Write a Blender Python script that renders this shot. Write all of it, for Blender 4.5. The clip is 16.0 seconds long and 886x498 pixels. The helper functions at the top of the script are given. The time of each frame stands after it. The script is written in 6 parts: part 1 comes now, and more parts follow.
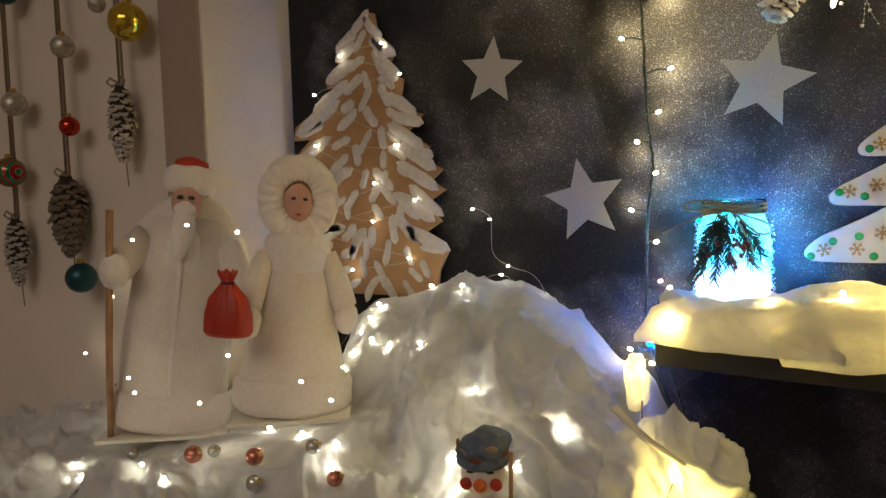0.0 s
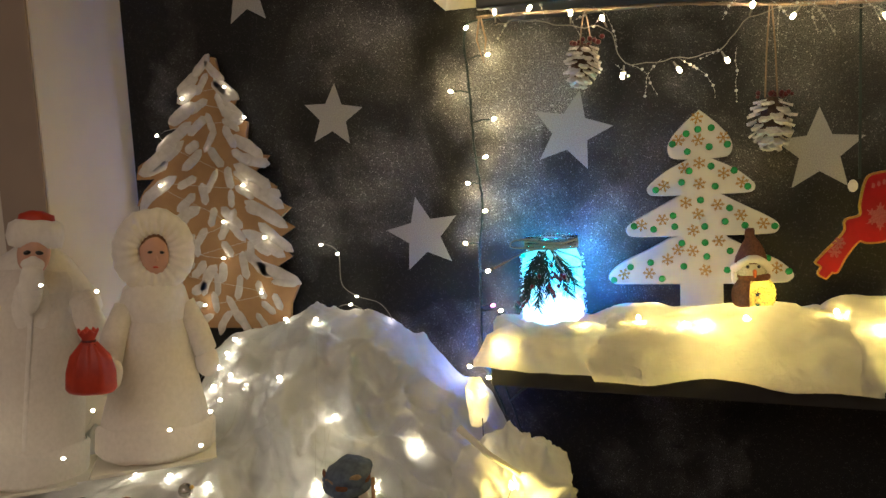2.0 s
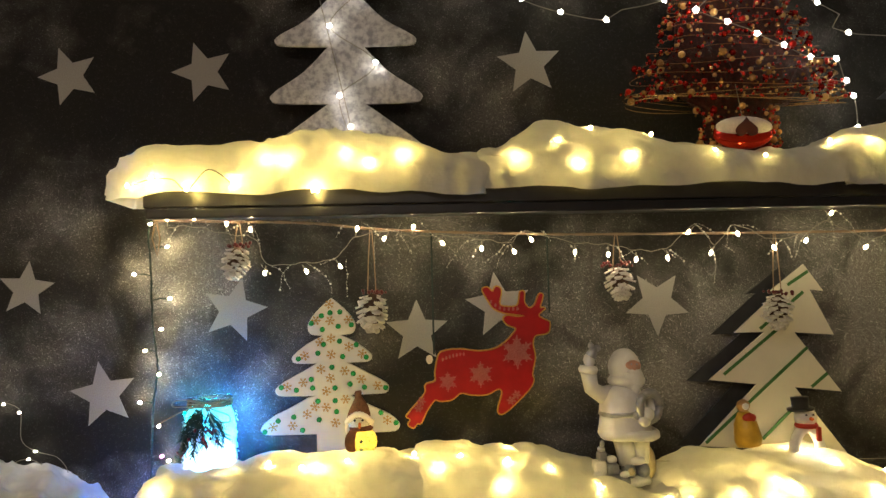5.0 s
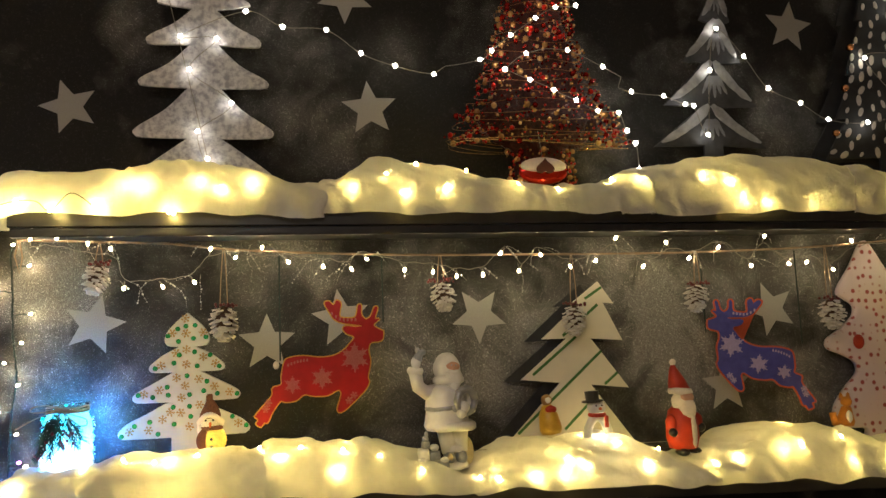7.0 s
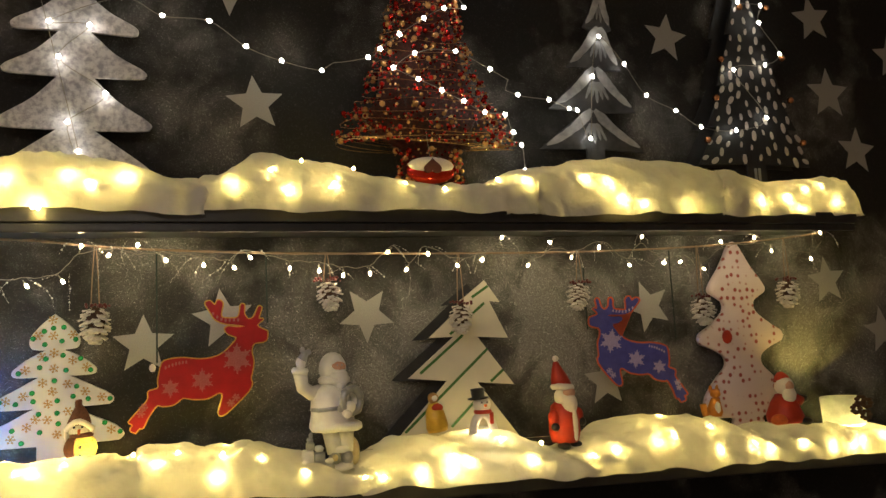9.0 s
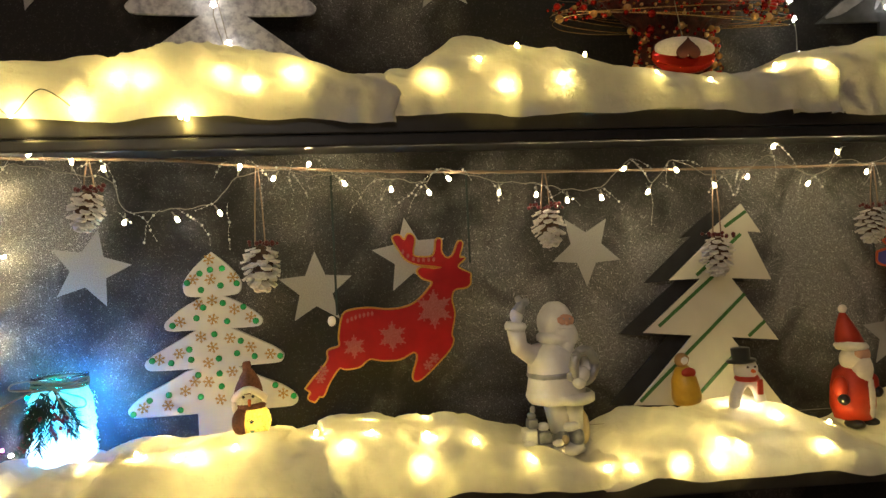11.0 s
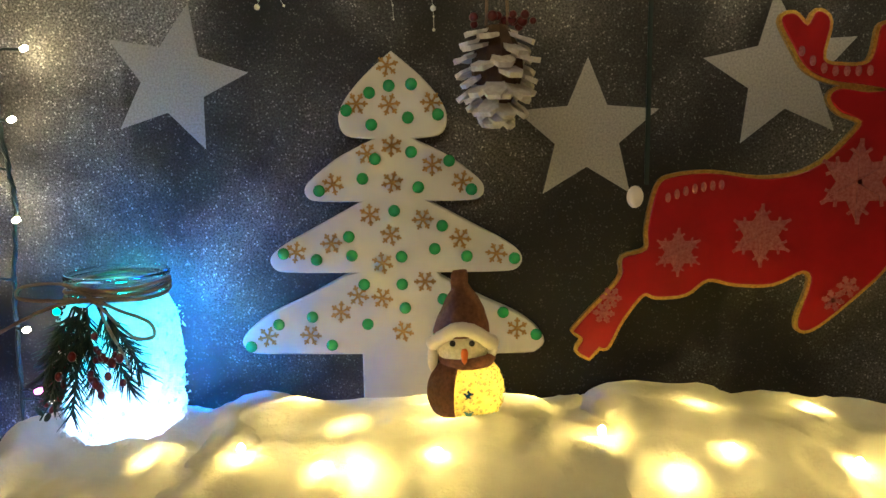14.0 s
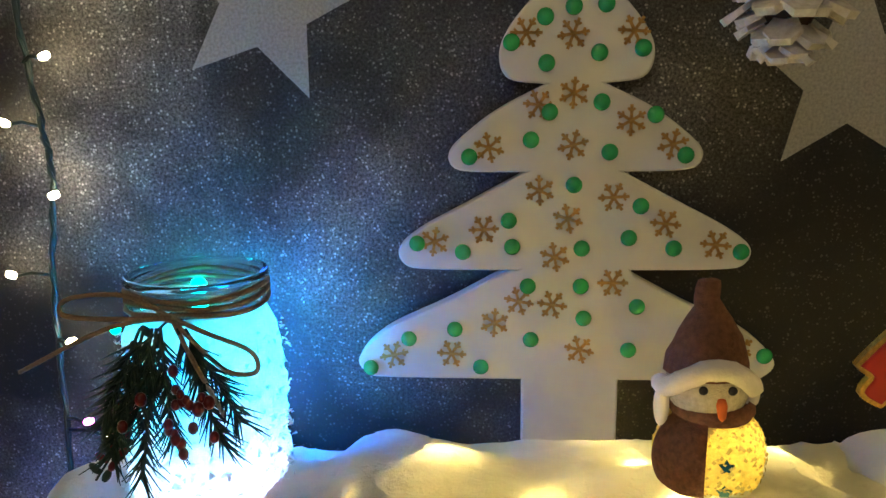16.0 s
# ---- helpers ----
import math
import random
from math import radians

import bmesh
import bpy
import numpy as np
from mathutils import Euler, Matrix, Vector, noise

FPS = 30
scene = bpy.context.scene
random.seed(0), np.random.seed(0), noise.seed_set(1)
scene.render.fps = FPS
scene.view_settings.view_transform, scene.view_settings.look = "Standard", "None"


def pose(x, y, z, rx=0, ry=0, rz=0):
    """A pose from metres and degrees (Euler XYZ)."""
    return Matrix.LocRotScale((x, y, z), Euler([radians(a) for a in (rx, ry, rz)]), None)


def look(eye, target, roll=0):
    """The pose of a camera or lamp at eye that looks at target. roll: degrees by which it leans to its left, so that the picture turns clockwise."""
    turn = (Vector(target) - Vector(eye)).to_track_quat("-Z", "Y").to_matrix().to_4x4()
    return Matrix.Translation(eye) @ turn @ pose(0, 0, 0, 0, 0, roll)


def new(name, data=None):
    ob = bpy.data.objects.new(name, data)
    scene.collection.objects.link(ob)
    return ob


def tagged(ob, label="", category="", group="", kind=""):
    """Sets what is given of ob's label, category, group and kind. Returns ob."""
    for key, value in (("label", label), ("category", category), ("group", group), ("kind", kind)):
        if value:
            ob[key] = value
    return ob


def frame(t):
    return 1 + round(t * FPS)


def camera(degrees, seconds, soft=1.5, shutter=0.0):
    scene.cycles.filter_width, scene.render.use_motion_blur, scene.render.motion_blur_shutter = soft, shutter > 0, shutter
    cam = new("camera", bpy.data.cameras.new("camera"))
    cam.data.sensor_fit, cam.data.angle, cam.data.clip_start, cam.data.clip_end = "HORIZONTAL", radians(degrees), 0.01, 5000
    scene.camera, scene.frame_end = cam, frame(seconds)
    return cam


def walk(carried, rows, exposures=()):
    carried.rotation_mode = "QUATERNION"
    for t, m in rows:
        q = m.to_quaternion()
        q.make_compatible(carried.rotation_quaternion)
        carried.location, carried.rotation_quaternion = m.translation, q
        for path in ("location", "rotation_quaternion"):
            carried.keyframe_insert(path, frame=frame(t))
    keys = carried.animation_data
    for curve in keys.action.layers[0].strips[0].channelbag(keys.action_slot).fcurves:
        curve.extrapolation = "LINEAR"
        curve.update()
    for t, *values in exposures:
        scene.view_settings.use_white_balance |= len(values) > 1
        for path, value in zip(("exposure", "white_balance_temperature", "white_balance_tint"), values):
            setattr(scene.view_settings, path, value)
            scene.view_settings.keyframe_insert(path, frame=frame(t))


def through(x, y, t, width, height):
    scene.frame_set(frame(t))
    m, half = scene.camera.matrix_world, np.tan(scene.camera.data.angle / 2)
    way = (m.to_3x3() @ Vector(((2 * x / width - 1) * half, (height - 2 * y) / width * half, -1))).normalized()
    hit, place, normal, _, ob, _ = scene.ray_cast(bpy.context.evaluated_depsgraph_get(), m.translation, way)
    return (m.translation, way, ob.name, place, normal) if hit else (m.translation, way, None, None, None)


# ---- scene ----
cam = camera(60.7, 16.0)
PATH = [
    (0, (1.03, -1.029, 0.606), (0.102, 0.736, 0.445), -1.6),
    (0.5, (1.035, -1.032, 0.611), (0.114, 0.729, 0.382), -3.3),
    (1, (1.056, -1.054, 0.65), (0.19, 0.731, 0.399), -3.3),
    (1.5, (1.052, -1.083, 0.668), (0.353, 0.774, 0.419), -3.0),
    (2, (1.046, -1.116, 0.684), (0.526, 0.803, 0.471), -3.0),
    (2.5, (1.071, -1.166, 0.714), (0.625, 0.78, 0.606), -2.9),
    (3, (1.124, -1.22, 0.719), (0.762, 0.746, 0.648), -2.4),
    (3.5, (1.187, -1.27, 0.715), (0.89, 0.707, 0.657), -1.9),
    (4, (1.231, -1.333, 0.717), (0.986, 0.651, 0.669), -1.0),
    (4.5, (1.277, -1.358, 0.735), (1.115, 0.635, 0.785), -0.8),
    (4.9, (1.265, -1.379, 0.734), (1.296, 0.616, 0.865), -1.2),
    (5, (1.262, -1.383, 0.735), (1.35, 0.61, 0.871), -1.4),
    (5.1, (1.262, -1.396, 0.743), (1.401, 0.595, 0.867), -1.9),
    (5.2, (1.257, -1.394, 0.733), (1.441, 0.592, 0.874), -1.9),
    (7.5, (1.357, -1.638, 0.67), (1.821, 0.292, 0.912), -2.3),
    (8, (1.383, -1.657, 0.656), (2.001, 0.228, 0.908), -2.7),
    (8.2, (1.388, -1.653, 0.644), (2.053, 0.214, 0.909), -3.0),
    (10.3, (1.257, -1.36, 0.713), (1.766, 0.57, 0.821), -2.9),
    (10.5, (1.253, -1.315, 0.71), (1.73, 0.625, 0.8), -3.0),
    (11, (1.259, -1.192, 0.727), (1.616, 0.775, 0.737), -2.7),
    (11.5, (1.241, -1.059, 0.732), (1.418, 0.932, 0.651), -1.6),
    (12, (1.202, -0.926, 0.716), (1.281, 1.068, 0.588), -1.4),
    (12.5, (1.145, -0.801, 0.707), (1.212, 1.192, 0.562), -1.4),
    (13, (1.138, -0.715, 0.697), (1.177, 1.273, 0.48), -1.4),
    (13.5, (1.163, -0.65, 0.69), (1.188, 1.334, 0.438), -1.3),
    (14, (1.177, -0.61, 0.677), (1.111, 1.368, 0.389), -0.8),
    (14.5, (1.152, -0.558, 0.676), (1.054, 1.412, 0.342), -0.5),
    (15, (1.134, -0.511, 0.673), (0.989, 1.451, 0.315), -0.6),
    (15.5, (1.099, -0.487, 0.67), (0.957, 1.471, 0.287), -1.0),
    (16, (1.072, -0.445, 0.675), (0.946, 1.508, 0.263), -0.8),
]
walk(cam, [(t, look(eye, target, roll)) for t, eye, target, roll in PATH], [(0.0, 0.0), (3.0, 0.02), (5.0, 0.30), (7.5, 0.45), (8.2, 0.48), (11.0, 0.28), (12.5, 0.08), (13.0, 0.0), (14.0, -0.30), (15.0, -0.50), (16.0, -0.62)])

# ---- light ----
world = bpy.data.worlds.new("dim_room")
scene.world = world
world.use_nodes = True
world.node_tree.nodes["Background"].inputs[0].default_value = (0.9, 0.85, 0.8, 1)
world.node_tree.nodes["Background"].inputs[1].default_value = 0.02
room_lamp = new("room_lamp", bpy.data.lights.new("room_lamp", "AREA"))
room_lamp.data.shape, room_lamp.data.size = "DISK", 1.6
room_lamp.data.energy, room_lamp.data.color = 17.0, (1.0, 0.86, 0.74)
room_lamp.matrix_world = look((0.6, -2.3, 1.66), (0.6, -2.1, 0))
WARM = (1.0, 0.72, 0.18)


# ---- materials ----
def material(name):
    m = bpy.data.materials.new(name)
    m.use_nodes = True
    nt = m.node_tree
    return m, nt, nt.nodes["Principled BSDF"]


def node(nt, kind, **inputs):
    n = nt.nodes.new(kind)
    for k, v in inputs.items():
        n.inputs[k.replace("_", " ")].default_value = v
    return n


def noise_tex(nt, scale, detail=4.0, rough=0.55, coords="Object"):
    tc = nt.nodes.new("ShaderNodeTexCoord")
    n = node(nt, "ShaderNodeTexNoise", Scale=scale, Detail=detail, Roughness=rough)
    nt.links.new(tc.outputs[coords], n.inputs["Vector"])
    return n.outputs["Fac"]


def ramp(nt, fac, stops):
    r = nt.nodes.new("ShaderNodeValToRGB")
    e = r.color_ramp.elements
    while len(e) < len(stops):
        e.new(0.5)
    for el, (p, c) in zip(e, stops):
        el.position, el.color = p, (*c, 1) if len(c) == 3 else c
    nt.links.new(fac, r.inputs[0])
    return r.outputs[0]


def bump(nt, bsdf, fac, strength, dist):
    b = node(nt, "ShaderNodeBump", Strength=strength, Distance=dist)
    nt.links.new(fac, b.inputs["Height"])
    nt.links.new(b.outputs[0], bsdf.inputs["Normal"])


def plain(name, a, b=None, rough=0.6, scale=60.0, bumps=0.15, dist=0.001, metal=0.0, sheen=0.0):
    """Two close colours mixed by noise, with a fine relief."""
    m, nt, p = material(name)
    b = b or tuple(c * 0.75 for c in a)
    f = noise_tex(nt, scale)
    nt.links.new(ramp(nt, f, [(0.3, b), (0.7, a)]), p.inputs["Base Color"])
    p.inputs["Roughness"].default_value, p.inputs["Metallic"].default_value = rough, metal
    p.inputs["Sheen Weight"].default_value = sheen
    if bumps:
        bump(nt, p, noise_tex(nt, scale * 4), bumps, dist)
    return m


def glow(name, colour, strength):
    m = bpy.data.materials.new(name)
    m.use_nodes = True
    nt = m.node_tree
    nt.nodes.clear()
    out = nt.nodes.new("ShaderNodeOutputMaterial")
    e = nt.nodes.new("ShaderNodeEmission")
    e.inputs[0].default_value, e.inputs[1].default_value = (*colour, 1), strength
    nt.links.new(e.outputs[0], out.inputs[0])
    return m


def cotton_material(name, colour, through=0.45, scale=25.0, crease=0.0, relief=0.75):
    """Thin cotton batting: scatters light and lets it through."""
    m = bpy.data.materials.new(name)
    m.use_nodes = True
    nt = m.node_tree
    nt.nodes.clear()
    out = nt.nodes.new("ShaderNodeOutputMaterial")
    d, t = nt.nodes.new("ShaderNodeBsdfDiffuse"), nt.nodes.new("ShaderNodeBsdfTranslucent")
    mix = node(nt, "ShaderNodeMixShader", Fac=through)
    col = ramp(nt, noise_tex(nt, scale, 6), [(0.3, tuple(c * 0.86 for c in colour)), (0.65, colour)])
    b0 = node(nt, "ShaderNodeBump", Strength=relief, Distance=0.012)
    nt.links.new(noise_tex(nt, scale * 0.8, 3, 0.5), b0.inputs["Height"])
    b = node(nt, "ShaderNodeBump", Strength=0.6, Distance=0.003)
    last = b0
    if crease:
        tc = nt.nodes.new("ShaderNodeTexCoord")
        folds = node(nt, "ShaderNodeTexNoise", Scale=13.0, Detail=3.0, Distortion=1.2)
        folds.noise_type = "RIDGED_MULTIFRACTAL"
        nt.links.new(tc.outputs["Object"], folds.inputs["Vector"])
        last = node(nt, "ShaderNodeBump", Strength=0.8, Distance=crease)
        nt.links.new(folds.outputs[0], last.inputs["Height"])
        nt.links.new(b0.outputs[0], last.inputs["Normal"])
    nt.links.new(last.outputs[0], b.inputs["Normal"])
    nt.links.new(noise_tex(nt, scale * 6, 6, 0.75), b.inputs["Height"])
    for s in (d, t):
        nt.links.new(col, s.inputs["Color"])
        nt.links.new(b.outputs[0], s.inputs["Normal"])
    nt.links.new(d.outputs[0], mix.inputs[1])
    nt.links.new(t.outputs[0], mix.inputs[2])
    nt.links.new(mix.outputs[0], out.inputs[0])
    return m


DRIFTS = [(0.9, 0.81, 0.12, 1.7), (0.8, 0.76, 0.07, 0.9), (0.67, 0.86, 0.06, 0.5), (0.85, 0.62, 0.07, 0.7), (1.0, 0.62, 0.1, 0.35), (0.6, 0.92, 0.13, 0.22), (0.42, 0.78, 0.1, 0.2), (0.66, 0.7, 0.11, 0.5), (1.3, 0.8, 0.12, 0.4), (1.55, 0.62, 0.16, 0.78), (1.78, 0.72, 0.15, 0.70), (1.72, 0.55, 0.12, 0.70), (2.08, 0.7, 0.17, 1.1), (2.3, 0.78, 0.11, 0.78), (2.45, 0.55, 0.13, 0.91), (2.86, 0.6, 0.15, 1.04), (1.42, 1.1, 0.1, 0.45), (1.55, 1.33, 0.1, 0.3), (2.04, 1.1, 0.1, 0.35), (2.46, 1.12, 0.09, 0.5), (1.15, 0.7, 0.1, 0.3), (2.55, 0.80, 0.14, 0.9), (2.92, 0.78, 0.16, 0.9), (3.16, 0.74, 0.17, 0.75), (2.2, 0.60, 0.14, 0.8), (3.1, 0.50, 0.13, 0.6), (2.05, 0.82, 0.11, 0.6), (2.50, 1.16, 0.12, 0.3), (3.0, 1.2, 0.14, 0.3), (1.85, 0.66, 0.10, 0.6)]


def night_wall():
    """Matt black paint with drifts of white spray snow and fine specks."""
    m, nt, p = material("black_wall_with_spray_snow")

    def calc(op, a, b, c=None):
        n = nt.nodes.new("ShaderNodeMath")
        n.operation = op
        for k, v in enumerate((a, b, c)):
            if v is None: continue
            if isinstance(v, (int, float)): n.inputs[k].default_value = v
            else: nt.links.new(v, n.inputs[k])
        return n.outputs[0]

    tc = nt.nodes.new("ShaderNodeTexCoord")
    wob = node(nt, "ShaderNodeTexNoise", Scale=4.5, Detail=5.0)
    nt.links.new(tc.outputs["Object"], wob.inputs["Vector"])
    mixv = nt.nodes.new("ShaderNodeVectorMath")
    mixv.operation = "MULTIPLY_ADD"
    mixv.inputs[1].default_value = (0.30, 0.0, 0.30)
    nt.links.new(wob.outputs["Color"], mixv.inputs[0])
    nt.links.new(tc.outputs["Object"], mixv.inputs[2])
    total = None
    for x, z, r, amount in DRIFTS:
        d = nt.nodes.new("ShaderNodeVectorMath")
        d.operation = "DISTANCE"
        d.inputs[1].default_value = (x + 0.15, 0, z + 0.15)
        nt.links.new(mixv.outputs[0], d.inputs[0])
        mr = node(nt, "ShaderNodeMapRange")
        mr.interpolation_type = "SMOOTHSTEP"
        for k, v in (("From Min", r * 1.35), ("From Max", 0.0), ("To Min", 0.0), ("To Max", amount)):
            mr.inputs[k].default_value = v
        nt.links.new(d.outputs["Value"], mr.inputs["Value"])
        total = mr.outputs[0] if total is None else calc("ADD", total, mr.outputs[0])
    cloud = ramp(nt, noise_tex(nt, 4.2, 4, 0.55), [(0.52, (0, 0, 0)), (0.70, (0.55, 0.55, 0.55))])
    swirl = node(nt, "ShaderNodeTexNoise", Scale=6.5, Detail=3.0, Distortion=1.4)
    nt.links.new(tc.outputs["Object"], swirl.inputs["Vector"])
    wisp = ramp(nt, swirl.outputs["Fac"], [(0.36, (0.30, 0.30, 0.30)), (0.62, (1, 1, 1))])
    drift = calc("MINIMUM", calc("MULTIPLY", calc("ADD", total, cloud), calc("MULTIPLY", wisp, 1.25)), 1.0)
    grain = ramp(nt, noise_tex(nt, 560, 4, 0.75), [(0.40, (0.16, 0.16, 0.16)), (0.64, (1, 1, 1))])
    v = node(nt, "ShaderNodeTexVoronoi", Scale=430.0)
    nt.links.new(tc.outputs["Object"], v.inputs["Vector"])
    specks = ramp(nt, v.outputs["Distance"], [(0.22, (1, 1, 1)), (0.36, (0, 0, 0))])
    pick = ramp(nt, noise_tex(nt, 150, 4, 0.7), [(0.48, (0, 0, 0)), (0.56, (1, 1, 1))])
    v2 = node(nt, "ShaderNodeTexVoronoi", Scale=34.0)
    nt.links.new(tc.outputs["Object"], v2.inputs["Vector"])
    blots = ramp(nt, v2.outputs["Distance"], [(0.02, (1, 1, 1)), (0.05, (0, 0, 0))])
    v3 = node(nt, "ShaderNodeTexVoronoi", Scale=170.0)
    nt.links.new(tc.outputs["Object"], v3.inputs["Vector"])
    some = ramp(nt, noise_tex(nt, 75, 3, 0.6), [(0.48, (0, 0, 0)), (0.60, (1, 1, 1))])
    flecks = calc("MULTIPLY", calc("MULTIPLY", some, ramp(nt, v3.outputs["Distance"], [(0.09, (1, 1, 1)), (0.19, (0, 0, 0))])), calc("MULTIPLY_ADD", drift, 0.26, 0.02))
    spots = calc("ADD", calc("MULTIPLY", calc("MULTIPLY", specks, pick), calc("MULTIPLY_ADD", drift, 1.2, 0.08)), calc("ADD", flecks, calc("MULTIPLY", blots, 0.10)))
    amount = calc("ADD", calc("MULTIPLY", calc("MULTIPLY", drift, grain), 0.72), spots)
    base = ramp(nt, amount, [(0.0, (0.019, 0.0185, 0.018)), (0.5, (0.30, 0.295, 0.285)), (1.0, (0.68, 0.67, 0.65))])
    nt.links.new(base, p.inputs["Base Color"])
    p.inputs["Roughness"].default_value, p.inputs["Specular IOR Level"].default_value = 0.7, 0.2
    bump(nt, p, noise_tex(nt, 420, 4, 0.6), 0.35, 0.001)
    return m


COTTON = cotton_material("cotton_batting", (0.80, 0.79, 0.77), 0.42, crease=0.004)
GAUZE = cotton_material("white_gauze", (0.90, 0.90, 0.89), 0.42, 22.0, 0.006, 0.35)
WALL = night_wall()
PLASTER = plain("white_plaster", (0.78, 0.70, 0.61), (0.71, 0.635, 0.55), 0.8, 9.0, 0.1)
BEIGE = plain("beige_strip", (0.40, 0.31, 0.25), (0.36, 0.28, 0.23), 0.8, 9.0, 0.1)
BLACK = plain("black_board", (0.024, 0.024, 0.025), (0.014, 0.014, 0.015), 0.34, 30.0, 0.2)
STARW = plain("sprayed_white_star", (0.49, 0.48, 0.465), (0.30, 0.295, 0.285), 0.85, 600.0, 0.3)
FLOOR = plain("floor_boards", (0.25, 0.17, 0.11), (0.18, 0.12, 0.08), 0.5, 6.0)


# ---- builders ----
def mesh_of(bm, name, mats, smooth=True):
    me = bpy.data.meshes.new(name)
    bm.normal_update()
    bm.to_mesh(me)
    bm.free()
    for m in (mats if isinstance(mats, (list, tuple)) else [mats]):
        me.materials.append(m)
    if smooth:
        for p in me.polygons:
            p.use_smooth = True
    return me


def part(name, bm, mat, parent=None, label="", at=None, smooth=True):
    ob = new(name, mesh_of(bm, name, mat, smooth))
    if parent:
        ob.parent = parent
    if at is not None:
        ob.matrix_basis = at if isinstance(at, Matrix) else Matrix.Translation(at)
    return tagged(ob, label)


def thing(name, label, category, at=(0, 0, 0), group="", kind=""):
    ob = new(name)
    ob.empty_display_size = 0.02
    ob.matrix_basis = at if isinstance(at, Matrix) else Matrix.Translation(at)
    return tagged(ob, label, category, group, kind)


def box(x0, x1, y0, y1, z0, z1, bev=0.0):
    bm = bmesh.new()
    bmesh.ops.create_cube(bm, size=1)
    for v in bm.verts:
        v.co = ((x0, x1)[v.co.x > 0], (y0, y1)[v.co.y > 0], (z0, z1)[v.co.z > 0])
    if bev:
        bmesh.ops.bevel(bm, geom=bm.edges[:], offset=bev, segments=2, affect="EDGES", profile=0.6)
    return bm


def slab(outline, depth, bev=0.0012, holes=()):
    """A flat board cut to an outline of (x, z), its front at y = 0 and its back at y = depth."""
    bm = bmesh.new()
    f = bm.faces.new([bm.verts.new((x, 0, z)) for x, z in outline])
    bm.normal_update()
    if f.normal.y > 0:
        f.normal_flip()
    r = bmesh.ops.extrude_face_region(bm, geom=[f])
    for v in r["geom"]:
        if isinstance(v, bmesh.types.BMVert):
            v.co.y += depth
    bmesh.ops.recalc_face_normals(bm, faces=bm.faces[:])
    front = [e for e in bm.edges if abs(e.verts[0].co.y) < 1e-7 and abs(e.verts[1].co.y) < 1e-7]
    if bev:
        bmesh.ops.bevel(bm, geom=front, offset=bev, segments=1, affect="EDGES")
    bmesh.ops.triangulate(bm, faces=[f for f in bm.faces if len(f.verts) > 4])
    return bm


def curve_through(pts, n=6, closed=True):
    """Catmull-Rom through points; a point given as (x, z, 1) stays a sharp corner."""
    out, k = [], len(pts)
    for i in range(k if closed else k - 1):
        p = [pts[(i + d) % k] if closed else pts[min(max(i + d, 0), k - 1)] for d in (-1, 0, 1, 2)]
        a, b = Vector(p[1][:2]), Vector(p[2][:2])
        ta = Vector((0, 0)) if len(p[1]) > 2 else (b - Vector(p[0][:2])) / 2
        tb = Vector((0, 0)) if len(p[2]) > 2 else (Vector(p[3][:2]) - a) / 2
        if len(p[1]) > 2: ta = (b - a) * 0.8
        if len(p[2]) > 2: tb = (b - a) * 0.8
        for s in range(n):
            t = s / n
            h = (2*t**3 - 3*t**2 + 1, t**3 - 2*t**2 + t, -2*t**3 + 3*t**2, t**3 - t**2)
            q = a * h[0] + ta * h[1] + b * h[2] + tb * h[3]
            out.append((q.x, q.y))
    return out


def tube(points, radius, sides=6, taper=None):
    """A round cord through 3D points."""
    bm = bmesh.new()
    rings, pts = [], [Vector(p) for p in points]
    for i, p in enumerate(pts):
        d = (pts[min(i + 1, len(pts) - 1)] - pts[max(i - 1, 0)]).normalized()
        u = d.orthogonal().normalized() if i == 0 else (u - d * u.dot(d)).normalized()
        w = d.cross(u)
        r = radius if taper is None else radius * taper(i / (len(pts) - 1))
        rings.append([bm.verts.new(p + r * (math.cos(a) * u + math.sin(a) * w)) for a in [6.28319 * j / sides for j in range(sides)]])
    for a, b in zip(rings, rings[1:]):
        for j in range(sides):
            bm.faces.new((a[j], a[(j + 1) % sides], b[(j + 1) % sides], b[j]))
    bm.faces.new(rings[0][::-1])
    bm.faces.new(rings[-1])
    return bm


def lathe(profile, sides=24, squash=1.0):
    """Turns a profile of (radius, z) round the z axis."""
    bm = bmesh.new()
    rings = []
    for r, z in profile:
        if r < 1e-6:
            rings.append([bm.verts.new((0, 0, z))])
        else:
            rings.append([bm.verts.new((r * math.cos(a), r * squash * math.sin(a), z)) for a in [6.28319 * j / sides for j in range(sides)]])
    for a, b in zip(rings, rings[1:]):
        for j in range(sides):
            k = (j + 1) % sides
            if len(a) == 1 and len(b) > 1: bm.faces.new((a[0], b[k], b[j]))
            elif len(b) == 1 and len(a) > 1: bm.faces.new((a[j], a[k], b[0]))
            elif len(a) > 1: bm.faces.new((a[j], a[k], b[k], b[j]))
    bmesh.ops.recalc_face_normals(bm, faces=bm.faces[:])
    return bm


def ball(r, at=(0, 0, 0), sx=1, sy=1, sz=1, u=16, v=10):
    bm = bmesh.new()
    bmesh.ops.create_uvsphere(bm, u_segments=u, v_segments=v, radius=r)
    for w in bm.verts:
        w.co = Vector((w.co.x * sx, w.co.y * sy, w.co.z * sz)) + Vector(at)
    return bm


def join(bm, other, slot=0, m=None):
    """Adds another bmesh to bm, with a material slot."""
    me = bpy.data.meshes.new("tmp")
    if m is not None:
        other.transform(m)
    for f in other.faces:
        f.material_index = slot
    other.to_mesh(me)
    other.free()
    bm.from_mesh(me)
    bpy.data.meshes.remove(me)
    return bm


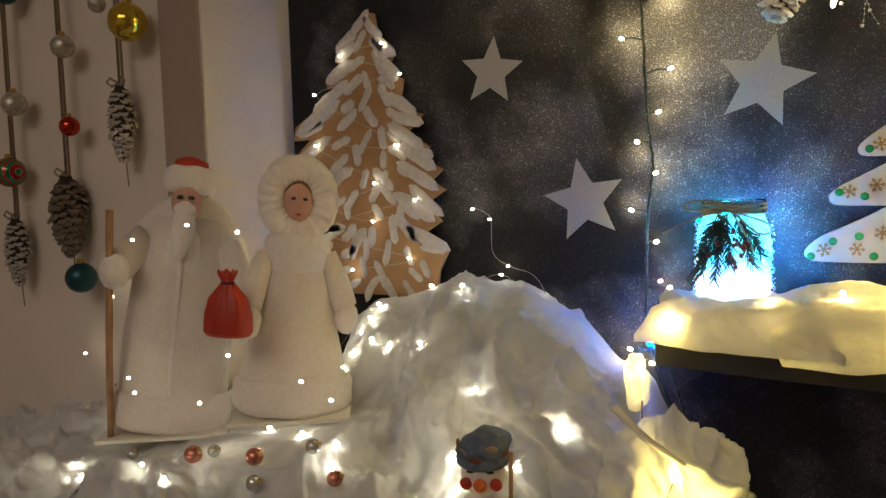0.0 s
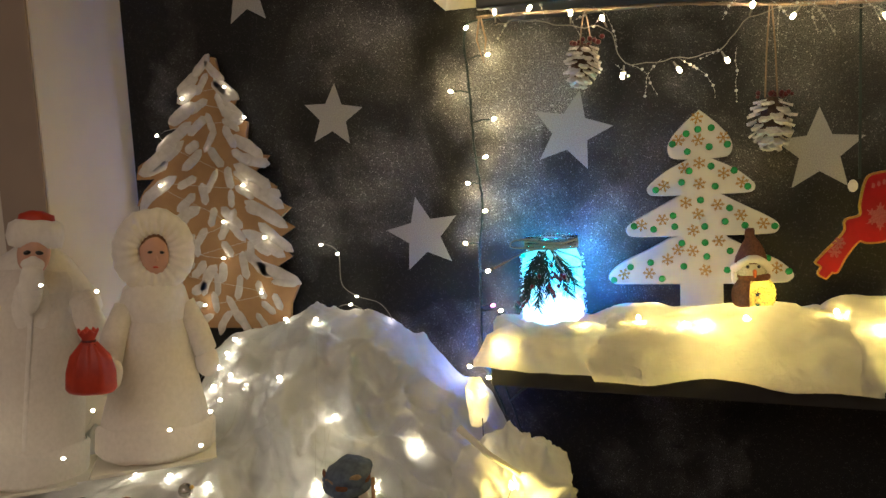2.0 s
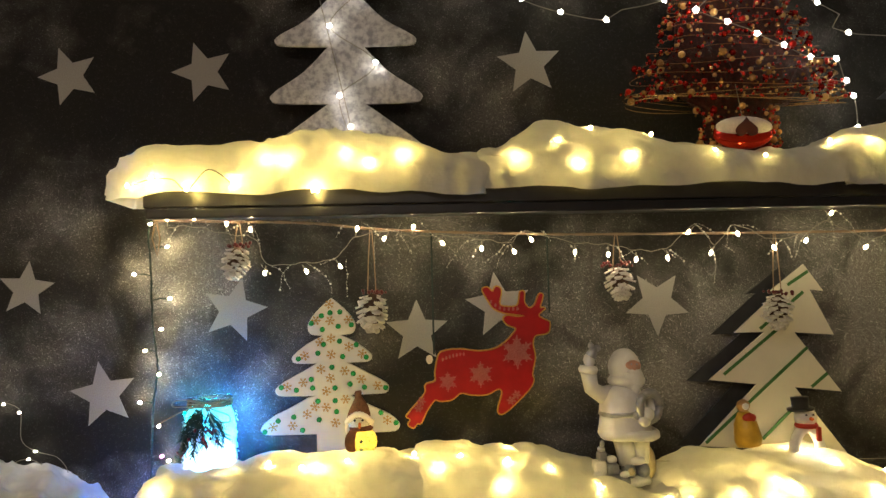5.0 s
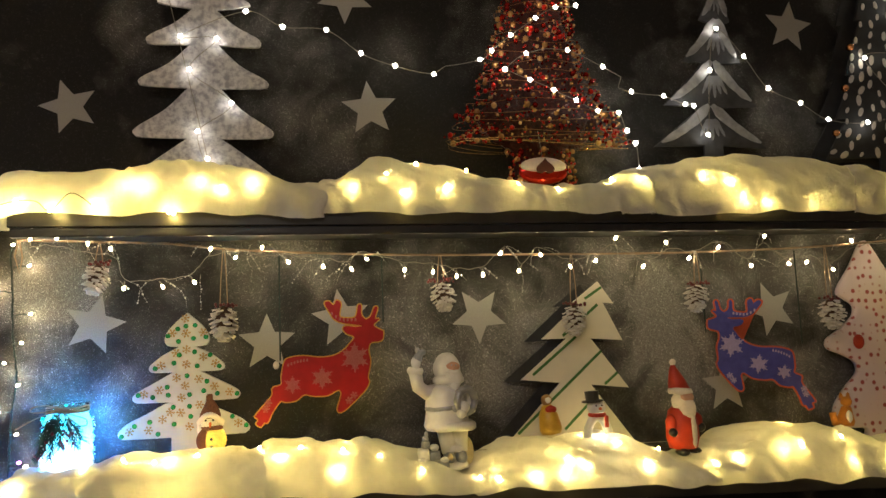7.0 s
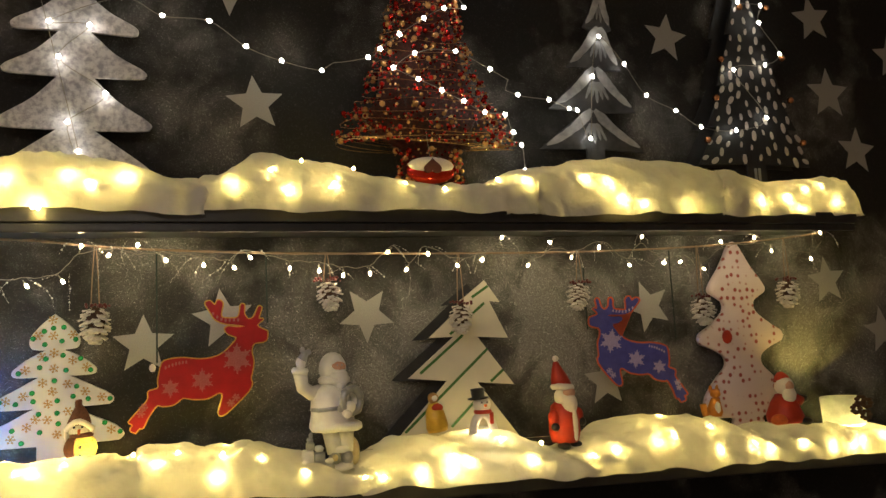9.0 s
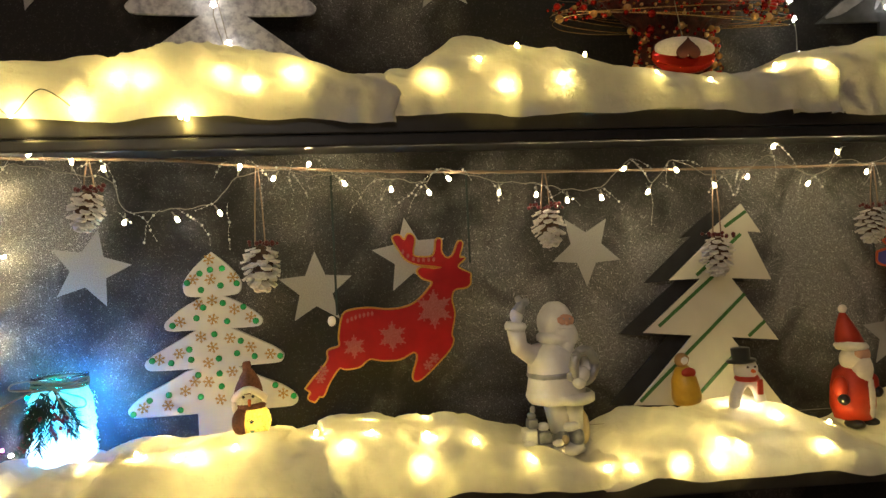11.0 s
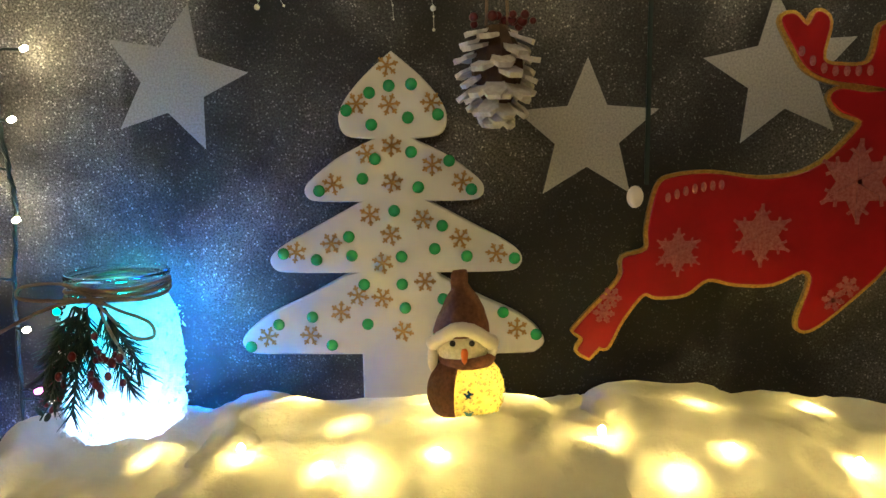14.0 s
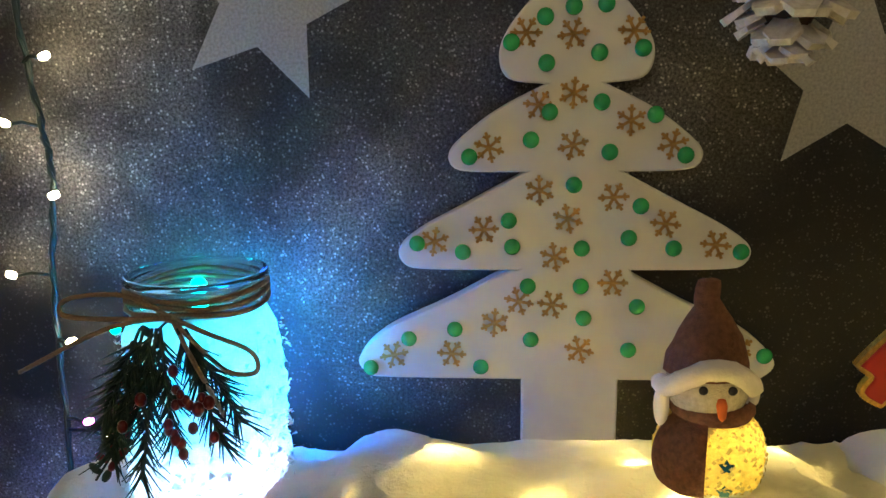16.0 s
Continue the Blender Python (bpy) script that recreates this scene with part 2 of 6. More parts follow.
def lerp_table(table, x):
    if x <= table[0][0]: return table[0][1]
    for (a, p), (b, q) in zip(table, table[1:]):
        if x <= b:
            t = (x - a) / (b - a)
            t = t * t * (3 - 2 * t)
            return p + (q - p) * t
    return table[-1][1]


def low_top(x):
    """The lower board leans a little: its top at x."""
    return 0.432 - 0.040 * (x - 0.85)


# ---- setting ----
def wall(name, bm, mat, label):
    return tagged(part(name, bm, mat, None, label, smooth=False), label, "wall", kind="structure")


wall("wall_back", box(0.21, 4.6, 0.0, 0.12, -0.7, 1.72), WALL, "black painted wall with drifts of white spray snow")
wall("wall_left", box(-1.6, 0.21, -0.2, 0.12, -0.7, 1.72), PLASTER, "white plastered wall with a return beside the black wall")
wall("wall_side_left", box(-1.72, -1.6, -3.6, -0.2, -0.7, 1.72), PLASTER, "plain white plastered wall")
wall("wall_side_right", box(4.6, 4.72, -3.6, 0.12, -0.7, 1.72), PLASTER, "plain white plastered wall")
wall("wall_behind", box(-1.72, 4.72, -3.72, -3.6, -0.7, 1.72), PLASTER, "plain white plastered wall")
tagged(part("ceiling", box(-1.72, 4.72, -3.72, 0.12, 1.72, 1.8), PLASTER, smooth=False), "white ceiling of the room", "ceiling", kind="structure")
tagged(part("floor", box(-1.72, 4.72, -3.72, 0.12, -0.8, -0.7), FLOOR, smooth=False), "brown wooden floor of the room", "floor", kind="structure")

# ---- shelves ----
upper = thing("wall_shelf", "black painted wooden shelf with a moulded lower edge", "shelf", group="shelves on the black wall")
part("board", box(0.85, 2.885, -0.2, -0.001, 0.889, 0.915, 0.002), BLACK, upper, smooth=False)
part("moulding", box(0.853, 2.882, -0.196, -0.184, 0.872, 0.8885, 0.003), BLACK, upper, smooth=False)
lower = thing("wall_shelf", "black painted wooden shelf leaning slightly to one end", "shelf", pose(0.85, 0, 0.432, 0, math.degrees(math.atan(0.04)), 0), group="shelves on the black wall")
part("board", box(0, 2.16, -0.187, -0.001, -0.03, 0, 0.002), BLACK, lower, smooth=False)


# ---- snow ----
BANK = []


def snow_bank(name, label, x0, x1, base, top, back, front, seed, lumps=0.010, ends=(1, 1)):
    """A hollow roll of cotton along a shelf: top(x) is its ridge, front its reach towards the room."""
    slant = 0.0 if ends[0] else 0.22 * math.sin(seed * 1.7)
    nu, nv = int((x1 - x0) / 0.006), 46
    bm, rows = bmesh.new(), []
    for i in range(nu + 1):
        s = i / nu
        x = x0 + (x1 - x0) * s
        e = 1.0
        for open_end, q in zip(ends, (s, 1 - s)):
            u = min(1.0, q * (x1 - x0) / (0.028 if open_end else 0.03))
            e *= math.sqrt(max(0.0, 1 - (1 - u) ** 2)) * (0.9 if open_end else 0.16) + (0.1 if open_end else 0.84)
        h, b = (lerp_table(top, x) - base(x)) * e, base(x)
        f, k = lerp_table(front, x), back
        row = []
        for j in range(nv + 1):
            a = math.pi * j / nv
            cy, sy = math.cos(a), math.sin(a)
            y = (k + f) / 2 + (k - f) / 2 * math.copysign(abs(cy) ** 0.75, cy)
            z = b + h * sy ** 0.7
            q = Vector((x * 9, y * 9 + seed, z * 9))
            n = noise.noise(q) * lumps + noise.noise(q * 2.7) * lumps * 0.45 + noise.noise(q * 8) * lumps * 0.14
            fold = abs(noise.noise(Vector((x * 5 + y * 3, seed * 2.1, z * 4)))) * -0.014
            fold += abs(noise.noise(Vector((x * 14 - z * 9, seed, y * 10)))) * -0.006
            w = Vector((x * 16 + 2.5 * noise.noise(q * 0.6), y * 12 - seed, z * 22 + x * 7))
            fold += abs(noise.noise(w)) * -0.015 + abs(noise.noise(w * 2.3)) * -0.006
            if j > nv - 5:
                z -= 0.012 * (0.5 + noise.noise(Vector((x * 12, seed, 0)))) * (j - nv + 5) / 5
            lean = (z - b) * slant + (y + 0.1) * slant * 0.8 + 0.014 * noise.noise(Vector((seed, y * 22, z * 22))) + 0.004 * noise.noise(Vector((seed, y * 80, z * 80)))
            row.append(bm.verts.new((x + lean, min(y + (n * 0.6 - fold * 0.9 - 0.010) * (-cy > 0) * -cy - abs(n) * 0.2, -0.004), z + (n + fold + 0.006) * sy)))
        rows.append(row)
    for a, b in zip(rows, rows[1:]):
        for j in range(nv):
            bm.faces.new((a[j], b[j], b[j + 1], a[j + 1]))
    BANK.extend((v.co.x, v.co.y, v.co.z) for row in rows for v in row)
    bm.faces.new(rows[0]); bm.faces.new(rows[-1][::-1])
    return tagged(part(name, bm, COTTON), label, "snow", "cotton snow banks")


UP_TOP = [(0.77, 0.985), (0.83, 1.0), (1.0, 1.002), (1.13, 1.024), (1.25, 1.011), (1.36, 0.982), (1.40, 0.990), (1.5, 1.028), (1.62, 1.015), (1.72, 0.99), (1.82, 0.972), (1.92, 0.976), (2.05, 1.015), (2.25, 1.042), (2.4, 1.042), (2.54, 1.022), (2.66, 0.992), (2.85, 1.01), (2.97, 0.975)]
LOW_TOP = [(0.83, 0.474), (0.9, 0.468), (0.97, 0.476), (1.02, 0.492), (1.15, 0.497), (1.25, 0.488), (1.33, 0.495), (1.45, 0.484), (1.56, 0.455), (1.64, 0.425), (1.70, 0.455), (1.78, 0.478), (1.95, 0.472), (2.05, 0.44), (2.10, 0.42), (2.17, 0.445), (2.27, 0.475), (2.42, 0.462), (2.6, 0.43), (2.8, 0.415), (2.95, 0.40)]
UP_FRONT = [(0.77, -0.16), (0.9, -0.215), (1.4, -0.21), (2.0, -0.215), (2.97, -0.2)]
LOW_FRONT = [(0.8, -0.19), (1.0, -0.206), (1.5, -0.200), (2.0, -0.202), (2.97, -0.19)]
for k, (a, b, grown, ends, what) in enumerate(((0.775, 1.39, 0.0, (1, 0), "folded over the end of the upper shelf"), (1.365, 2.03, 0.004, (0, 0), "peaked along the upper shelf"), (1.96, 2.56, 0.0, (0, 0), "humped under the painted trees"), (2.50, 2.905, 0.003, (0, 1), "rolled at the far end of the upper shelf"))):
    snow_bank("cotton_snow", "white cotton batting snow " + what, a, b, lambda x: 0.912, [(x, z + grown) for x, z in UP_TOP], -0.012, [(x, y - grown) for x, y in UP_FRONT], 1.3 + k * 2.2, 0.010, ends)
for k, (a, b, grown, ends, what) in enumerate(((0.832, 1.04, 0.003, (1, 0), "lumped round the foot of the jar"), (0.985, 1.30, 0.0, (0, 0), "spread flat under the white tree"), (1.268, 1.67, 0.004, (0, 0), "with a cut edge along the lower shelf"), (1.63, 2.12, 0.0, (0, 0), "humped under the small figures"), (2.08, 2.97, 0.003, (0, 1), "heaped at the far end of the lower shelf"))):
    snow_bank("cotton_snow", "white cotton batting snow " + what, a, b, low_top, [(x, z + grown) for x, z in LOW_TOP], -0.012, [(x, y - grown) for x, y in LOW_FRONT], 4.7 + k * 3.1, 0.010, ends)


def mound_base(x, y):
    """The smooth lie of the hill, and how far the crumples rise there."""
    ridge = lerp_table([(-0.6, 0.27), (0.3, 0.33), (0.42, 0.44), (0.55, 0.475), (0.63, 0.465), (0.70, 0.43), (0.78, 0.36), (0.86, 0.26), (0.95, 0.10), (1.05, -0.1)], x)
    flat = lerp_table([(-0.6, 0.10), (-0.1, 0.22), (0.1, 0.275), (0.5, 0.29), (0.7, 0.25), (0.9, 0.12), (1.05, -0.1)], x)
    t = min(1.0, max(0.0, (-y - 0.05) / 0.30))
    h = ridge + (flat - ridge) * (t * t * (3 - 2 * t))
    h -= max(0.0, -y - 0.43) ** 1.4 * 1.1
    w = min(1.0, max(0.0, min(x - 0.06, 0.56 - x, y + 0.44, -0.18 - y) / 0.04))
    h += (0.266 + 0.20 * (x - 0.2) - h) * w * 0.92
    calm = min(1.0, max(0.25, (-y - 0.03) / 0.16))
    return h, (1 - 0.7 * w) * calm


def ripple(q):
    """Crumpled gauze: sharp ridges at four sizes, bent by a slow warp, with long folds running downhill."""
    q = q + Vector(noise.noise_vector(q * 0.6)) * 0.9
    h = noise.noise(q * 0.8) * 0.016
    for f, a, sharp in ((0.9, 0.040, 3), (1.9, 0.028, 3), (3.9, 0.015, 3), (8.0, 0.0065, 2), (17.0, 0.0022, 2)):
        w = q * f + Vector((f * 3.1, 0, f)) + Vector(noise.noise_vector(q * f * 0.5)) * 0.5
        h += a * ((1 - abs(noise.noise(w))) ** sharp - 0.62)
    r = Vector((q.x * 1.6 + 0.9 * noise.noise(q * 0.9), q.y * 0.45, 9.0 + q.z * 0.3))
    return h + 0.024 * ((1 - abs(noise.noise(r))) ** 4 - 0.5) + 0.010 * ((1 - abs(noise.noise(r * 2.7))) ** 3 - 0.5)


HILL_AT = []


def drape():
    nx, ny = 400, 250
    bm, rows = bmesh.new(), []
    for i in range(nx + 1):
        x = -0.45 + 1.5 * i / nx
        start = -0.006 if x > 0.211 else -0.202
        row = []
        for j in range(ny + 1):
            y = start - (0.86 + start) * j / ny
            h, rise = mound_base(x, y)
            e = 0.006
            slope = Vector((h - mound_base(x + e, y)[0], h - mound_base(x, y + e)[0], e)).normalized()
            r = rise * ripple(Vector((x * 7, y * 7, h * 7)))
            q = Vector((x, y, h)) + slope * r
            row.append(bm.verts.new((q.x, min(q.y, start), q.z)))
            HILL_AT.append((q.x, q.y, q.z))
        rows.append(row)
    for a, b in zip(rows, rows[1:]):
        for j in range(ny):
            bm.faces.new((a[j], a[j + 1], b[j + 1], b[j]))
    return bm


tagged(part("gauze_snow_hill", drape(), GAUZE), "crumpled white gauze draped as a snowy hill against the wall", "snow")
HILL_AT = np.array(HILL_AT)


def mound_height(x, y):
    """The top of the draped gauze at x, y."""
    near = (np.abs(HILL_AT[:, 0] - x) < 0.007) & (np.abs(HILL_AT[:, 1] - y) < 0.007)
    return float(HILL_AT[near, 2].max()) if near.any() else mound_base(x, y)[0]


# ---- stars ----
def star_outline(r, inner=0.42, turn=0.0):
    out = []
    for i in range(10):
        a = radians(90 + turn + 36 * i)
        q = r if i % 2 == 0 else r * inner
        out.append((q * math.cos(a), q * math.sin(a)))
    return out


STARS = [(0.442, 0.974, 0.053, 2), (0.577, 0.773, 0.051, -6), (0.714, 0.583, 0.060, 10), (0.944, 0.727, 0.060, -14), (1.272, 0.680, 0.059, 0), (1.422, 0.7245, 0.062, 7), (1.716, 0.722, 0.062, 35), (2.415, 0.715, 0.065, 20), (2.285, 0.545, 0.062, 0), (1.493, 1.174, 0.062, 5), (2.53, 1.405, 0.066, -8), (3.05, 1.285, 0.075, 0), (2.975, 0.765, 0.066, 5), (3.15, 0.625, 0.066, 5), (3.13, 1.125, 0.068, -5), (3.30, 1.41, 0.07, 3), (0.648, 1.16, 0.056, 20), (0.89, 1.165, 0.058, 18), (1.445, 1.425, 0.062, 35), (2.09, 1.52, 0.068, 5), (3.02, 1.50, 0.07, 8)]
for sx, sz, sr, st in STARS:
    tagged(part("wall_star", slab(star_outline(sr, 0.45, st), 0.0006, 0), STARW, at=(sx, -0.0010, sz), smooth=False), "white star sprayed on the black wall", "wall star", "stars on the black wall")
# ---- things ----
RED = plain("red_lacquer", (0.38, 0.007, 0.012), (0.29, 0.005, 0.008), 0.35, 40.0, 0.05)
PINKISH = plain("pale_pink_print", (0.46, 0.18, 0.17), (0.30, 0.06, 0.06), 0.5, 500.0, 0.1)
GOLD = plain("gold_glitter", (0.75, 0.50, 0.12), (0.40, 0.24, 0.05), 0.3, 500.0, 0.8, 0.001, 0.8)
CREAM = plain("cream_card", (0.74, 0.70, 0.58), (0.68, 0.64, 0.53), 0.7, 20.0, 0.1)
WHITEWOOD = plain("white_painted_wood", (0.66, 0.645, 0.60), (0.59, 0.575, 0.53), 0.55, 30.0, 0.12)
GREEN = plain("green_gloss", (0.03, 0.36, 0.10), (0.02, 0.25, 0.07), 0.25, 200.0, 0.05)
GREENRIB = plain("green_ribbon", (0.06, 0.20, 0.05), (0.04, 0.14, 0.03), 0.6, 200.0, 0.1)
COPPER = plain("copper_glitter", (0.56, 0.33, 0.10), (0.32, 0.17, 0.04), 0.4, 600.0, 0.9, 0.001, 0.3)
TWINE = plain("jute_twine", (0.36, 0.26, 0.18), (0.24, 0.165, 0.11), 0.9, 900.0, 0.8, 0.001)
DARKWIRE = plain("dark_green_wire", (0.012, 0.03, 0.028), None, 0.4, 100.0, 0.0)
CLEARWIRE = plain("clear_wire", (0.40, 0.38, 0.33), None, 0.25, 100.0, 0.0)
FINEWIRE = plain("fine_silver_wire", (0.72, 0.70, 0.65), None, 0.35, 100.0, 0.0)
PEARL = plain("clear_beads", (0.70, 0.69, 0.65), (0.5, 0.49, 0.46), 0.08, 50.0, 0.0)
CONEBROWN = plain("cone_brown", (0.10, 0.055, 0.03), (0.06, 0.03, 0.018), 0.8, 200.0, 0.3)
CONEWHITE = plain("whitewashed_scales", (0.80, 0.78, 0.75), (0.55, 0.51, 0.47), 0.8, 260.0, 0.4)
CONEFROST = plain("frosted_scale_tips", (0.27, 0.22, 0.18), (0.09, 0.055, 0.035), 0.85, 320.0, 0.4)
BERRY = plain("dark_red_berries", (0.14, 0.010, 0.011), (0.07, 0.005, 0.006), 0.3, 100.0, 0.0)
CERAMIC = plain("white_ceramic", (0.84, 0.83, 0.82), (0.74, 0.72, 0.70), 0.35, 60.0, 0.15)
SILVERPAINT = plain("silver_paint", (0.45, 0.46, 0.50), (0.30, 0.31, 0.34), 0.35, 80.0, 0.1, 0.001, 0.6)
SKIN = plain("painted_face", (0.60, 0.34, 0.25), (0.55, 0.30, 0.22), 0.6, 60.0, 0.05)
FELT = plain("white_felt", (0.78, 0.70, 0.62), (0.70, 0.62, 0.54), 0.95, 160.0, 0.25, 0.001, 0.0, 0.3)
FUR = plain("white_fleece", (0.84, 0.77, 0.70), (0.76, 0.69, 0.62), 0.95, 120.0, 0.35, 0.0015, 0.0, 0.4)
REDCLOTH = plain("red_satin", (0.52, 0.042, 0.014), (0.36, 0.022, 0.008), 0.5, 40.0, 0.3)
BLACKPAINT = plain("black_paint", (0.015, 0.015, 0.016), None, 0.3, 40.0, 0.0)
ORANGE = plain("orange_felt", (0.75, 0.16, 0.03), None, 0.7, 200.0, 0.2)
BROWNKNIT = plain("brown_knit", (0.24, 0.10, 0.05), (0.13, 0.05, 0.025), 0.9, 320.0, 1.0, 0.002)
CARD = plain("brown_cardboard", (0.42, 0.25, 0.12), (0.34, 0.19, 0.09), 0.85, 30.0, 0.2)
CHALK = plain("white_paint_strokes", (0.64, 0.60, 0.56), (0.50, 0.46, 0.42), 0.85, 90.0, 0.5)
BLUECLOTH = plain("blue_print", (0.075, 0.08, 0.36), (0.05, 0.05, 0.26), 0.4, 60.0, 0.05)
YELLOW = plain("yellow_glaze", (0.70, 0.45, 0.05), (0.55, 0.32, 0.03), 0.35, 60.0, 0.05)
NEEDLE = plain("pine_needles", (0.02, 0.055, 0.035), (0.012, 0.03, 0.02), 0.6, 100.0, 0.0)
STICK = plain("peeled_stick", (0.42, 0.24, 0.12), (0.30, 0.16, 0.07), 0.7, 60.0, 0.3)
DENIM = plain("blue_grey_felt", (0.14, 0.18, 0.24), (0.07, 0.09, 0.13), 0.9, 120.0, 0.5)
GREYBLUE = plain("grey_blue_wash", (0.34, 0.36, 0.40), (0.16, 0.17, 0.20), 0.8, 24.0, 0.3)
PALEWASH = plain("pale_wash", (0.50, 0.52, 0.56), (0.24, 0.25, 0.28), 0.8, 40.0, 0.3)
DARKCARD_SHADOW = plain("dark_card_and_shadow", (0.03, 0.032, 0.036), (0.015, 0.016, 0.018), 0.7, 30.0, 0.2)
BLUEMETAL = plain("blue_foil", (0.02, 0.16, 0.40), (0.01, 0.08, 0.22), 0.2, 100.0, 0.0, 0.001, 0.7)


def mottled():
    m, nt, p = material("white_card_with_grey_mottling")
    nt.links.new(ramp(nt, noise_tex(nt, 75, 3, 0.6), [(0.42, (0.70, 0.70, 0.72)), (0.62, (0.36, 0.36, 0.42))]), p.inputs["Base Color"])
    p.inputs["Roughness"].default_value = 0.7
    return m


def printed():
    m, nt, p = material("white_cloth_with_red_print")
    tc = nt.nodes.new("ShaderNodeTexCoord")
    v = node(nt, "ShaderNodeTexVoronoi", Scale=54.0, Randomness=0.45)
    nt.links.new(tc.outputs["Object"], v.inputs["Vector"])
    nt.links.new(ramp(nt, v.outputs["Distance"], [(0.20, (0.42, 0.09, 0.08)), (0.34, (0.78, 0.66, 0.66))]), p.inputs["Base Color"])
    p.inputs["Roughness"].default_value = 0.8
    bump(nt, p, noise_tex(nt, 400), 0.3, 0.001)
    return m


def glass(name, colour, rough=0.03):
    m, nt, p = material(name)
    p.inputs["Base Color"].default_value = (*colour, 1)
    p.inputs["Transmission Weight"].default_value, p.inputs["Roughness"].default_value = 1.0, rough
    return m


def shiny(name, colour, rough=0.12):
    return plain(name, colour, tuple(c * 0.8 for c in colour), rough, 30.0, 0.0, 0.001, 0.85)


MOTTLED, PRINTED = mottled(), printed()
CLEARGLASS = glass("clear_glass", (0.95, 0.97, 0.96))
GOLDBALL, REDBALL, GREENBALL, SILVERBALL, ROSEBALL = shiny("gold_bauble", (0.65, 0.48, 0.06)), shiny("red_bauble", (0.55, 0.05, 0.02)), plain("teal_bauble", (0.015, 0.085, 0.095), (0.008, 0.05, 0.06), 0.34, 90.0, 0.2, 0.001, 0.5), shiny("silver_bauble", (0.6, 0.6, 0.58), 0.2), shiny("rose_bauble", (0.62, 0.25, 0.18), 0.25)
FROST = cotton_material("glass_crusted_with_false_snow", (0.88, 0.92, 0.94), 0.70, 90.0)
LEDWARM = glow("warm_led", WARM, 450.0)
LEDTIP = glow("warm_white_led", (1.0, 0.79, 0.42), 138.0)
LEDCOOL = glow("cool_white_led", (1.0, 0.90, 0.66), 30.0)
LEDTEAL = glow("teal_led", (0.0, 0.75, 0.55), 420.0)
LEDSTAR = glow("star_led", (1.0, 0.93, 0.78), 30.0)
LEDCYAN, LEDBLUE, LEDPINK, LEDWHITE, LEDGREEN = glow("cyan_led", (0.0, 0.64, 0.80), 230.0), glow("blue_led", (0.0, 0.15, 1.0), 1450.0), glow("pink_led", (1.0, 0.12, 0.6), 30.0), glow("white_led", (0.75, 0.82, 1.0), 200.0), glow("green_led", (0.0, 1.0, 0.35), 14.0)


def share(name, me, parent, m, label=""):
    ob = new(name, me)
    ob.parent = parent
    ob.matrix_basis = m
    return tagged(ob, label)


def mirror(right):
    """A closed outline from its right half, given from the top down."""
    return list(right) + [(-p[0], *p[1:]) for p in reversed(right) if abs(p[0]) > 1e-6]


def grow(outline, d):
    """The outline moved outward by d."""
    n, out = len(outline), []
    area = sum(a[0] * b[1] - b[0] * a[1] for a, b in zip(outline, outline[1:] + outline[:1]))
    s = 1 if area > 0 else -1
    for i in range(n):
        a, b = Vector(outline[i - 1]), Vector(outline[(i + 1) % n])
        t = (b - a).normalized()
        out.append((outline[i][0] + s * d * t.y, outline[i][1] - s * d * t.x))
    return out


def flake(r, barbs=True, w=0.095):
    """A six-armed snowflake, 1 mm thick, centred at the origin."""
    bm = bmesh.new()
    for k in range(6):
        m = Matrix.Rotation(radians(60 * k), 4, "Y")
        join(bm, box(-r * w, r * w, -0.0008, 0, 0, r), 0, m)
        if barbs:
            for s in (-1, 1):
                join(bm, box(-r * w * 0.8, r * w * 0.8, -0.0007, 0, 0, r * 0.30), 0, m @ Matrix.Translation((0, 0, r * 0.58)) @ Matrix.Rotation(radians(s * 52), 4, "Y"))
    return bm


def curve3(pts, n=6):
    """A smooth line through 3D points."""
    sm = [Vector(p) for p in pts]
    out = []
    for i in range(len(sm) - 1):
        p = [sm[min(max(i + d, 0), len(sm) - 1)] for d in (-1, 0, 1, 2)]
        for k in range(n):
            t = k / n
            out.append(0.5 * (2 * p[1] + (p[2] - p[0]) * t + (2 * p[0] - 5 * p[1] + 4 * p[2] - p[3]) * t * t + (3 * p[1] - p[0] - 3 * p[2] + p[3]) * t ** 3))
    return out + [sm[-1]]


# ---- lights sunk in the snow ----
BANK_AT = np.array(BANK)


def bank_point(x, z, depth):
    """A place at a depth behind the cotton's front at x, z."""
    near = (np.abs(BANK_AT[:, 0] - x) < 0.006) & (np.abs(BANK_AT[:, 2] - z) < 0.009)
    front = float(BANK_AT[near, 1].min()) if near.any() else -0.15
    return Vector((x, front + depth, z))


def bank_top(x, y, depth):
    """A place at a depth below the cotton's top at x, y."""
    near = (np.abs(BANK_AT[:, 0] - x) < 0.006) & (np.abs(BANK_AT[:, 1] - y) < 0.010) & (BANK_AT[:, 2] < 0.6)
    return Vector((x, y, float(BANK_AT[near, 2].max()) - depth))


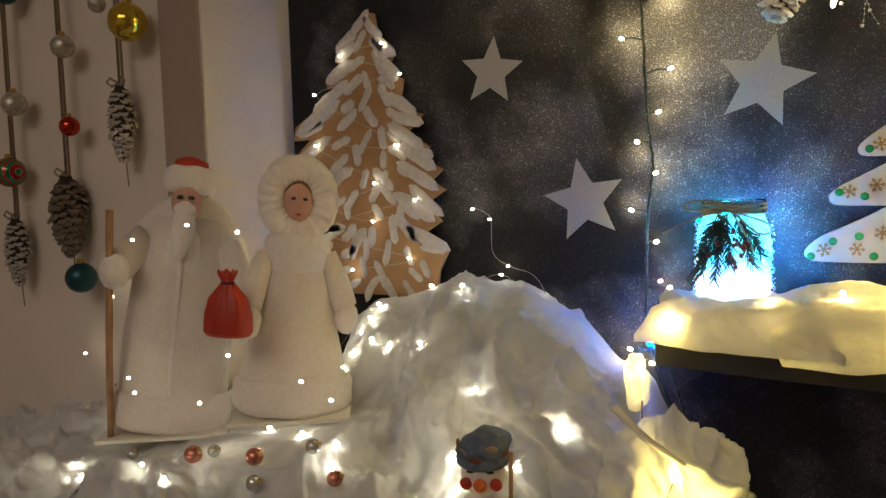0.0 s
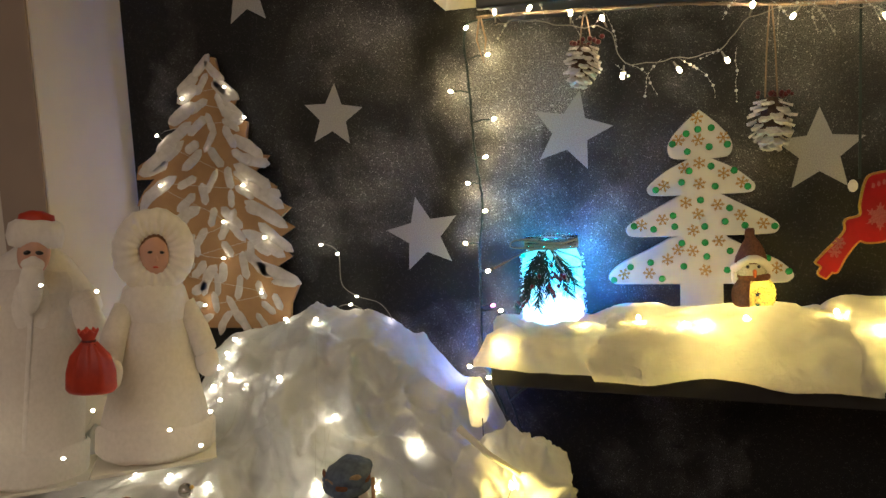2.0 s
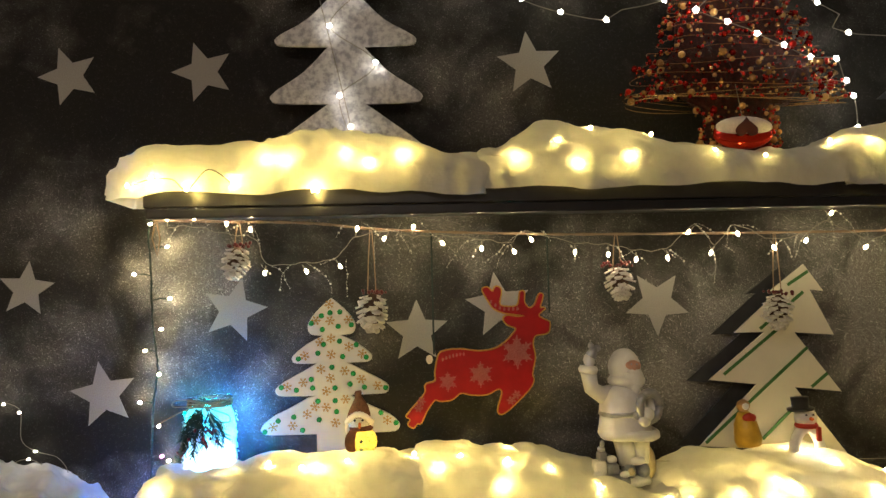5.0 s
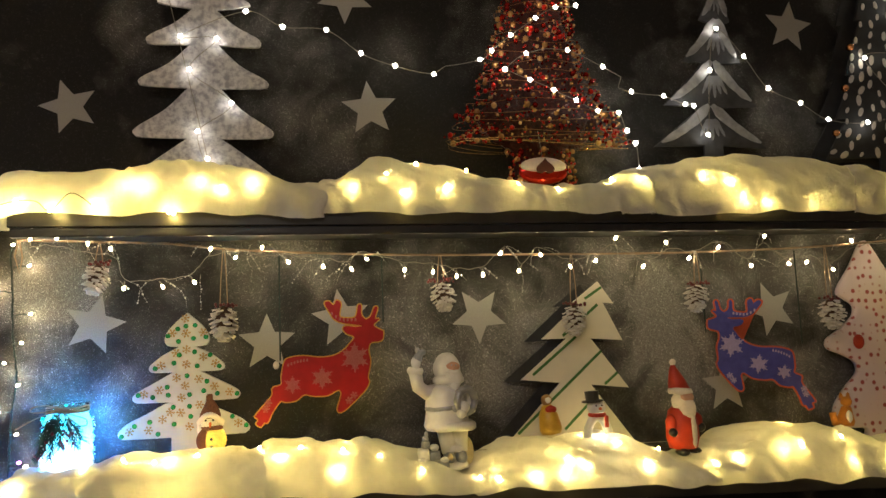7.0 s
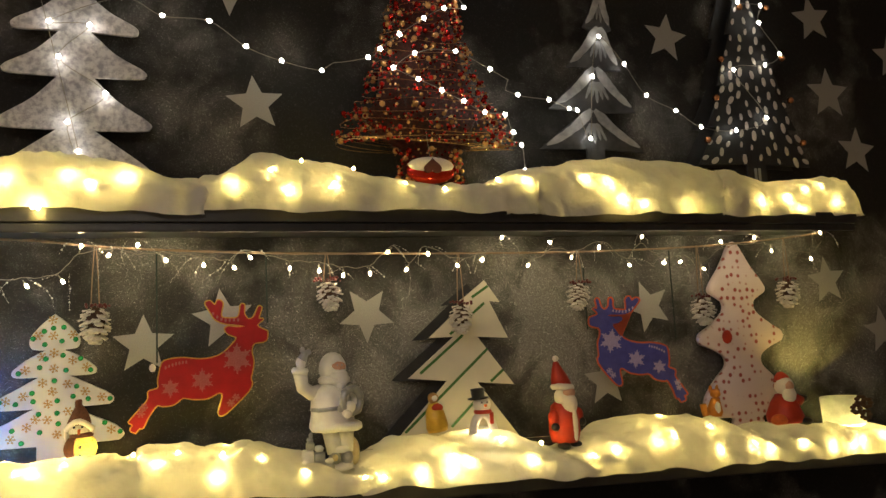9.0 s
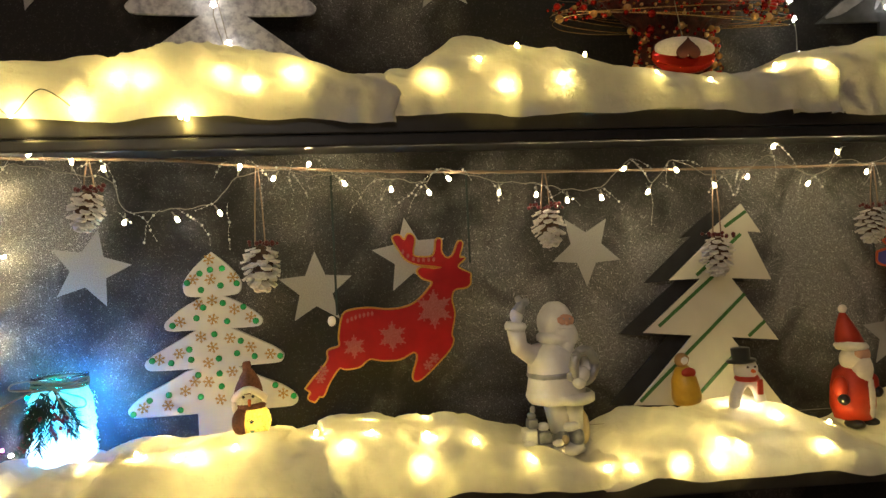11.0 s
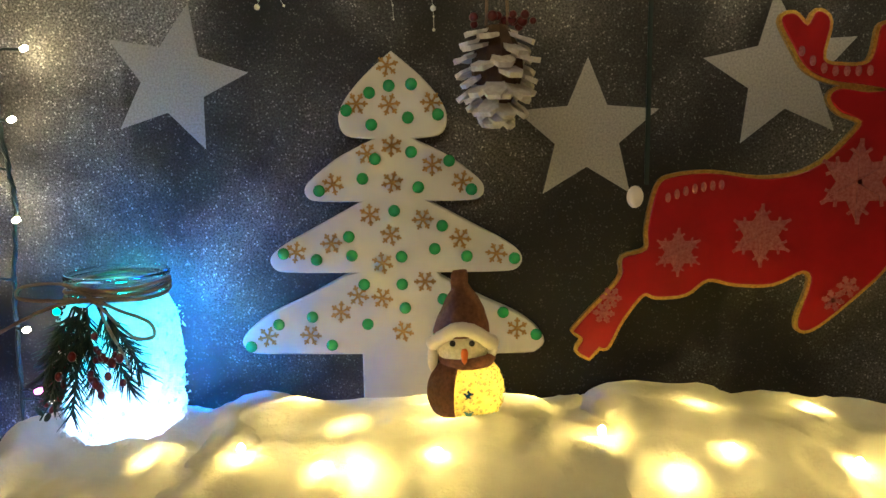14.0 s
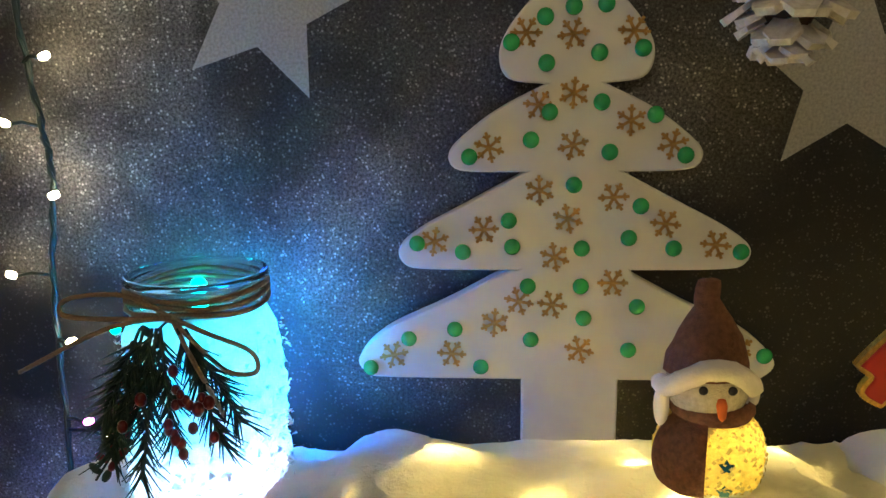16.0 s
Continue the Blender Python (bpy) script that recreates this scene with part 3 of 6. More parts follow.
bulb_small = mesh_of(ball(0.0026, (0, 0, 0), 1, 1, 1.3, 10, 7), "bulb", LEDWARM)
UP_LIGHTS = [(0.835, 0.925), (0.872, 0.93), (0.927, 0.918), (0.997, 0.925), (1.041, 0.957), (1.074, 0.957), (1.12, 0.912), (1.165, 0.963), (1.202, 0.952), (1.255, 0.962), (1.613, 0.955), (1.435, 0.955), (1.50, 0.985), (1.53, 0.945), (1.56, 1.01), (1.66, 0.998), (1.756, 0.965), (1.836, 0.955), (1.965, 0.985), (2.013, 0.972), (2.147, 0.981), (2.201, 0.969), (2.227, 0.936), (2.283, 0.926), (2.398, 0.918), (2.509, 0.952), (2.602, 0.935), (2.677, 0.946), (2.739, 0.972), (2.714, 0.918), (2.828, 0.938), (2.80, 0.98)]
LOW_LIGHTS = [(0.868, 0.448), (0.978, 0.45), (1.034, 0.487), (1.087, 0.482), (1.112, 0.478), (1.158, 0.488), (1.262, 0.49), (1.30, 0.474), (1.335, 0.49), (1.399, 0.447), (1.41, 0.482), (1.475, 0.468), (1.55, 0.44), (1.656, 0.42), (1.693, 0.415), (1.765, 0.412), (1.822, 0.415), (1.83, 0.44), (1.858, 0.428), (1.944, 0.456), (1.991, 0.418), (2.03, 0.443), (2.131, 0.412), (2.184, 0.418), (2.28, 0.425), (2.323, 0.435), (2.425, 0.445), (2.435, 0.397), (2.525, 0.401), (2.569, 0.385), (2.664, 0.39), (2.743, 0.375), (2.80, 0.37), (2.83, 0.376), (2.91, 0.38), (2.93, 0.36)]
# The first two are added fill bulbs that brighten the snow beside the jar.
BACK_LIGHTS = [(0.965, -0.140), (1.005, -0.105), (1.138, -0.038), (1.148, -0.081), (1.050, -0.080), (1.222, -0.065), (1.275, -0.113), (1.161, -0.129), (1.096, -0.126), (1.335, -0.100), (1.42, -0.09), (1.90, -0.10), (2.36, -0.09)]
for lights, label in ((UP_LIGHTS, "warm fairy lights sunk in the upper cotton snow"), (LOW_LIGHTS, "warm fairy lights sunk in the lower cotton snow, two added as fill by the jar")):
    rnd = random.Random(5)
    pts = [bank_point(x, z, rnd.choice((0.008, 0.011, 0.014))) for x, z in lights]
    chain = thing("fairy_lights", label, "string lights")
    if lights is LOW_LIGHTS:
        pts += [bank_top(x, y, 0.010) for x, y in BACK_LIGHTS]
    wire = []
    for a, b in zip(pts, pts[1:]):
        for s in range(4):
            q = a.lerp(b, s / 4)
            wire.append((q.x, q.y + 0.012, q.z - 0.012 - 0.006 * math.sin(s * 0.785)))
    part("wire", tube(wire, 0.0006, 5), CLEARWIRE, chain)
    for p in pts:
        share("bulb", bulb_small, chain, Matrix.Translation(p))

front = thing("fairy_lights", "dark wire lights pinned along the front of the upper snow", "string lights")
FRONT = [(0.832, -0.212, 0.922), (0.872, -0.224, 0.930), (0.905, -0.230, 0.928), (0.927, -0.230, 0.912), (0.96, -0.233, 0.942), (0.997, -0.233, 0.918), (1.04, -0.231, 0.940), (1.117, -0.230, 0.908)]
part("wire", tube(curve3(FRONT[:6]), 0.0008, 5), DARKWIRE, front, "dark green wire")
for p in FRONT[:2] + FRONT[3::2]:
    share("bulb", bulb_small, front, Matrix.Translation((p[0], p[1] - 0.003, p[2])))

# ---- white tree with snowflakes ----
tree = thing("wooden_tree", "white painted wooden tree with copper snowflakes and green dots", "tree board", (1.119, -0.0145, 0))
half = [(0, 0.740, 1), (0.022, 0.721), (0.037, 0.703), (0.0415, 0.689), (0.036, 0.677), (0.016, 0.674, 1), (0.042, 0.661), (0.062, 0.646), (0.0695, 0.637), (0.067, 0.629), (0.056, 0.6265), (0.027, 0.626, 1), (0.062, 0.607), (0.086, 0.594), (0.0985, 0.583), (0.095, 0.573), (0.080, 0.5705), (0.033, 0.570, 1), (0.068, 0.551), (0.103, 0.534), (0.120, 0.517), (0.115, 0.507), (0.100, 0.5045), (0.028, 0.504, 1), (0.028, 0.462, 1)]
part("board", slab([(x - (0.004 if 0.5043 < z < 0.568 else 0.0), z) for x, z in curve_through([(p[0] * 1.02, 0.504 + (p[1] - 0.504) * 1.02, *p[2:]) for p in mirror(half)], 5)], 0.012, 0.001), WHITEWOOD, tree, smooth=False)
fl = mesh_of(flake(0.0088), "snowflake", COPPER, False)
FLAKES = [(1.116, 0.729), (1.092, 0.701), (1.117, 0.700), (1.149, 0.701), (1.099, 0.663), (1.118, 0.669), (1.149, 0.654), (1.072, 0.640), (1.118, 0.641), (1.172, 0.641), (1.100, 0.616), (1.141, 0.612), (1.116, 0.600), (1.069, 0.594), (1.170, 0.597), (1.041, 0.587), (1.198, 0.585), (1.109, 0.578), (1.142, 0.563), (1.089, 0.552), (1.108, 0.550), (1.075, 0.539), (1.124, 0.523), (1.050, 0.520), (1.016, 0.519), (1.214, 0.525)]
rnd = random.Random(3)
for x, z in FLAKES:
    share("snowflake", fl, tree, Matrix.Translation(((x - 1.119) * 1.02, -0.0003, 0.504 + (z - 0.504) * 1.02)) @ Matrix.Rotation(rnd.random(), 4, "Y"))
dot = mesh_of(ball(0.0048, (0, 0, 0), 1, 0.45, 1, 14, 8), "dot", GREEN)
DOTS = [(1.134, 0.715), (1.117, 0.714), (1.102, 0.709), (1.084, 0.696), (1.154, 0.692), (1.131, 0.690), (1.103, 0.685), (1.133, 0.664), (1.105, 0.659), (1.162, 0.657), (1.095, 0.644), (1.138, 0.637), (1.061, 0.635), (1.179, 0.635), (1.119, 0.619), (1.156, 0.607), (1.083, 0.599), (1.150, 0.589), (1.031, 0.586), (1.057, 0.581), (1.085, 0.584), (1.124, 0.583), (1.175, 0.583), (1.212, 0.581), (1.094, 0.561), (1.124, 0.561), (1.156, 0.549), (1.126, 0.542), (1.203, 0.538), (1.052, 0.535), (1.025, 0.529), (1.096, 0.529), (1.152, 0.523), (1.229, 0.520), (1.002, 0.511), (1.067, 0.512)]
for x, z in DOTS:
    share("dot", dot, tree, Matrix.Translation(((x - 1.119) * 1.02, -0.001, 0.504 + (z - 0.504) * 1.02)))

# ---- deer ----
HIND = [(120, 830, 1), (94, 812), (106, 786), (84, 768, 1), (118, 728), (162, 682), (190, 642), (192, 603), (243, 585), (245, 535), (265, 447), (300, 425), (380, 419), (480, 432), (560, 424), (620, 395), (668, 348), (690, 313), (645, 292), (622, 262), (642, 244), (700, 252), (738, 246)]
ANTLER = [(690, 236), (620, 225), (570, 200), (543, 160), (512, 100), (538, 88), (566, 112), (585, 84), (612, 105), (602, 182), (650, 196), (695, 192), (710, 165), (718, 118), (738, 118), (737, 172), (762, 205), (795, 190), (822, 132), (840, 140), (822, 203), (850, 207), (812, 247)]
FORE = [(873, 283, 1), (868, 330), (845, 346), (792, 354), (776, 400), (786, 470), (768, 560), (775, 592), (755, 635), (690, 700), (622, 758), (588, 768), (580, 742), (604, 660), (583, 634), (520, 662), (440, 662), (378, 651), (330, 684), (268, 690), (236, 684), (192, 742), (172, 782), (158, 806), (142, 804, 1)]


def deer(name, label, at, board, rim, star, scale=1.0, flip=False):
    d = thing(name, label, "deer ornament", at, group="hanging deer")
    k = 3.15e-4 * scale
    f = -1 if flip else 1
    out = curve_through([((p[0] - 480) * k * f, (480 - p[1]) * k, *p[2:]) for p in HIND + ANTLER + FORE], 4)
    part("rim", slab(grow(out, (0.0040 if flip else 0.0024) * scale), 0.004, 0), rim, d, "glittering rim", (0, 0.0015, 0), False)
    part("body", slab(out, 0.005, 0.0006), board, d, smooth=False)
    for cx, cy, r in ((310, 590, 54), (488, 555, 70), (690, 440, 92)):
        six = [((r * k * (0.95 if i % 2 == 0 else 0.52)) * math.sin(radians(30 * i)), (r * k * (0.95 if i % 2 == 0 else 0.52)) * math.cos(radians(30 * i))) for i in range(12)]
        p = part("snowflake_print", slab(six, 0.001, 0), star, d, "pale snowflake print", (f * (cx - 480) * k, -0.0008, (480 - cy) * k), False)
        part("snowflake_tracery", flake(r * k, True, 0.045), star, d, "", (f * (cx - 480) * k, -0.0012, (480 - cy) * k), False)
    for cx, cy, a in ((150, 725, 35), (165, 690, 35), (680, 670, 40), (650, 700, 40)):
        part("leg_print", flake(24 * k, True, 0.16), star, d, "", Matrix.Translation((f * (cx - 480) * k, -0.0006, (480 - cy) * k)) @ Matrix.Rotation(radians(a), 4, "Y"), False)
    for i in range(7):
        part("antler_print", ball(7 * k, (0, 0, 0), 1, 0.2, 1.6, 8, 6), star, d, "", (f * (555 + 24 * i - 480) * k, -0.0004, (480 - (165 + 42 * math.sin(min(i, 3) * 0.5))) * k))
        part("rump_print", ball(6 * k, (0, 0, 0), 1, 0.2, 1.8, 8, 6), star, d, "", (f * (285 + 19 * i - 480) * k, -0.0004, (480 - (470 - 8 * i + 0.6 * i * i)) * k))
    return d


red_deer = deer("hanging_deer", "red leaping deer cut-out with gold rim and pale snowflakes", pose(1.3755, -0.088, 0.632), RED, GOLD, PINKISH)
part("tail", ball(0.0064, (0, 0, 0), 0.9, 0.7, 1.2), FUR, red_deer, "white fluffy tail", Matrix.Translation((-0.084, -0.001, 0.004)))
for x0, z0, z1 in ((-0.076, 0.012, 0.225), (0.124, 0.078, 0.215)):
    part("ribbon", box(x0 - 0.0016, x0 + 0.0016, 0.0005, 0.0012, z0, z1), DARKWIRE, red_deer, "dark green hanging ribbon", smooth=False)
blue_deer = deer("hanging_deer", "blue leaping deer cut-out with red rim and pale stars", pose(2.318, -0.092, 0.616, 0, 10, -24), BLUECLOTH, plain("red_rim", (0.72, 0.12, 0.04), None, 0.4, 300.0), plain("lilac_print", (0.56, 0.46, 0.68), None, 0.5, 200.0), 0.93, True)
for x0, z0, z1 in ((-0.11, 0.05, 0.20), (0.085, 0.02, 0.22)):
    part("ribbon", box(-0.0014, 0.0014, 0.0005, 0.0012, 0, z1 - z0), DARKWIRE, blue_deer, "dark green hanging ribbon", Matrix.Rotation(radians(-10), 4, "Y") @ Matrix.Translation((x0, 0, z0)), False)


# ---- pine cones ----
def cone_mesh(name, length, radius, rows, per, mats, tip=0.5, droop=25, wide=0.5):
    """Scales set in a spiral round a core; slot 0 the wood, slot 1 the frosted tips."""
    bm = bmesh.new()
    join(bm, lathe([(0, 0)] + [(radius * 0.55 * math.sin(math.pi * (0.12 + 0.8 * i / 8)), -length * i / 8) for i in range(9)] + [(0, -length)], 10))
    rnd = random.Random(len(name))
    total = rows * per
    for r in range(total):
        s = (r + 0.5) / total
        env = math.sin(math.pi * (0.24 + 0.66 * s)) ** 0.8
        a = r * 2.39996 + rnd.uniform(-0.12, 0.12)
        L, w, t = radius * env * rnd.uniform(0.88, 1.08), radius * wide * (0.7 + 0.5 * env), radius * 0.045
        tilt = droop + 34 * s + rnd.uniform(-10, 10)
        sc = bmesh.new()
        vs = []
        for u, ww, tt in ((0.25, 0.36, t * 0.8), (0.76, 1.0, t * 0.8), (1.0, 0.50, t * 1.25)):
            for sy in (-1, 1):
                for sz in (-1, 1):
                    vs.append(sc.verts.new((L * u, sy * w * ww * 0.5, sz * tt)))
        for i in (0, 4):
            q = vs[i:i + 8]
            for idx in ((0, 2, 6, 4), (1, 5, 7, 3), (0, 4, 5, 1), (2, 3, 7, 6)):
                sc.faces.new([q[j] for j in idx])
        sc.faces.new([vs[8], vs[10], vs[11], vs[9]])
        for f in sc.faces:
            f.material_index = 1 if f.calc_center_median().x > L * (1 - tip) else 0
        sc.transform(Matrix.Translation((0, 0, -length * s)) @ Matrix.Rotation(a, 4, "Z") @ Matrix.Rotation(radians(tilt), 4, "Y"))
        me = bpy.data.meshes.new("t")
        sc.to_mesh(me); sc.free()
        bm.from_mesh(me)
        bpy.data.meshes.remove(me)
    return mesh_of(bm, name, mats, False)


open_cone = cone_mesh("cone", 0.053, 0.0295, 9, 6, [CONEBROWN, CONEWHITE], 0.90, 14, 0.44)
CONES = [(0.976, 0.832, 0.90, 12, 0.871), (1.197, 0.749, 1.05, 0, 0.860), (1.615, 0.786, 0.95, -8, 0.842), (1.892, 0.731, 0.98, 0, 0.839), (2.173, 0.768, 0.95, 10, 0.839), (2.489, 0.728, 1.05, -4, 0.848), (2.745, 0.762, 1.08, 3, 0.864)]
for i, (x, z, k, lean, zr) in enumerate(CONES):
    c = thing("pine_cone", "whitewashed pine cone with red berries hung on twine", "pine cone", (x, -0.105, z), group="cones hung under the shelf")
    share("cone", open_cone, c, Matrix.Rotation(radians(lean), 4, "Y") @ Matrix.Rotation(i * 1.1, 4, "Z") @ Matrix.Scale(k, 4))
    bm = bmesh.new()
    rnd = random.Random(i)
    for j in range(16):
        a, r = rnd.random() * 6.28, rnd.uniform(0.006, 0.026)
        join(bm, ball(rnd.uniform(0.0022, 0.0036), (r * math.cos(a), r * math.sin(a), 0.002 + rnd.uniform(-0.002, 0.005)), u=8, v=6))
    part("berry_sprig", bm, BERRY, c, "dark red berries and chips")
    for s in (-1, 1):
        part("twine", tube([(s * 0.007, 0, 0.0), (s * 0.005, 0, (zr - z) * 0.5), (s * 0.0012, 0, zr - z + 0.002)], 0.0011, 5), TWINE, c)

# ---- rope and bead garland ----
ROPE = [(0.835, 0.880), (0.96, 0.876), (1.09, 0.871), (1.19, 0.860), (1.285, 0.853), (1.44, 0.846), (1.58, 0.842), (1.85, 0.839), (2.1, 0.838), (2.3, 0.841), (2.5, 0.848), (2.7, 0.862), (2.88, 0.880)]
rope = thing("jute_rope", "thin jute rope strung under the upper shelf", "rope")
rp = curve_through(ROPE, 8, False) + [ROPE[-1][:2]]
for s in (0, 1):
    part("strand", tube([(x, -0.105 + 0.0011 * math.cos(i * 1.3 + s * 3.14), z + 0.0011 * math.sin(i * 1.3 + s * 3.14)) for i, (x, z) in enumerate(rp)], 0.0016, 6), TWINE, rope)
part("loop", tube([(0.838, -0.105, 0.88), (0.834, -0.108, 0.85), (0.842, -0.106, 0.82), (0.846, -0.105, 0.85), (0.840, -0.105, 0.88)], 0.0013, 5), TWINE, rope, "hanging rope end")

BULBS_A = [(0.862, 0.878), (0.905, 0.879), (0.959, 0.867), (1.0, 0.857), (1.022, 0.791), (1.088, 0.792), (1.144, 0.799), (1.174, 0.855), (1.222, 0.844), (1.268, 0.856), (1.316, 0.834), (1.383, 0.824), (1.436, 0.818), (1.465, 0.837), (1.541, 0.815), (1.598, 0.810), (1.645, 0.800), (1.699, 0.802), (1.740, 0.844)]
BULBS_B = [(1.776, 0.808), (1.821, 0.840), (1.883, 0.815), (1.942, 0.826), (1.986, 0.866), (2.048, 0.812), (2.102, 0.856), (2.153, 0.828), (2.223, 0.849), (2.294, 0.809), (2.332, 0.866), (2.385, 0.812), (2.434, 0.814), (2.493, 0.796), (2.550, 0.854), (2.645, 0.863), (2.695, 0.837), (2.812, 0.816), (2.852, 0.874)]
garland = thing("bead_garland", "string of warm white bulbs with sprays of clear beads", "garland")
rnd = random.Random(11)
wire_pts, bulb_me = [], mesh_of(lathe([(0, -0.0095), (0.0022, -0.0085), (0.0031, -0.006), (0.0028, -0.003), (0.0020, 0.0), (0, 0.001)], 10), "bulb", LEDTIP)
cap_me = mesh_of(lathe([(0, 0.012), (0.0012, 0.011), (0.0016, 0.004), (0.0021, 0.0), (0, -0.0005)], 8), "socket", CLEARWIRE)
for x, z in BULBS_A + BULBS_B:
    tilt = rnd.uniform(-40, 40) if z < 0.85 else rnd.uniform(140, 220)
    m = Matrix.Translation((x, -0.118, z)) @ Matrix.Rotation(radians(tilt), 4, "Y") @ Matrix.Rotation(radians(rnd.uniform(-20, 20)), 4, "X")
    b = share("bulb", bulb_me, garland, m @ Matrix.Scale(0.82, 4))
    share("socket", cap_me, b, Matrix.Identity(4))
    q = m @ Vector((0, 0, 0.013))
    wire_pts.append((q.x, q.z))
wp = curve_through(wire_pts, 6, False)
part("wire", tube([(x, -0.118 + 0.002 * math.sin(i), z + 0.0015 * math.sin(i * 1.7)) for i, (x, z) in enumerate(wp)], 0.0007, 5), CLEARWIRE, garland)
for x, z in BULBS_A[1:] + BULBS_B:
    for _ in range(2):
        bm = bmesh.new()
        p = Vector((x + rnd.uniform(-0.02, 0.02), -0.116, z + 0.012))
        d = Vector((rnd.uniform(-1.2, 1.2), rnd.uniform(-0.3, 0.2), -0.35 + rnd.uniform(-0.5, 0.4))).normalized()
        pts = [p.copy()]
        for j in range(rnd.randint(4, 11)):
            p = p + d * rnd.uniform(0.004, 0.009)
            d = (d + Vector((rnd.uniform(-0.3, 0.3), 0, rnd.uniform(-0.45, 0.1)))).normalized()
            pts.append(p.copy())
            join(bm, ball(rnd.choice((0.0007, 0.0009, 0.0011, 0.0019)), p, u=8, v=6))
        join(bm, tube(pts, 0.0002, 4))
        part("bead_spray", bm, PEARL, garland)

# ---- cable beside the shelf ----
cable = thing("light_cable", "dark green cable of small bulbs hanging on the wall", "string lights")
CAB = [(0.838, 0.895), (0.797, 0.884), (0.799, 0.80), (0.802, 0.717), (0.808, 0.66), (0.811, 0.625), (0.804, 0.566), (0.802, 0.50), (0.801, 0.40), (0.812, 0.36), (0.835, 0.30)]
part("cable", tube([(x, -0.010 - 0.0012 * math.sin(i * 1.4), z) for i, (x, z) in enumerate(curve_through(CAB, 8, False))], 0.0016, 6), DARKWIRE, cable)
part("twisted_cable", tube([(x + 0.0016 * math.cos(i * 1.4), -0.010 + 0.0012 * math.sin(i * 1.4), z) for i, (x, z) in enumerate(curve_through(CAB, 8, False))], 0.0013, 6), DARKWIRE, cable)
part("cable_tail", tube([(0.802, -0.012, 0.40), (0.835, -0.03, 0.36), (0.85, -0.04, 0.325), (0.862, -0.045, 0.29)], 0.0016, 6), DARKWIRE, cable)
part("cable_tail", tube([(0.845, -0.038, 0.335), (0.862, -0.042, 0.352), (0.878, -0.045, 0.362)], 0.0014, 6), DARKWIRE, cable)
little = {k: mesh_of(lathe([(0, -0.002), (0.0022, -0.001), (0.0030, 0.002), (0.0024, 0.0055), (0, 0.0068)], 10), "bulb", v) for k, v in (("w", LEDTIP), ("p", LEDPINK), ("b", LEDBLUE))}
for x, z, k in ((0.799, 0.883, "w"), (0.829, 0.842, "w"), (0.775, 0.794, "w"), (0.834, 0.750, "w"), (0.819, 0.696, "w"), (0.794, 0.659, "w"), (0.815, 0.617, "w"), (0.786, 0.569, "w"), (0.815, 0.527, "w"), (0.820, 0.475, "p"), (0.832, 0.467, "w"), (0.806, 0.390, "b"), (0.783, 0.381, "w"), (0.812, 0.364, "w")):
    cx = min(CAB, key=lambda c: abs(c[1] - z))[0]
    s = 1 if x > cx else -1
    b = share("bulb", little[k], cable, Matrix.Translation((x, -0.02, z)) @ Matrix.Rotation(radians(70 * s), 4, "Y") @ Matrix.Scale(0.8, 4))
    part("lead", tube([(cx, -0.010, z - 0.002), ((cx + x) / 2, -0.017, z + 0.001), (x - s * 0.002, -0.02, z)], 0.0012, 5), DARKWIRE, cable)

# ---- jar ----
jar = thing("glass_jar", "glass jar crusted with false snow, lit cyan inside", "jar", pose(0.9175, -0.066, 0.446))
prof = [(0.0, 0.0), (0.035, 0.0), (0.0395, 0.005), (0.041, 0.02), (0.041, 0.090), (0.0395, 0.106), (0.035, 0.116), (0.0345, 0.121)]
bm = lathe(prof[1:], 96)
bmesh.ops.subdivide_edges(bm, edges=[e for e in bm.edges if abs(e.verts[0].co.z - e.verts[1].co.z) > 0.01], cuts=14, use_grid_fill=True)
for v in bm.verts:
    r = math.hypot(v.co.x, v.co.y)
    n = max(0.0, noise.noise(v.co * 130) + 0.35 * noise.noise(v.co * 320)) * 0.006 * min(1.0, max(0.0, (0.112 - v.co.z) / 0.04))
    v.co.x *= 1 + n / r
    v.co.y *= 1 + n / r
# The unseen back is cut away to let blue light onto the wall.
bmesh.ops.delete(bm, geom=[f for f in bm.faces if f.calc_center_median().y > 0.024 and f.calc_center_median().z > 0.02], context="FACES")
part("body", bm, FROST, jar, "snow-crusted glass, cut open at the unseen back to light the wall")
part("neck", lathe([(0.0345, 0.119), (0.0345, 0.133), (0.0365, 0.1335), (0.0372, 0.1355), (0.0365, 0.1375), (0.0338, 0.1378), (0.0325, 0.135), (0.0322, 0.119)], 40), CLEARGLASS, jar, "clear glass rim")
for i, (x, y, z, m) in enumerate(((-0.012, 0.0, 0.092, LEDCYAN), (0.016, 0.01, 0.075, LEDCYAN), (-0.01, 0.012, 0.055, LEDCYAN), (0.018, -0.008, 0.100, LEDCYAN), (0.006, 0.034, 0.095, LEDBLUE), (0.015, -0.018, 0.022, LEDWHITE), (-0.012, -0.012, 0.030, LEDWHITE), (0.0, 0.0, 0.012, LEDWHITE), (0.014, -0.027, 0.010, LEDWHITE), (-0.016, -0.026, 0.012, LEDWHITE), (0.022, -0.012, 0.030, LEDPINK), (0.022, 0.030, 0.05, LEDBLUE), (-0.012, 0.030, 0.122, LEDTEAL))):
    part("bulb", ball(0.0042, (0, 0, 0), u=10, v=7), m, jar, "", (x, y, z))
crust = bmesh.new()
crng = random.Random(77)
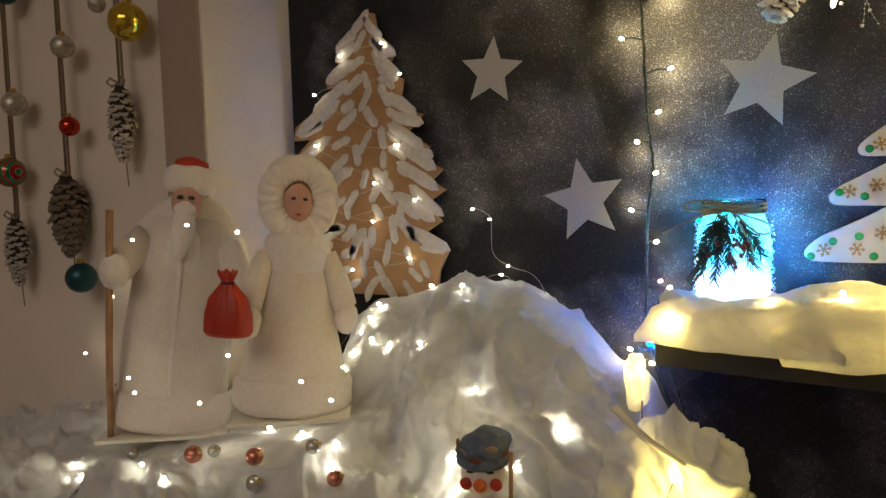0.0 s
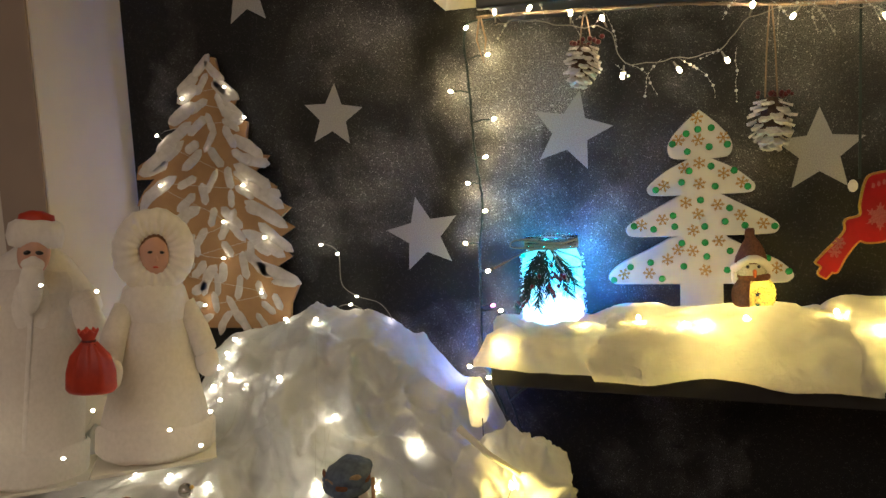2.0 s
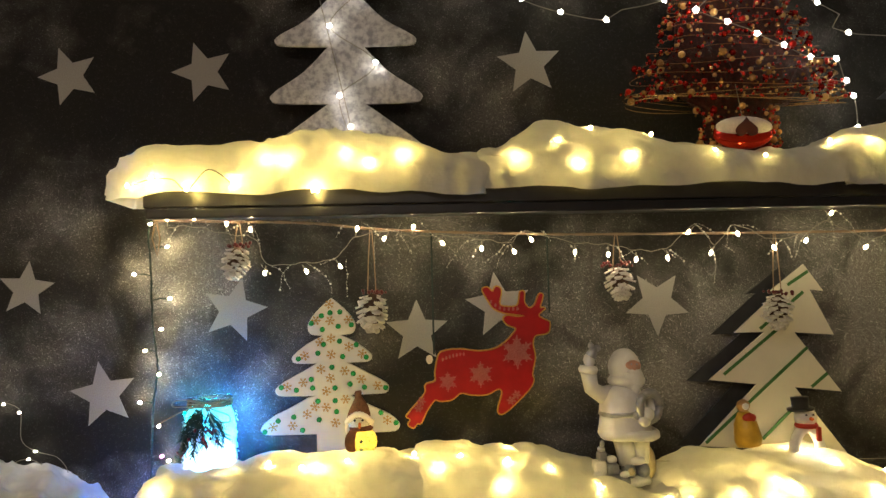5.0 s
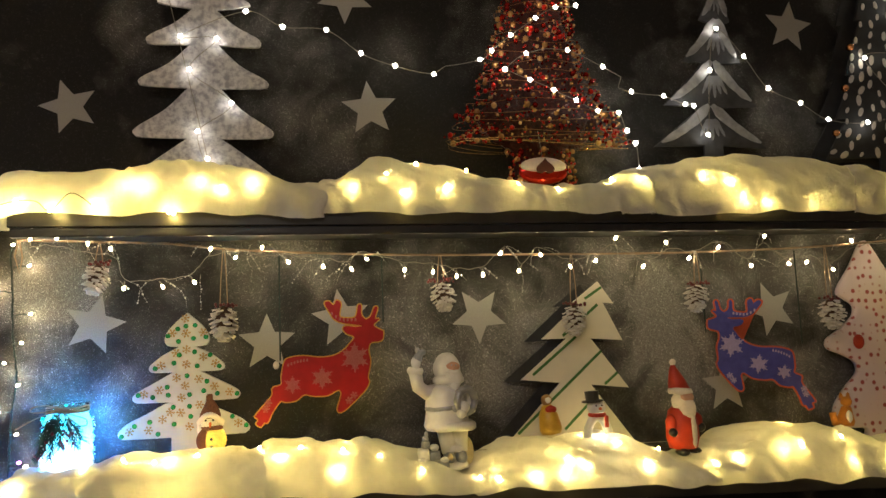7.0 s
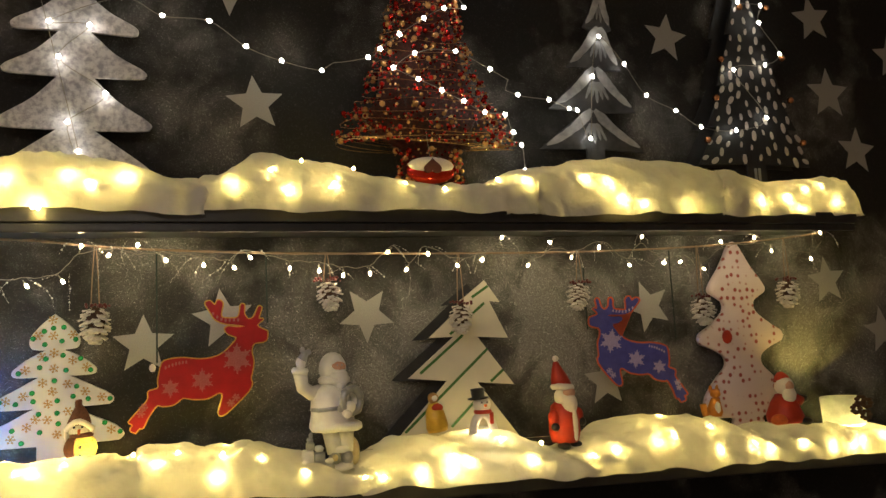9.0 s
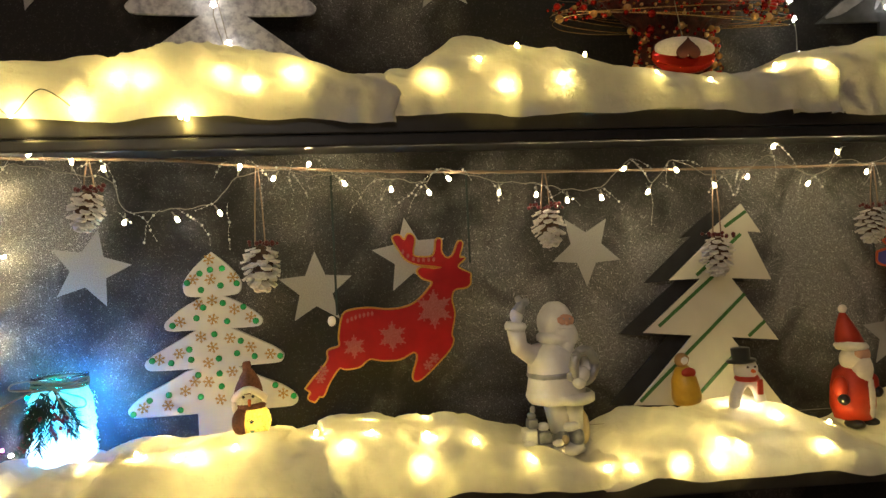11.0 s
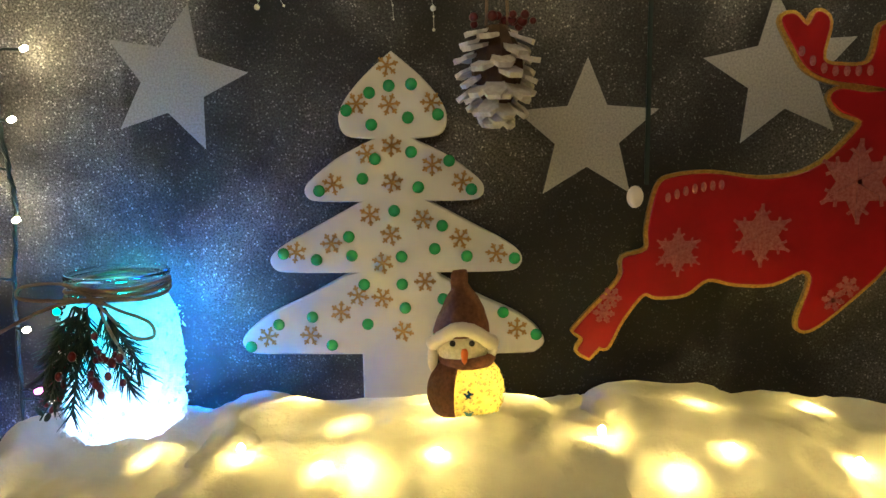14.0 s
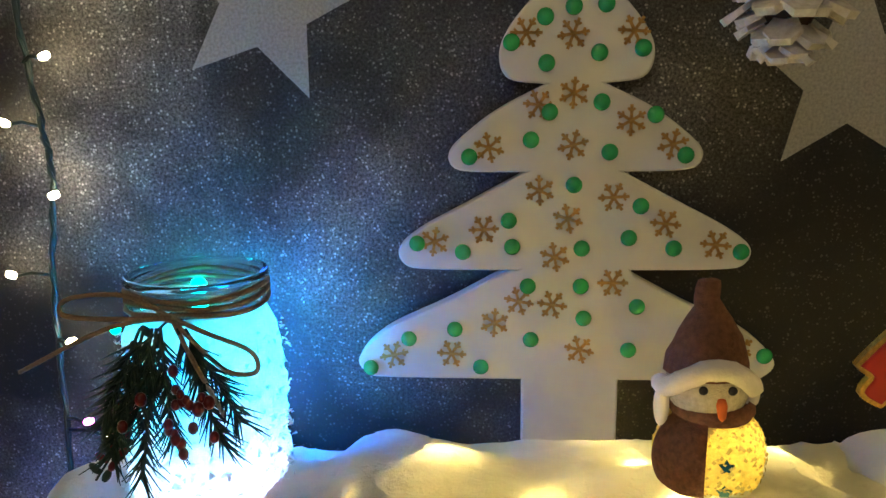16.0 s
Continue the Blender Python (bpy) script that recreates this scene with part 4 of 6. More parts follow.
for _ in range(900):
    a, z = crng.uniform(math.pi * 0.92, math.pi * 2.08), 0.112 * crng.random() ** 1.25
    r = 0.0418 + 0.003 * crng.random() + 0.006 * max(0.0, 1 - z / 0.055) * crng.random()
    c = Vector((r * math.cos(a), r * math.sin(a), z))
    q = 0.0009 + 0.0015 * crng.random()
    vs = [crust.verts.new(c + Vector((crng.uniform(-q, q), crng.uniform(-q, q), crng.uniform(-q, q)))) for _ in range(4)]
    for t in ((0, 1, 2), (0, 2, 3), (0, 3, 1), (1, 3, 2)):
        crust.faces.new([vs[i] for i in t])
tagged(part("snow_crust", crust, FROST, jar, "shards of false snow", smooth=False), kind="stuff")
for k in range(3):
    part("twine", tube([(0.0362 * math.cos(a), 0.0362 * math.sin(a), 0.1225 + 0.004 * k + 0.0012 * math.sin(3 * a + k)) for a in [6.28319 * j / 40 for j in range(41)]], 0.0014, 6), TWINE, jar)
KN = Vector((0.002, -0.0405, 0.124))
for loop in ([(0, 0, 0), (-0.020, -0.004, 0.012), (-0.046, -0.006, 0.011), (-0.050, -0.006, 0.003), (-0.028, -0.006, 0.001), (0, 0, 0)], [(0, 0, 0), (0.020, -0.006, -0.006), (0.040, -0.007, -0.014), (0.042, -0.007, -0.024), (0.028, -0.007, -0.024), (0.010, -0.005, -0.008), (0, 0, 0)], [(0, 0, 0), (-0.03, -0.006, -0.004), (-0.075, -0.006, -0.026)], [(0, 0, 0), (0.012, -0.008, -0.018), (0.026, -0.009, -0.046)], [(-0.006, 0, 0.003), (0, -0.004, 0), (0.006, 0, -0.003)]):
    sm = [Vector(p) for p in loop]
    pts = []
    for i in range(len(sm) - 1):
        p = [sm[min(max(i + d, 0), len(sm) - 1)] for d in (-1, 0, 1, 2)]
        for s in range(6):
            t = s / 6
            pts.append(KN + 0.5 * (2 * p[1] + (p[2] - p[0]) * t + (2 * p[0] - 5 * p[1] + 4 * p[2] - p[3]) * t * t + (3 * p[1] - p[0] - 3 * p[2] + p[3]) * t ** 3))
    pts.append(KN + sm[-1])
    part("bow", tube(pts, 0.0012, 6), TWINE, jar, "twine bow")
rnd = random.Random(21)
for bx, bl, ba in ((-0.006, 0.076, -8), (-0.012, 0.066, -17), (0.004, 0.060, 20), (-0.004, 0.056, 4), (-0.014, 0.052, -24), (0.008, 0.052, 30), (-0.008, 0.045, -12)):
    bm = bmesh.new()
    o = KN + Vector((bx, -0.004, -0.004))
    d = Vector((math.sin(radians(ba)), -0.10, -math.cos(radians(ba))))
    join(bm, tube([o, o + d * bl * 0.5, o + d * bl], 0.0008, 5))
    for j in range(78):
        s = 0.10 + 0.90 * j / 78
        p = o + d * bl * s
        side = rnd.choice((-1, 1)) * radians(rnd.uniform(18, 46))
        nd = Vector((math.sin(radians(ba) + side), rnd.uniform(-0.5, 0.25), -math.cos(radians(ba) + side))).normalized()
        join(bm, tube([p, p + nd * rnd.uniform(0.011, 0.018)], 0.00075, 3, lambda u: 1 - 0.7 * u))
    part("pine_sprig", bm, NEEDLE, jar, "dark green pine sprig")
for j in range(20):
    a, s = rnd.uniform(-30, 30), rnd.uniform(0.02, 0.066)
    p = KN + Vector((math.sin(radians(a)) * s, -0.012 - 0.004 * rnd.random(), -math.cos(radians(a)) * s))
    part("berry", ball(rnd.uniform(0.0020, 0.0032), (0, 0, 0), 1, 1, 1.25, 8, 6), BERRY, jar, "", tuple(p))
stalk = curve3([KN + Vector(p) for p in ((0, 0, 0), (-0.012, -0.002, -0.012), (-0.0255, 0.002, -0.035), (-0.0315, 0.004, -0.051), (-0.034, 0.004, -0.0665), (-0.040, 0.004, -0.075), (-0.049, 0.004, -0.088))], 5)
part("stalk", tube(stalk, 0.0007, 5), NEEDLE, jar)
for k in range(4, 30, 2):
    q, d = stalk[k], (stalk[k] - stalk[k - 1]).normalized()
    for side in (-1, 1):
        c = q + Vector((-d.z, 0, d.x)) * side * 0.0034
        part("leaf", ball(0.0036, (0, 0, 0), 0.62, 0.35, 1.15, 10, 6), BERRY if k % 4 else NEEDLE, jar, "dark red leaf" if k % 4 else "dark green leaf", Matrix.Translation(c) @ Matrix.Rotation(rnd.uniform(-0.5, 0.5) + side * 0.6, 4, "Y"))
part("green_bulb", ball(0.0026, (0, 0, 0)), LEDGREEN, jar, "green bulb", (-0.036, -0.022, 0.112))

# ---- light-up snowman ----
sm = thing("snowman_lamp", "small glittering snowman lamp with brown hat and scarf", "snowman", pose(1.1755, -0.104, 0.480) @ Matrix.Scale(0.97, 4))


# The plastic is clear; its yellow colour stands for the warm glow inside.
FROSTBALL = cotton_material("frosted_plastic_glow_tint", (1.0, 0.80, 0.30), 0.7, 300.0)
bm = ball(0.0262, (0, 0, 0.026), 0.98, 0.98, 1.0, 96, 64)
for v in bm.verts:
    v.co += (v.co - Vector((0, 0, 0.026))) * 0.05 * noise.cell(v.co * 420)
part("body", bm, FROSTBALL, sm, "glittering clear body, its yellow glow put into the colour")
glit, grng = bmesh.new(), random.Random(31)
for _ in range(420):
    a, e = grng.uniform(-2.2, 0.7), grng.uniform(-0.9, 1.0)
    n = Vector((math.cos(a) * math.cos(e), math.sin(a) * math.cos(e), math.sin(e)))
    c, q = Vector((0, 0, 0.026)) + n * 0.0270, grng.uniform(0.0005, 0.0012)
    u = n.orthogonal().normalized()
    w = n.cross(u)
    u, w = u + n * grng.uniform(-0.5, 0.5), w + n * grng.uniform(-0.5, 0.5)
    glit.faces.new([glit.verts.new(c + u * q * x + w * q * y) for x, y in ((-1, -0.6), (1, -0.7), (0.8, 0.8), (-0.7, 1))])
tagged(part("glitter", glit, plain("pale_gold_glitter", (0.95, 0.80, 0.40), (0.80, 0.60, 0.20), 0.15, 500.0, 0.0, 0.001, 0.25), sm, "flakes of pale gold glitter", smooth=False), kind="stuff")
part("lamp", ball(0.0022, (0.008, -0.014, 0.009)), LEDWARM, sm)
part("lamp", ball(0.0023, (0.006, 0.0, 0.032)), LEDWARM, sm)
part("head", ball(0.0195, (-0.003, -0.002, 0.061), 1, 0.95, 0.9, 24, 16), plain("pearly_plastic", (0.80, 0.74, 0.62), (0.6, 0.54, 0.42), 0.2, 400.0, 0.8, 0.002), sm, "pearly head")
hat = [(0.0198, 0.068), (0.0192, 0.074), (0.0170, 0.080), (0.0145, 0.086), (0.0110, 0.093), (0.0072, 0.099), (0.0060, 0.103), (0.0058, 0.109), (0.0048, 0.112), (0, 0.1125)]
bm = lathe(hat, 28)
for v in bm.verts:
    v.co += Vector((-0.003 + 0.0006 * math.sin(v.co.z * 900), 0, 0)) + Vector(noise.noise_vector(v.co * 160)) * 0.0009
    v.co.x -= max(0, v.co.z - 0.085) * 0.06
part("hat", bm, BROWNKNIT, sm, "brown knitted hat")
ring_pts = [math.pi * (0.96 + 1.08 * k / 40) for k in range(41)]
brim = tube([(-0.003 + 0.0208 * math.cos(a), 0.0200 * math.sin(a), 0.0745 - 0.0145 * math.cos(a) ** 2) for a in ring_pts], 0.0050, 12)
for v in brim.verts:
    v.co += Vector(noise.noise_vector(v.co * 300)) * 0.0009
part("brim", brim, FUR, sm, "white fleece brim")
for s in (-1, 1):
    part("ear_flap", ball(0.0046, (0, 0, 0), 0.8, 1.2, 1.3 if s > 0 else 2.4), FUR, sm, "", (-0.003 + s * 0.0212, -0.002, 0.056 if s > 0 else 0.050))
for s in (-1, 1):
    part("eye", ball(0.0022, (0, 0, 0), 1, 0.6, 1, 10, 8), BLACKPAINT, sm, "", (-0.003 + s * 0.0066, -0.0195, 0.0645))
part("nose", lathe([(0, -0.0075), (0.0018, -0.0055), (0.0026, 0.0), (0.0018, 0.003), (0, 0.0035)], 12), ORANGE, sm, "orange nose", pose(-0.0015, -0.0215, 0.058, -14))
part("scarf", lathe([(0.0185, 0.0455), (0.0205, 0.049), (0.0198, 0.0525), (0.0170, 0.054)], 28), BROWNKNIT, sm, "brown scarf")
bm = bmesh.new()
rows = []
for i in range(12):
    t = i / 11
    z = 0.050 - 0.046 * t
    r = math.sqrt(max(0.0, 0.0275 ** 2 - (z - 0.026) ** 2)) + 0.0015
    rows.append([bm.verts.new((r * math.cos(a), r * math.sin(a), z)) for a in [radians(-170 + 62 * j / 6) for j in range(7)]])
for a, b in zip(rows, rows[1:]):
    for j in range(6):
        bm.faces.new((a[j], b[j], b[j + 1], a[j + 1]))
bmesh.ops.solidify(bm, geom=bm.faces[:], thickness=0.0012)
part("scarf_end", bm, BROWNKNIT, sm, "hanging scarf end")
for z, m in ((0.030, BLUEMETAL), (0.0165, plain("pale_blue_foil", (0.25, 0.6, 0.7), None, 0.2, 100.0, 0.0, 0.001, 0.6))):
    part("button", slab([(0.0038 * (1 if i % 2 == 0 else 0.55) * math.sin(radians(36 * i)), 0.0038 * (1 if i % 2 == 0 else 0.55) * math.cos(radians(36 * i))) for i in range(10)], 0.001, 0), m, sm, "blue star button", pose(0.001, -0.0272 + abs(z - 0.026) * 0.18, z), False)


# ---- figures on the lower shelf ----
def figure(name, pieces, mats, label, category, at):
    """One plain moulded figure out of rounded masses."""
    bm = bmesh.new()
    for kind, slot, args in pieces:
        if kind == "ball":
            join(bm, ball(*args), slot)
        elif kind == "lathe":
            prof, off, lean = args
            join(bm, lathe(prof, 24), slot, Matrix.Translation(off) @ Matrix.Rotation(radians(lean), 4, "Y"))
        elif kind == "box":
            join(bm, box(*args), slot)
        elif kind == "tube":
            join(bm, tube(args[0], args[1], 12), slot)
    for v in bm.verts:
        v.co += Vector(noise.noise_vector(v.co * 90)) * 0.0010 + Vector(noise.noise_vector(v.co * 260)) * 0.0004
    return tagged(part(name, bm, mats, None, at=at), label, category)


SACKCLOTH = plain("cream_glaze", (0.66, 0.56, 0.34), (0.55, 0.45, 0.26), 0.4, 60.0, 0.1)
figure("ceramic_statue", [
    ("lathe", 0, ([(0, 0.012), (0.036, 0.011), (0.040, 0.0), (0, -0.004)], (-0.004, 0, 0), 0)),
    ("tube", 0, ([(-0.016, 0, 0.084), (-0.010, -0.002, 0.058), (-0.004, -0.004, 0.030)], 0.0185)), ("tube", 0, ([(0.020, 0.002, 0.084), (0.017, 0.0, 0.058), (0.015, -0.002, 0.030)], 0.0190)),
    ("lathe", 0, ([(0.019, 0.030), (0.023, 0.034), (0.022, 0.041), (0.018, 0.044)], (0.006, -0.003, 0.0), 0)),
    ("ball", 1, (0.0135, (-0.008, -0.012, 0.020), 0.95, 1.5, 1.0)), ("ball", 1, (0.0135, (0.018, -0.012, 0.020), 0.95, 1.5, 1.0)),
    ("lathe", 0, ([(0.030, 0.070), (0.046, 0.074), (0.050, 0.082), (0.047, 0.092), (0.044, 0.108), (0.0435, 0.120), (0.041, 0.138), (0.032, 0.152), (0.018, 0.160), (0, 0.161)], (-0.004, 0, 0), -3)),
    ("lathe", 0, ([(0.045, 0.072), (0.053, 0.077), (0.052, 0.086), (0.046, 0.090)], (-0.004, 0, 0), 4)),
    ("lathe", 1, ([(0.0440, 0.111), (0.0460, 0.114), (0.0440, 0.119)], (-0.004, 0, 0), -3)),
    ("ball", 1, (0.0075, (0.002, -0.044, 0.114), 1.1, 0.6, 1.0)),
    ("ball", 0, (0.0300, (-0.004, 0.002, 0.188), 1, 0.95, 1.05)), ("lathe", 0, ([(0.026, 0.158), (0.034, 0.162), (0.034, 0.170), (0.026, 0.176)], (-0.002, 0.0, 0.0), 0)),
    ("ball", 2, (0.0150, (0.004, -0.0205, 0.192), 1.1, 0.6, 0.62)), ("ball", 0, (0.0200, (0.005, -0.020, 0.170), 1.05, 0.75, 1.0)), ("ball", 0, (0.0110, (0.006, -0.026, 0.158), 1.0, 0.7, 1.1)), ("ball", 0, (0.0080, (0.004, -0.028, 0.183), 1.7, 0.6, 0.5)), ("ball", 2, (0.0036, (0.005, -0.030, 0.189))),
    ("ball", 1, (0.0016, (0.000, -0.0285, 0.195))), ("ball", 1, (0.0016, (0.010, -0.0280, 0.195))),
    ("tube", 0, ([(-0.030, 0, 0.146), (-0.052, -0.006, 0.144), (-0.070, -0.010, 0.156), (-0.076, -0.012, 0.184)], 0.0140)),
    ("lathe", 0, ([(0, -0.007), (0.0155, -0.006), (0.0180, 0.0), (0.0155, 0.006), (0, 0.007)], (-0.076, -0.012, 0.187), 6)),
    ("ball", 0, (0.0105, (-0.074, -0.013, 0.202), 1, 1, 1.2)), ("lathe", 1, ([(0, 0.022), (0.006, 0.020), (0.008, 0.012), (0.0105, 0.002), (0, 0.0)], (-0.072, -0.014, 0.206), 28)), ("ball", 1, (0.0062, (-0.058, -0.014, 0.222))), ("ball", 1, (0.0055, (-0.070, -0.014, 0.226))),
    ("tube", 0, ([(0.030, 0, 0.146), (0.045, -0.008, 0.126), (0.036, -0.030, 0.112)], 0.0135)), ("ball", 0, (0.0120, (0.020, -0.044, 0.116), 1.1, 0.9, 1)), ("ball", 0, (0.0100, (0.014, -0.046, 0.106), 1.1, 0.9, 1)),
    ("tube", 1, ([(0.026 + 0.020 * math.cos(a), -0.040 + 0.006 * math.cos(a), 0.128 + 0.022 * math.sin(a)) for a in [0.5236 * j for j in range(13)]], 0.0080)),
    ("ball", 1, (0.0060, (0.010, -0.048, 0.146), 1.6, 0.7, 0.8)), ("ball", 1, (0.0060, (0.020, -0.048, 0.150), 1.4, 0.7, 0.8)),
    ("ball", 3, (0.0240, (0.030, 0.012, 0.026), 0.9, 0.8, 1.3)),
    ("box", 1, (-0.082, -0.030, -0.048, -0.012, 0.002, 0.020, 0.004)), ("box", 0, (-0.078, -0.056, -0.042, -0.018, 0.020, 0.042, 0.004)), ("box", 1, (-0.055, -0.033, -0.044, -0.018, 0.020, 0.037, 0.004)), ("box", 1, (-0.034, -0.016, -0.052, -0.030, 0.002, 0.018, 0.004)), ("box", 1, (-0.070, -0.054, -0.040, -0.022, 0.042, 0.056, 0.003)),
    ("ball", 0, (0.0080, (-0.044, -0.032, 0.043), 1.3, 0.9, 0.8)), ("ball", 1, (0.0060, (-0.062, -0.031, 0.060), 1.2, 0.8, 0.9)), ("ball", 1, (0.0042, (-0.060, -0.031, 0.069), 1.0, 0.8, 1.3)), ("ball", 0, (0.0080, (-0.072, -0.046, 0.022), 1.3, 0.8, 0.7)), ("ball", 0, (0.0075, (-0.026, -0.048, 0.022), 1.3, 0.8, 0.7)), ("ball", 3, (0.0060, (-0.014, -0.048, 0.026))),
], [CERAMIC, SILVERPAINT, SKIN, SACKCLOTH], "white glazed statuette of a bearded gift-bringer with raised arm", "statuette", pose(1.622, -0.115, 0.428) @ Matrix.Diagonal((0.9, 1, 1, 1)))

figure("red_statue", [
    ("lathe", 0, ([(0, 0.008), (0.028, 0.010), (0.033, 0.03), (0.032, 0.06), (0.026, 0.085), (0.014, 0.097), (0, 0.098)], (0, 0, 0), 0)),
    ("ball", 1, (0.022, (0, -0.006, 0.103), 1, 0.95, 1.0)), ("ball", 2, (0.014, (0.003, -0.020, 0.112), 1.1, 0.6, 0.8)), ("ball", 1, (0.020, (0.003, -0.018, 0.088), 0.95, 0.7, 1.3)),
    ("lathe", 1, ([(0, -0.007), (0.022, -0.007), (0.026, 0), (0.022, 0.007), (0, 0.008)], (0.0, -0.002, 0.124), 6)),
    ("lathe", 0, ([(0, -0.002), (0.022, 0.0), (0.018, 0.018), (0.010, 0.040), (0.005, 0.052), (0, 0.054)], (-0.001, 0, 0.127), -14)), ("ball", 1, (0.007, (-0.012, 0, 0.184))),
    ("ball", 0, (0.012, (-0.031, -0.008, 0.062), 1, 1, 1.5)), ("ball", 0, (0.012, (0.031, -0.008, 0.062), 1, 1, 1.5)), ("ball", 3, (0.009, (-0.034, -0.016, 0.044))), ("ball", 3, (0.009, (0.034, -0.016, 0.050))),
    ("ball", 1, (0.006, (0.006, -0.031, 0.045), 1.2, 0.6, 5.5)), ("ball", 3, (0.012, (-0.014, -0.016, 0.004), 1, 1.5, 0.7)), ("ball", 3, (0.012, (0.016, -0.016, 0.004), 1, 1.5, 0.7)),
], [REDCLOTH, FUR, SKIN, BLACKPAINT], "red figurine of a bearded gift-bringer with pointed hat", "figurine", pose(2.108, -0.115, 0.424, 0, 0, 8))

figure("seated_statue", [
    ("lathe", 0, ([(0, 0), (0.040, 0.004), (0.042, 0.02), (0.030, 0.05), (0.018, 0.068), (0, 0.07)], (0, 0, 0), 0)), ("ball", 1, (0.022, (0, -0.006, 0.088))), ("ball", 2, (0.013, (0, -0.022, 0.088), 1, 0.6, 0.9)),
    ("ball", 1, (0.018, (0, -0.020, 0.068), 1, 0.7, 1.1)), ("lathe", 0, ([(0, 0), (0.020, 0), (0.014, 0.012), (0.006, 0.020), (0, 0.021)], (0, 0, 0.100), -10)), ("ball", 3, (0.012, (0.044, -0.01, 0.055), 1.4, 1, 0.8)), ("tube", 0, ([(0.02, -0.01, 0.06), (0.038, -0.016, 0.05)], 0.011)), ("ball", 3, (0.014, (0.03, -0.03, 0.006), 1.4, 1, 0.7)), ("ball", 4, (0.016, (-0.034, -0.02, 0.012), 1.4, 1, 0.9)),
], [REDCLOTH, FUR, SKIN, BLACKPAINT, ORANGE], "small seated red and white gift-bringer figurine", "figurine", pose(2.684, -0.12, 0.424))

figure("yellow_statue", [
    ("lathe", 0, ([(0, 0), (0.020, 0.002), (0.023, 0.012), (0.019, 0.04), (0.010, 0.058), (0, 0.06)], (0, 0, 0), -8)), ("ball", 1, (0.011, (-0.008, 0, 0.068))), ("ball", 2, (0.007, (-0.008, -0.007, 0.068), 1, 0.6, 1)), ("ball", 3, (0.008, (-0.004, -0.013, 0.050), 1.5, 0.6, 1)),
], [YELLOW, plain("tan_glaze", (0.45, 0.26, 0.10)), CERAMIC, REDCLOTH], "small yellow glazed figurine with red scarf", "figurine", pose(1.83, -0.105, 0.476))

figure("fox_statue", [
    ("lathe", 0, ([(0, 0), (0.016, 0.002), (0.018, 0.012), (0.010, 0.04), (0, 0.045)], (0, 0, 0), 8)), ("ball", 0, (0.012, (0.004, -0.004, 0.052), 1, 1, 0.9)), ("lathe", 0, ([(0.005, 0), (0.003, 0.008), (0, 0.012)], (-0.004, 0, 0.060), -8)), ("lathe", 0, ([(0.005, 0), (0.003, 0.008), (0, 0.012)], (0.012, 0, 0.060), 8)), ("ball", 1, (0.009, (0, -0.014, 0.02), 0.8, 0.6, 1.6)), ("tube", 0, ([(-0.012, 0, 0.01), (-0.028, -0.004, 0.008), (-0.032, -0.004, 0.03)], 0.007)),
], [plain("orange_glaze", (0.70, 0.27, 0.03)), CERAMIC], "small orange glazed fox figurine", "figurine", pose(2.49, -0.115, 0.455))

arch = thing("snowman_figurine", "white snowman with hollow arched body, black hat and red scarf", "figurine", pose(1.923, -0.118, 0.452))
part("body", tube([(0.024 * math.cos(a), 0, 0.004 + 0.050 * max(0.0, math.sin(a))) for a in [math.pi * (1.0 - j / 20) for j in range(21)]], 0.0085, 10), CERAMIC, arch, "hollow arched body")
part("candle", ball(0.006, (0, 0, 0.010), 1, 1, 1.4), LEDTIP, arch, "small lit bulb")
part("head", ball(0.0185, (-0.001, 0, 0.073), 1, 0.9, 0.95), CERAMIC, arch)
part("scarf", lathe([(0.0165, 0.055), (0.019, 0.059), (0.0165, 0.063)], 20), REDCLOTH, arch, "red scarf")
part("scarf_end", box(0.010, 0.018, -0.016, -0.010, 0.034, 0.058, 0.002), REDCLOTH, arch, "red scarf end")
part("hat", lathe([(0, 0.084), (0.022, 0.085), (0.022, 0.088), (0.0135, 0.089), (0.0145, 0.106), (0, 0.107)], 20), BLACKPAINT, arch, "black top hat", pose(-0.002, 0, 0, 0, -4, 0))
part("nose", ball(0.003, (0, -0.018, 0.072), 1, 2, 1), ORANGE, arch, "orange nose")
for s in (-1, 1):
    part("eye", ball(0.0018, (s * 0.006 - 0.001, -0.0155, 0.078)), BLACKPAINT, arch)

cup = thing("tea_light_glass", "small frosted glass with star anise holding a lit candle", "candle holder", pose(2.866, -0.115, 0.404) @ Matrix.Diagonal((1.5, 1.3, 1.25, 1)))
part("glass", lathe([(0.028, 0.0), (0.034, 0.004), (0.036, 0.055), (0.034, 0.055), (0.032, 0.006)], 28), FROST, cup)
part("flame", ball(0.006, (0, -0.008, 0.016), 1, 1, 1.5), LEDWARM, cup)
for k, (x, z) in enumerate(((-0.006, 0.035), (0.012, 0.022), (0.016, 0.044), (0.004, 0.05))):
    bm = bmesh.new()
    for j in range(7):
        join(bm, ball(0.006, (0.0075 * math.cos(j * 0.9), 0, 0.0075 * math.sin(j * 0.9)), 1, 0.6, 0.6, 8, 6))
    part("anise_star", bm, CONEBROWN, cup, "dark star anise", (x, -0.037, z))

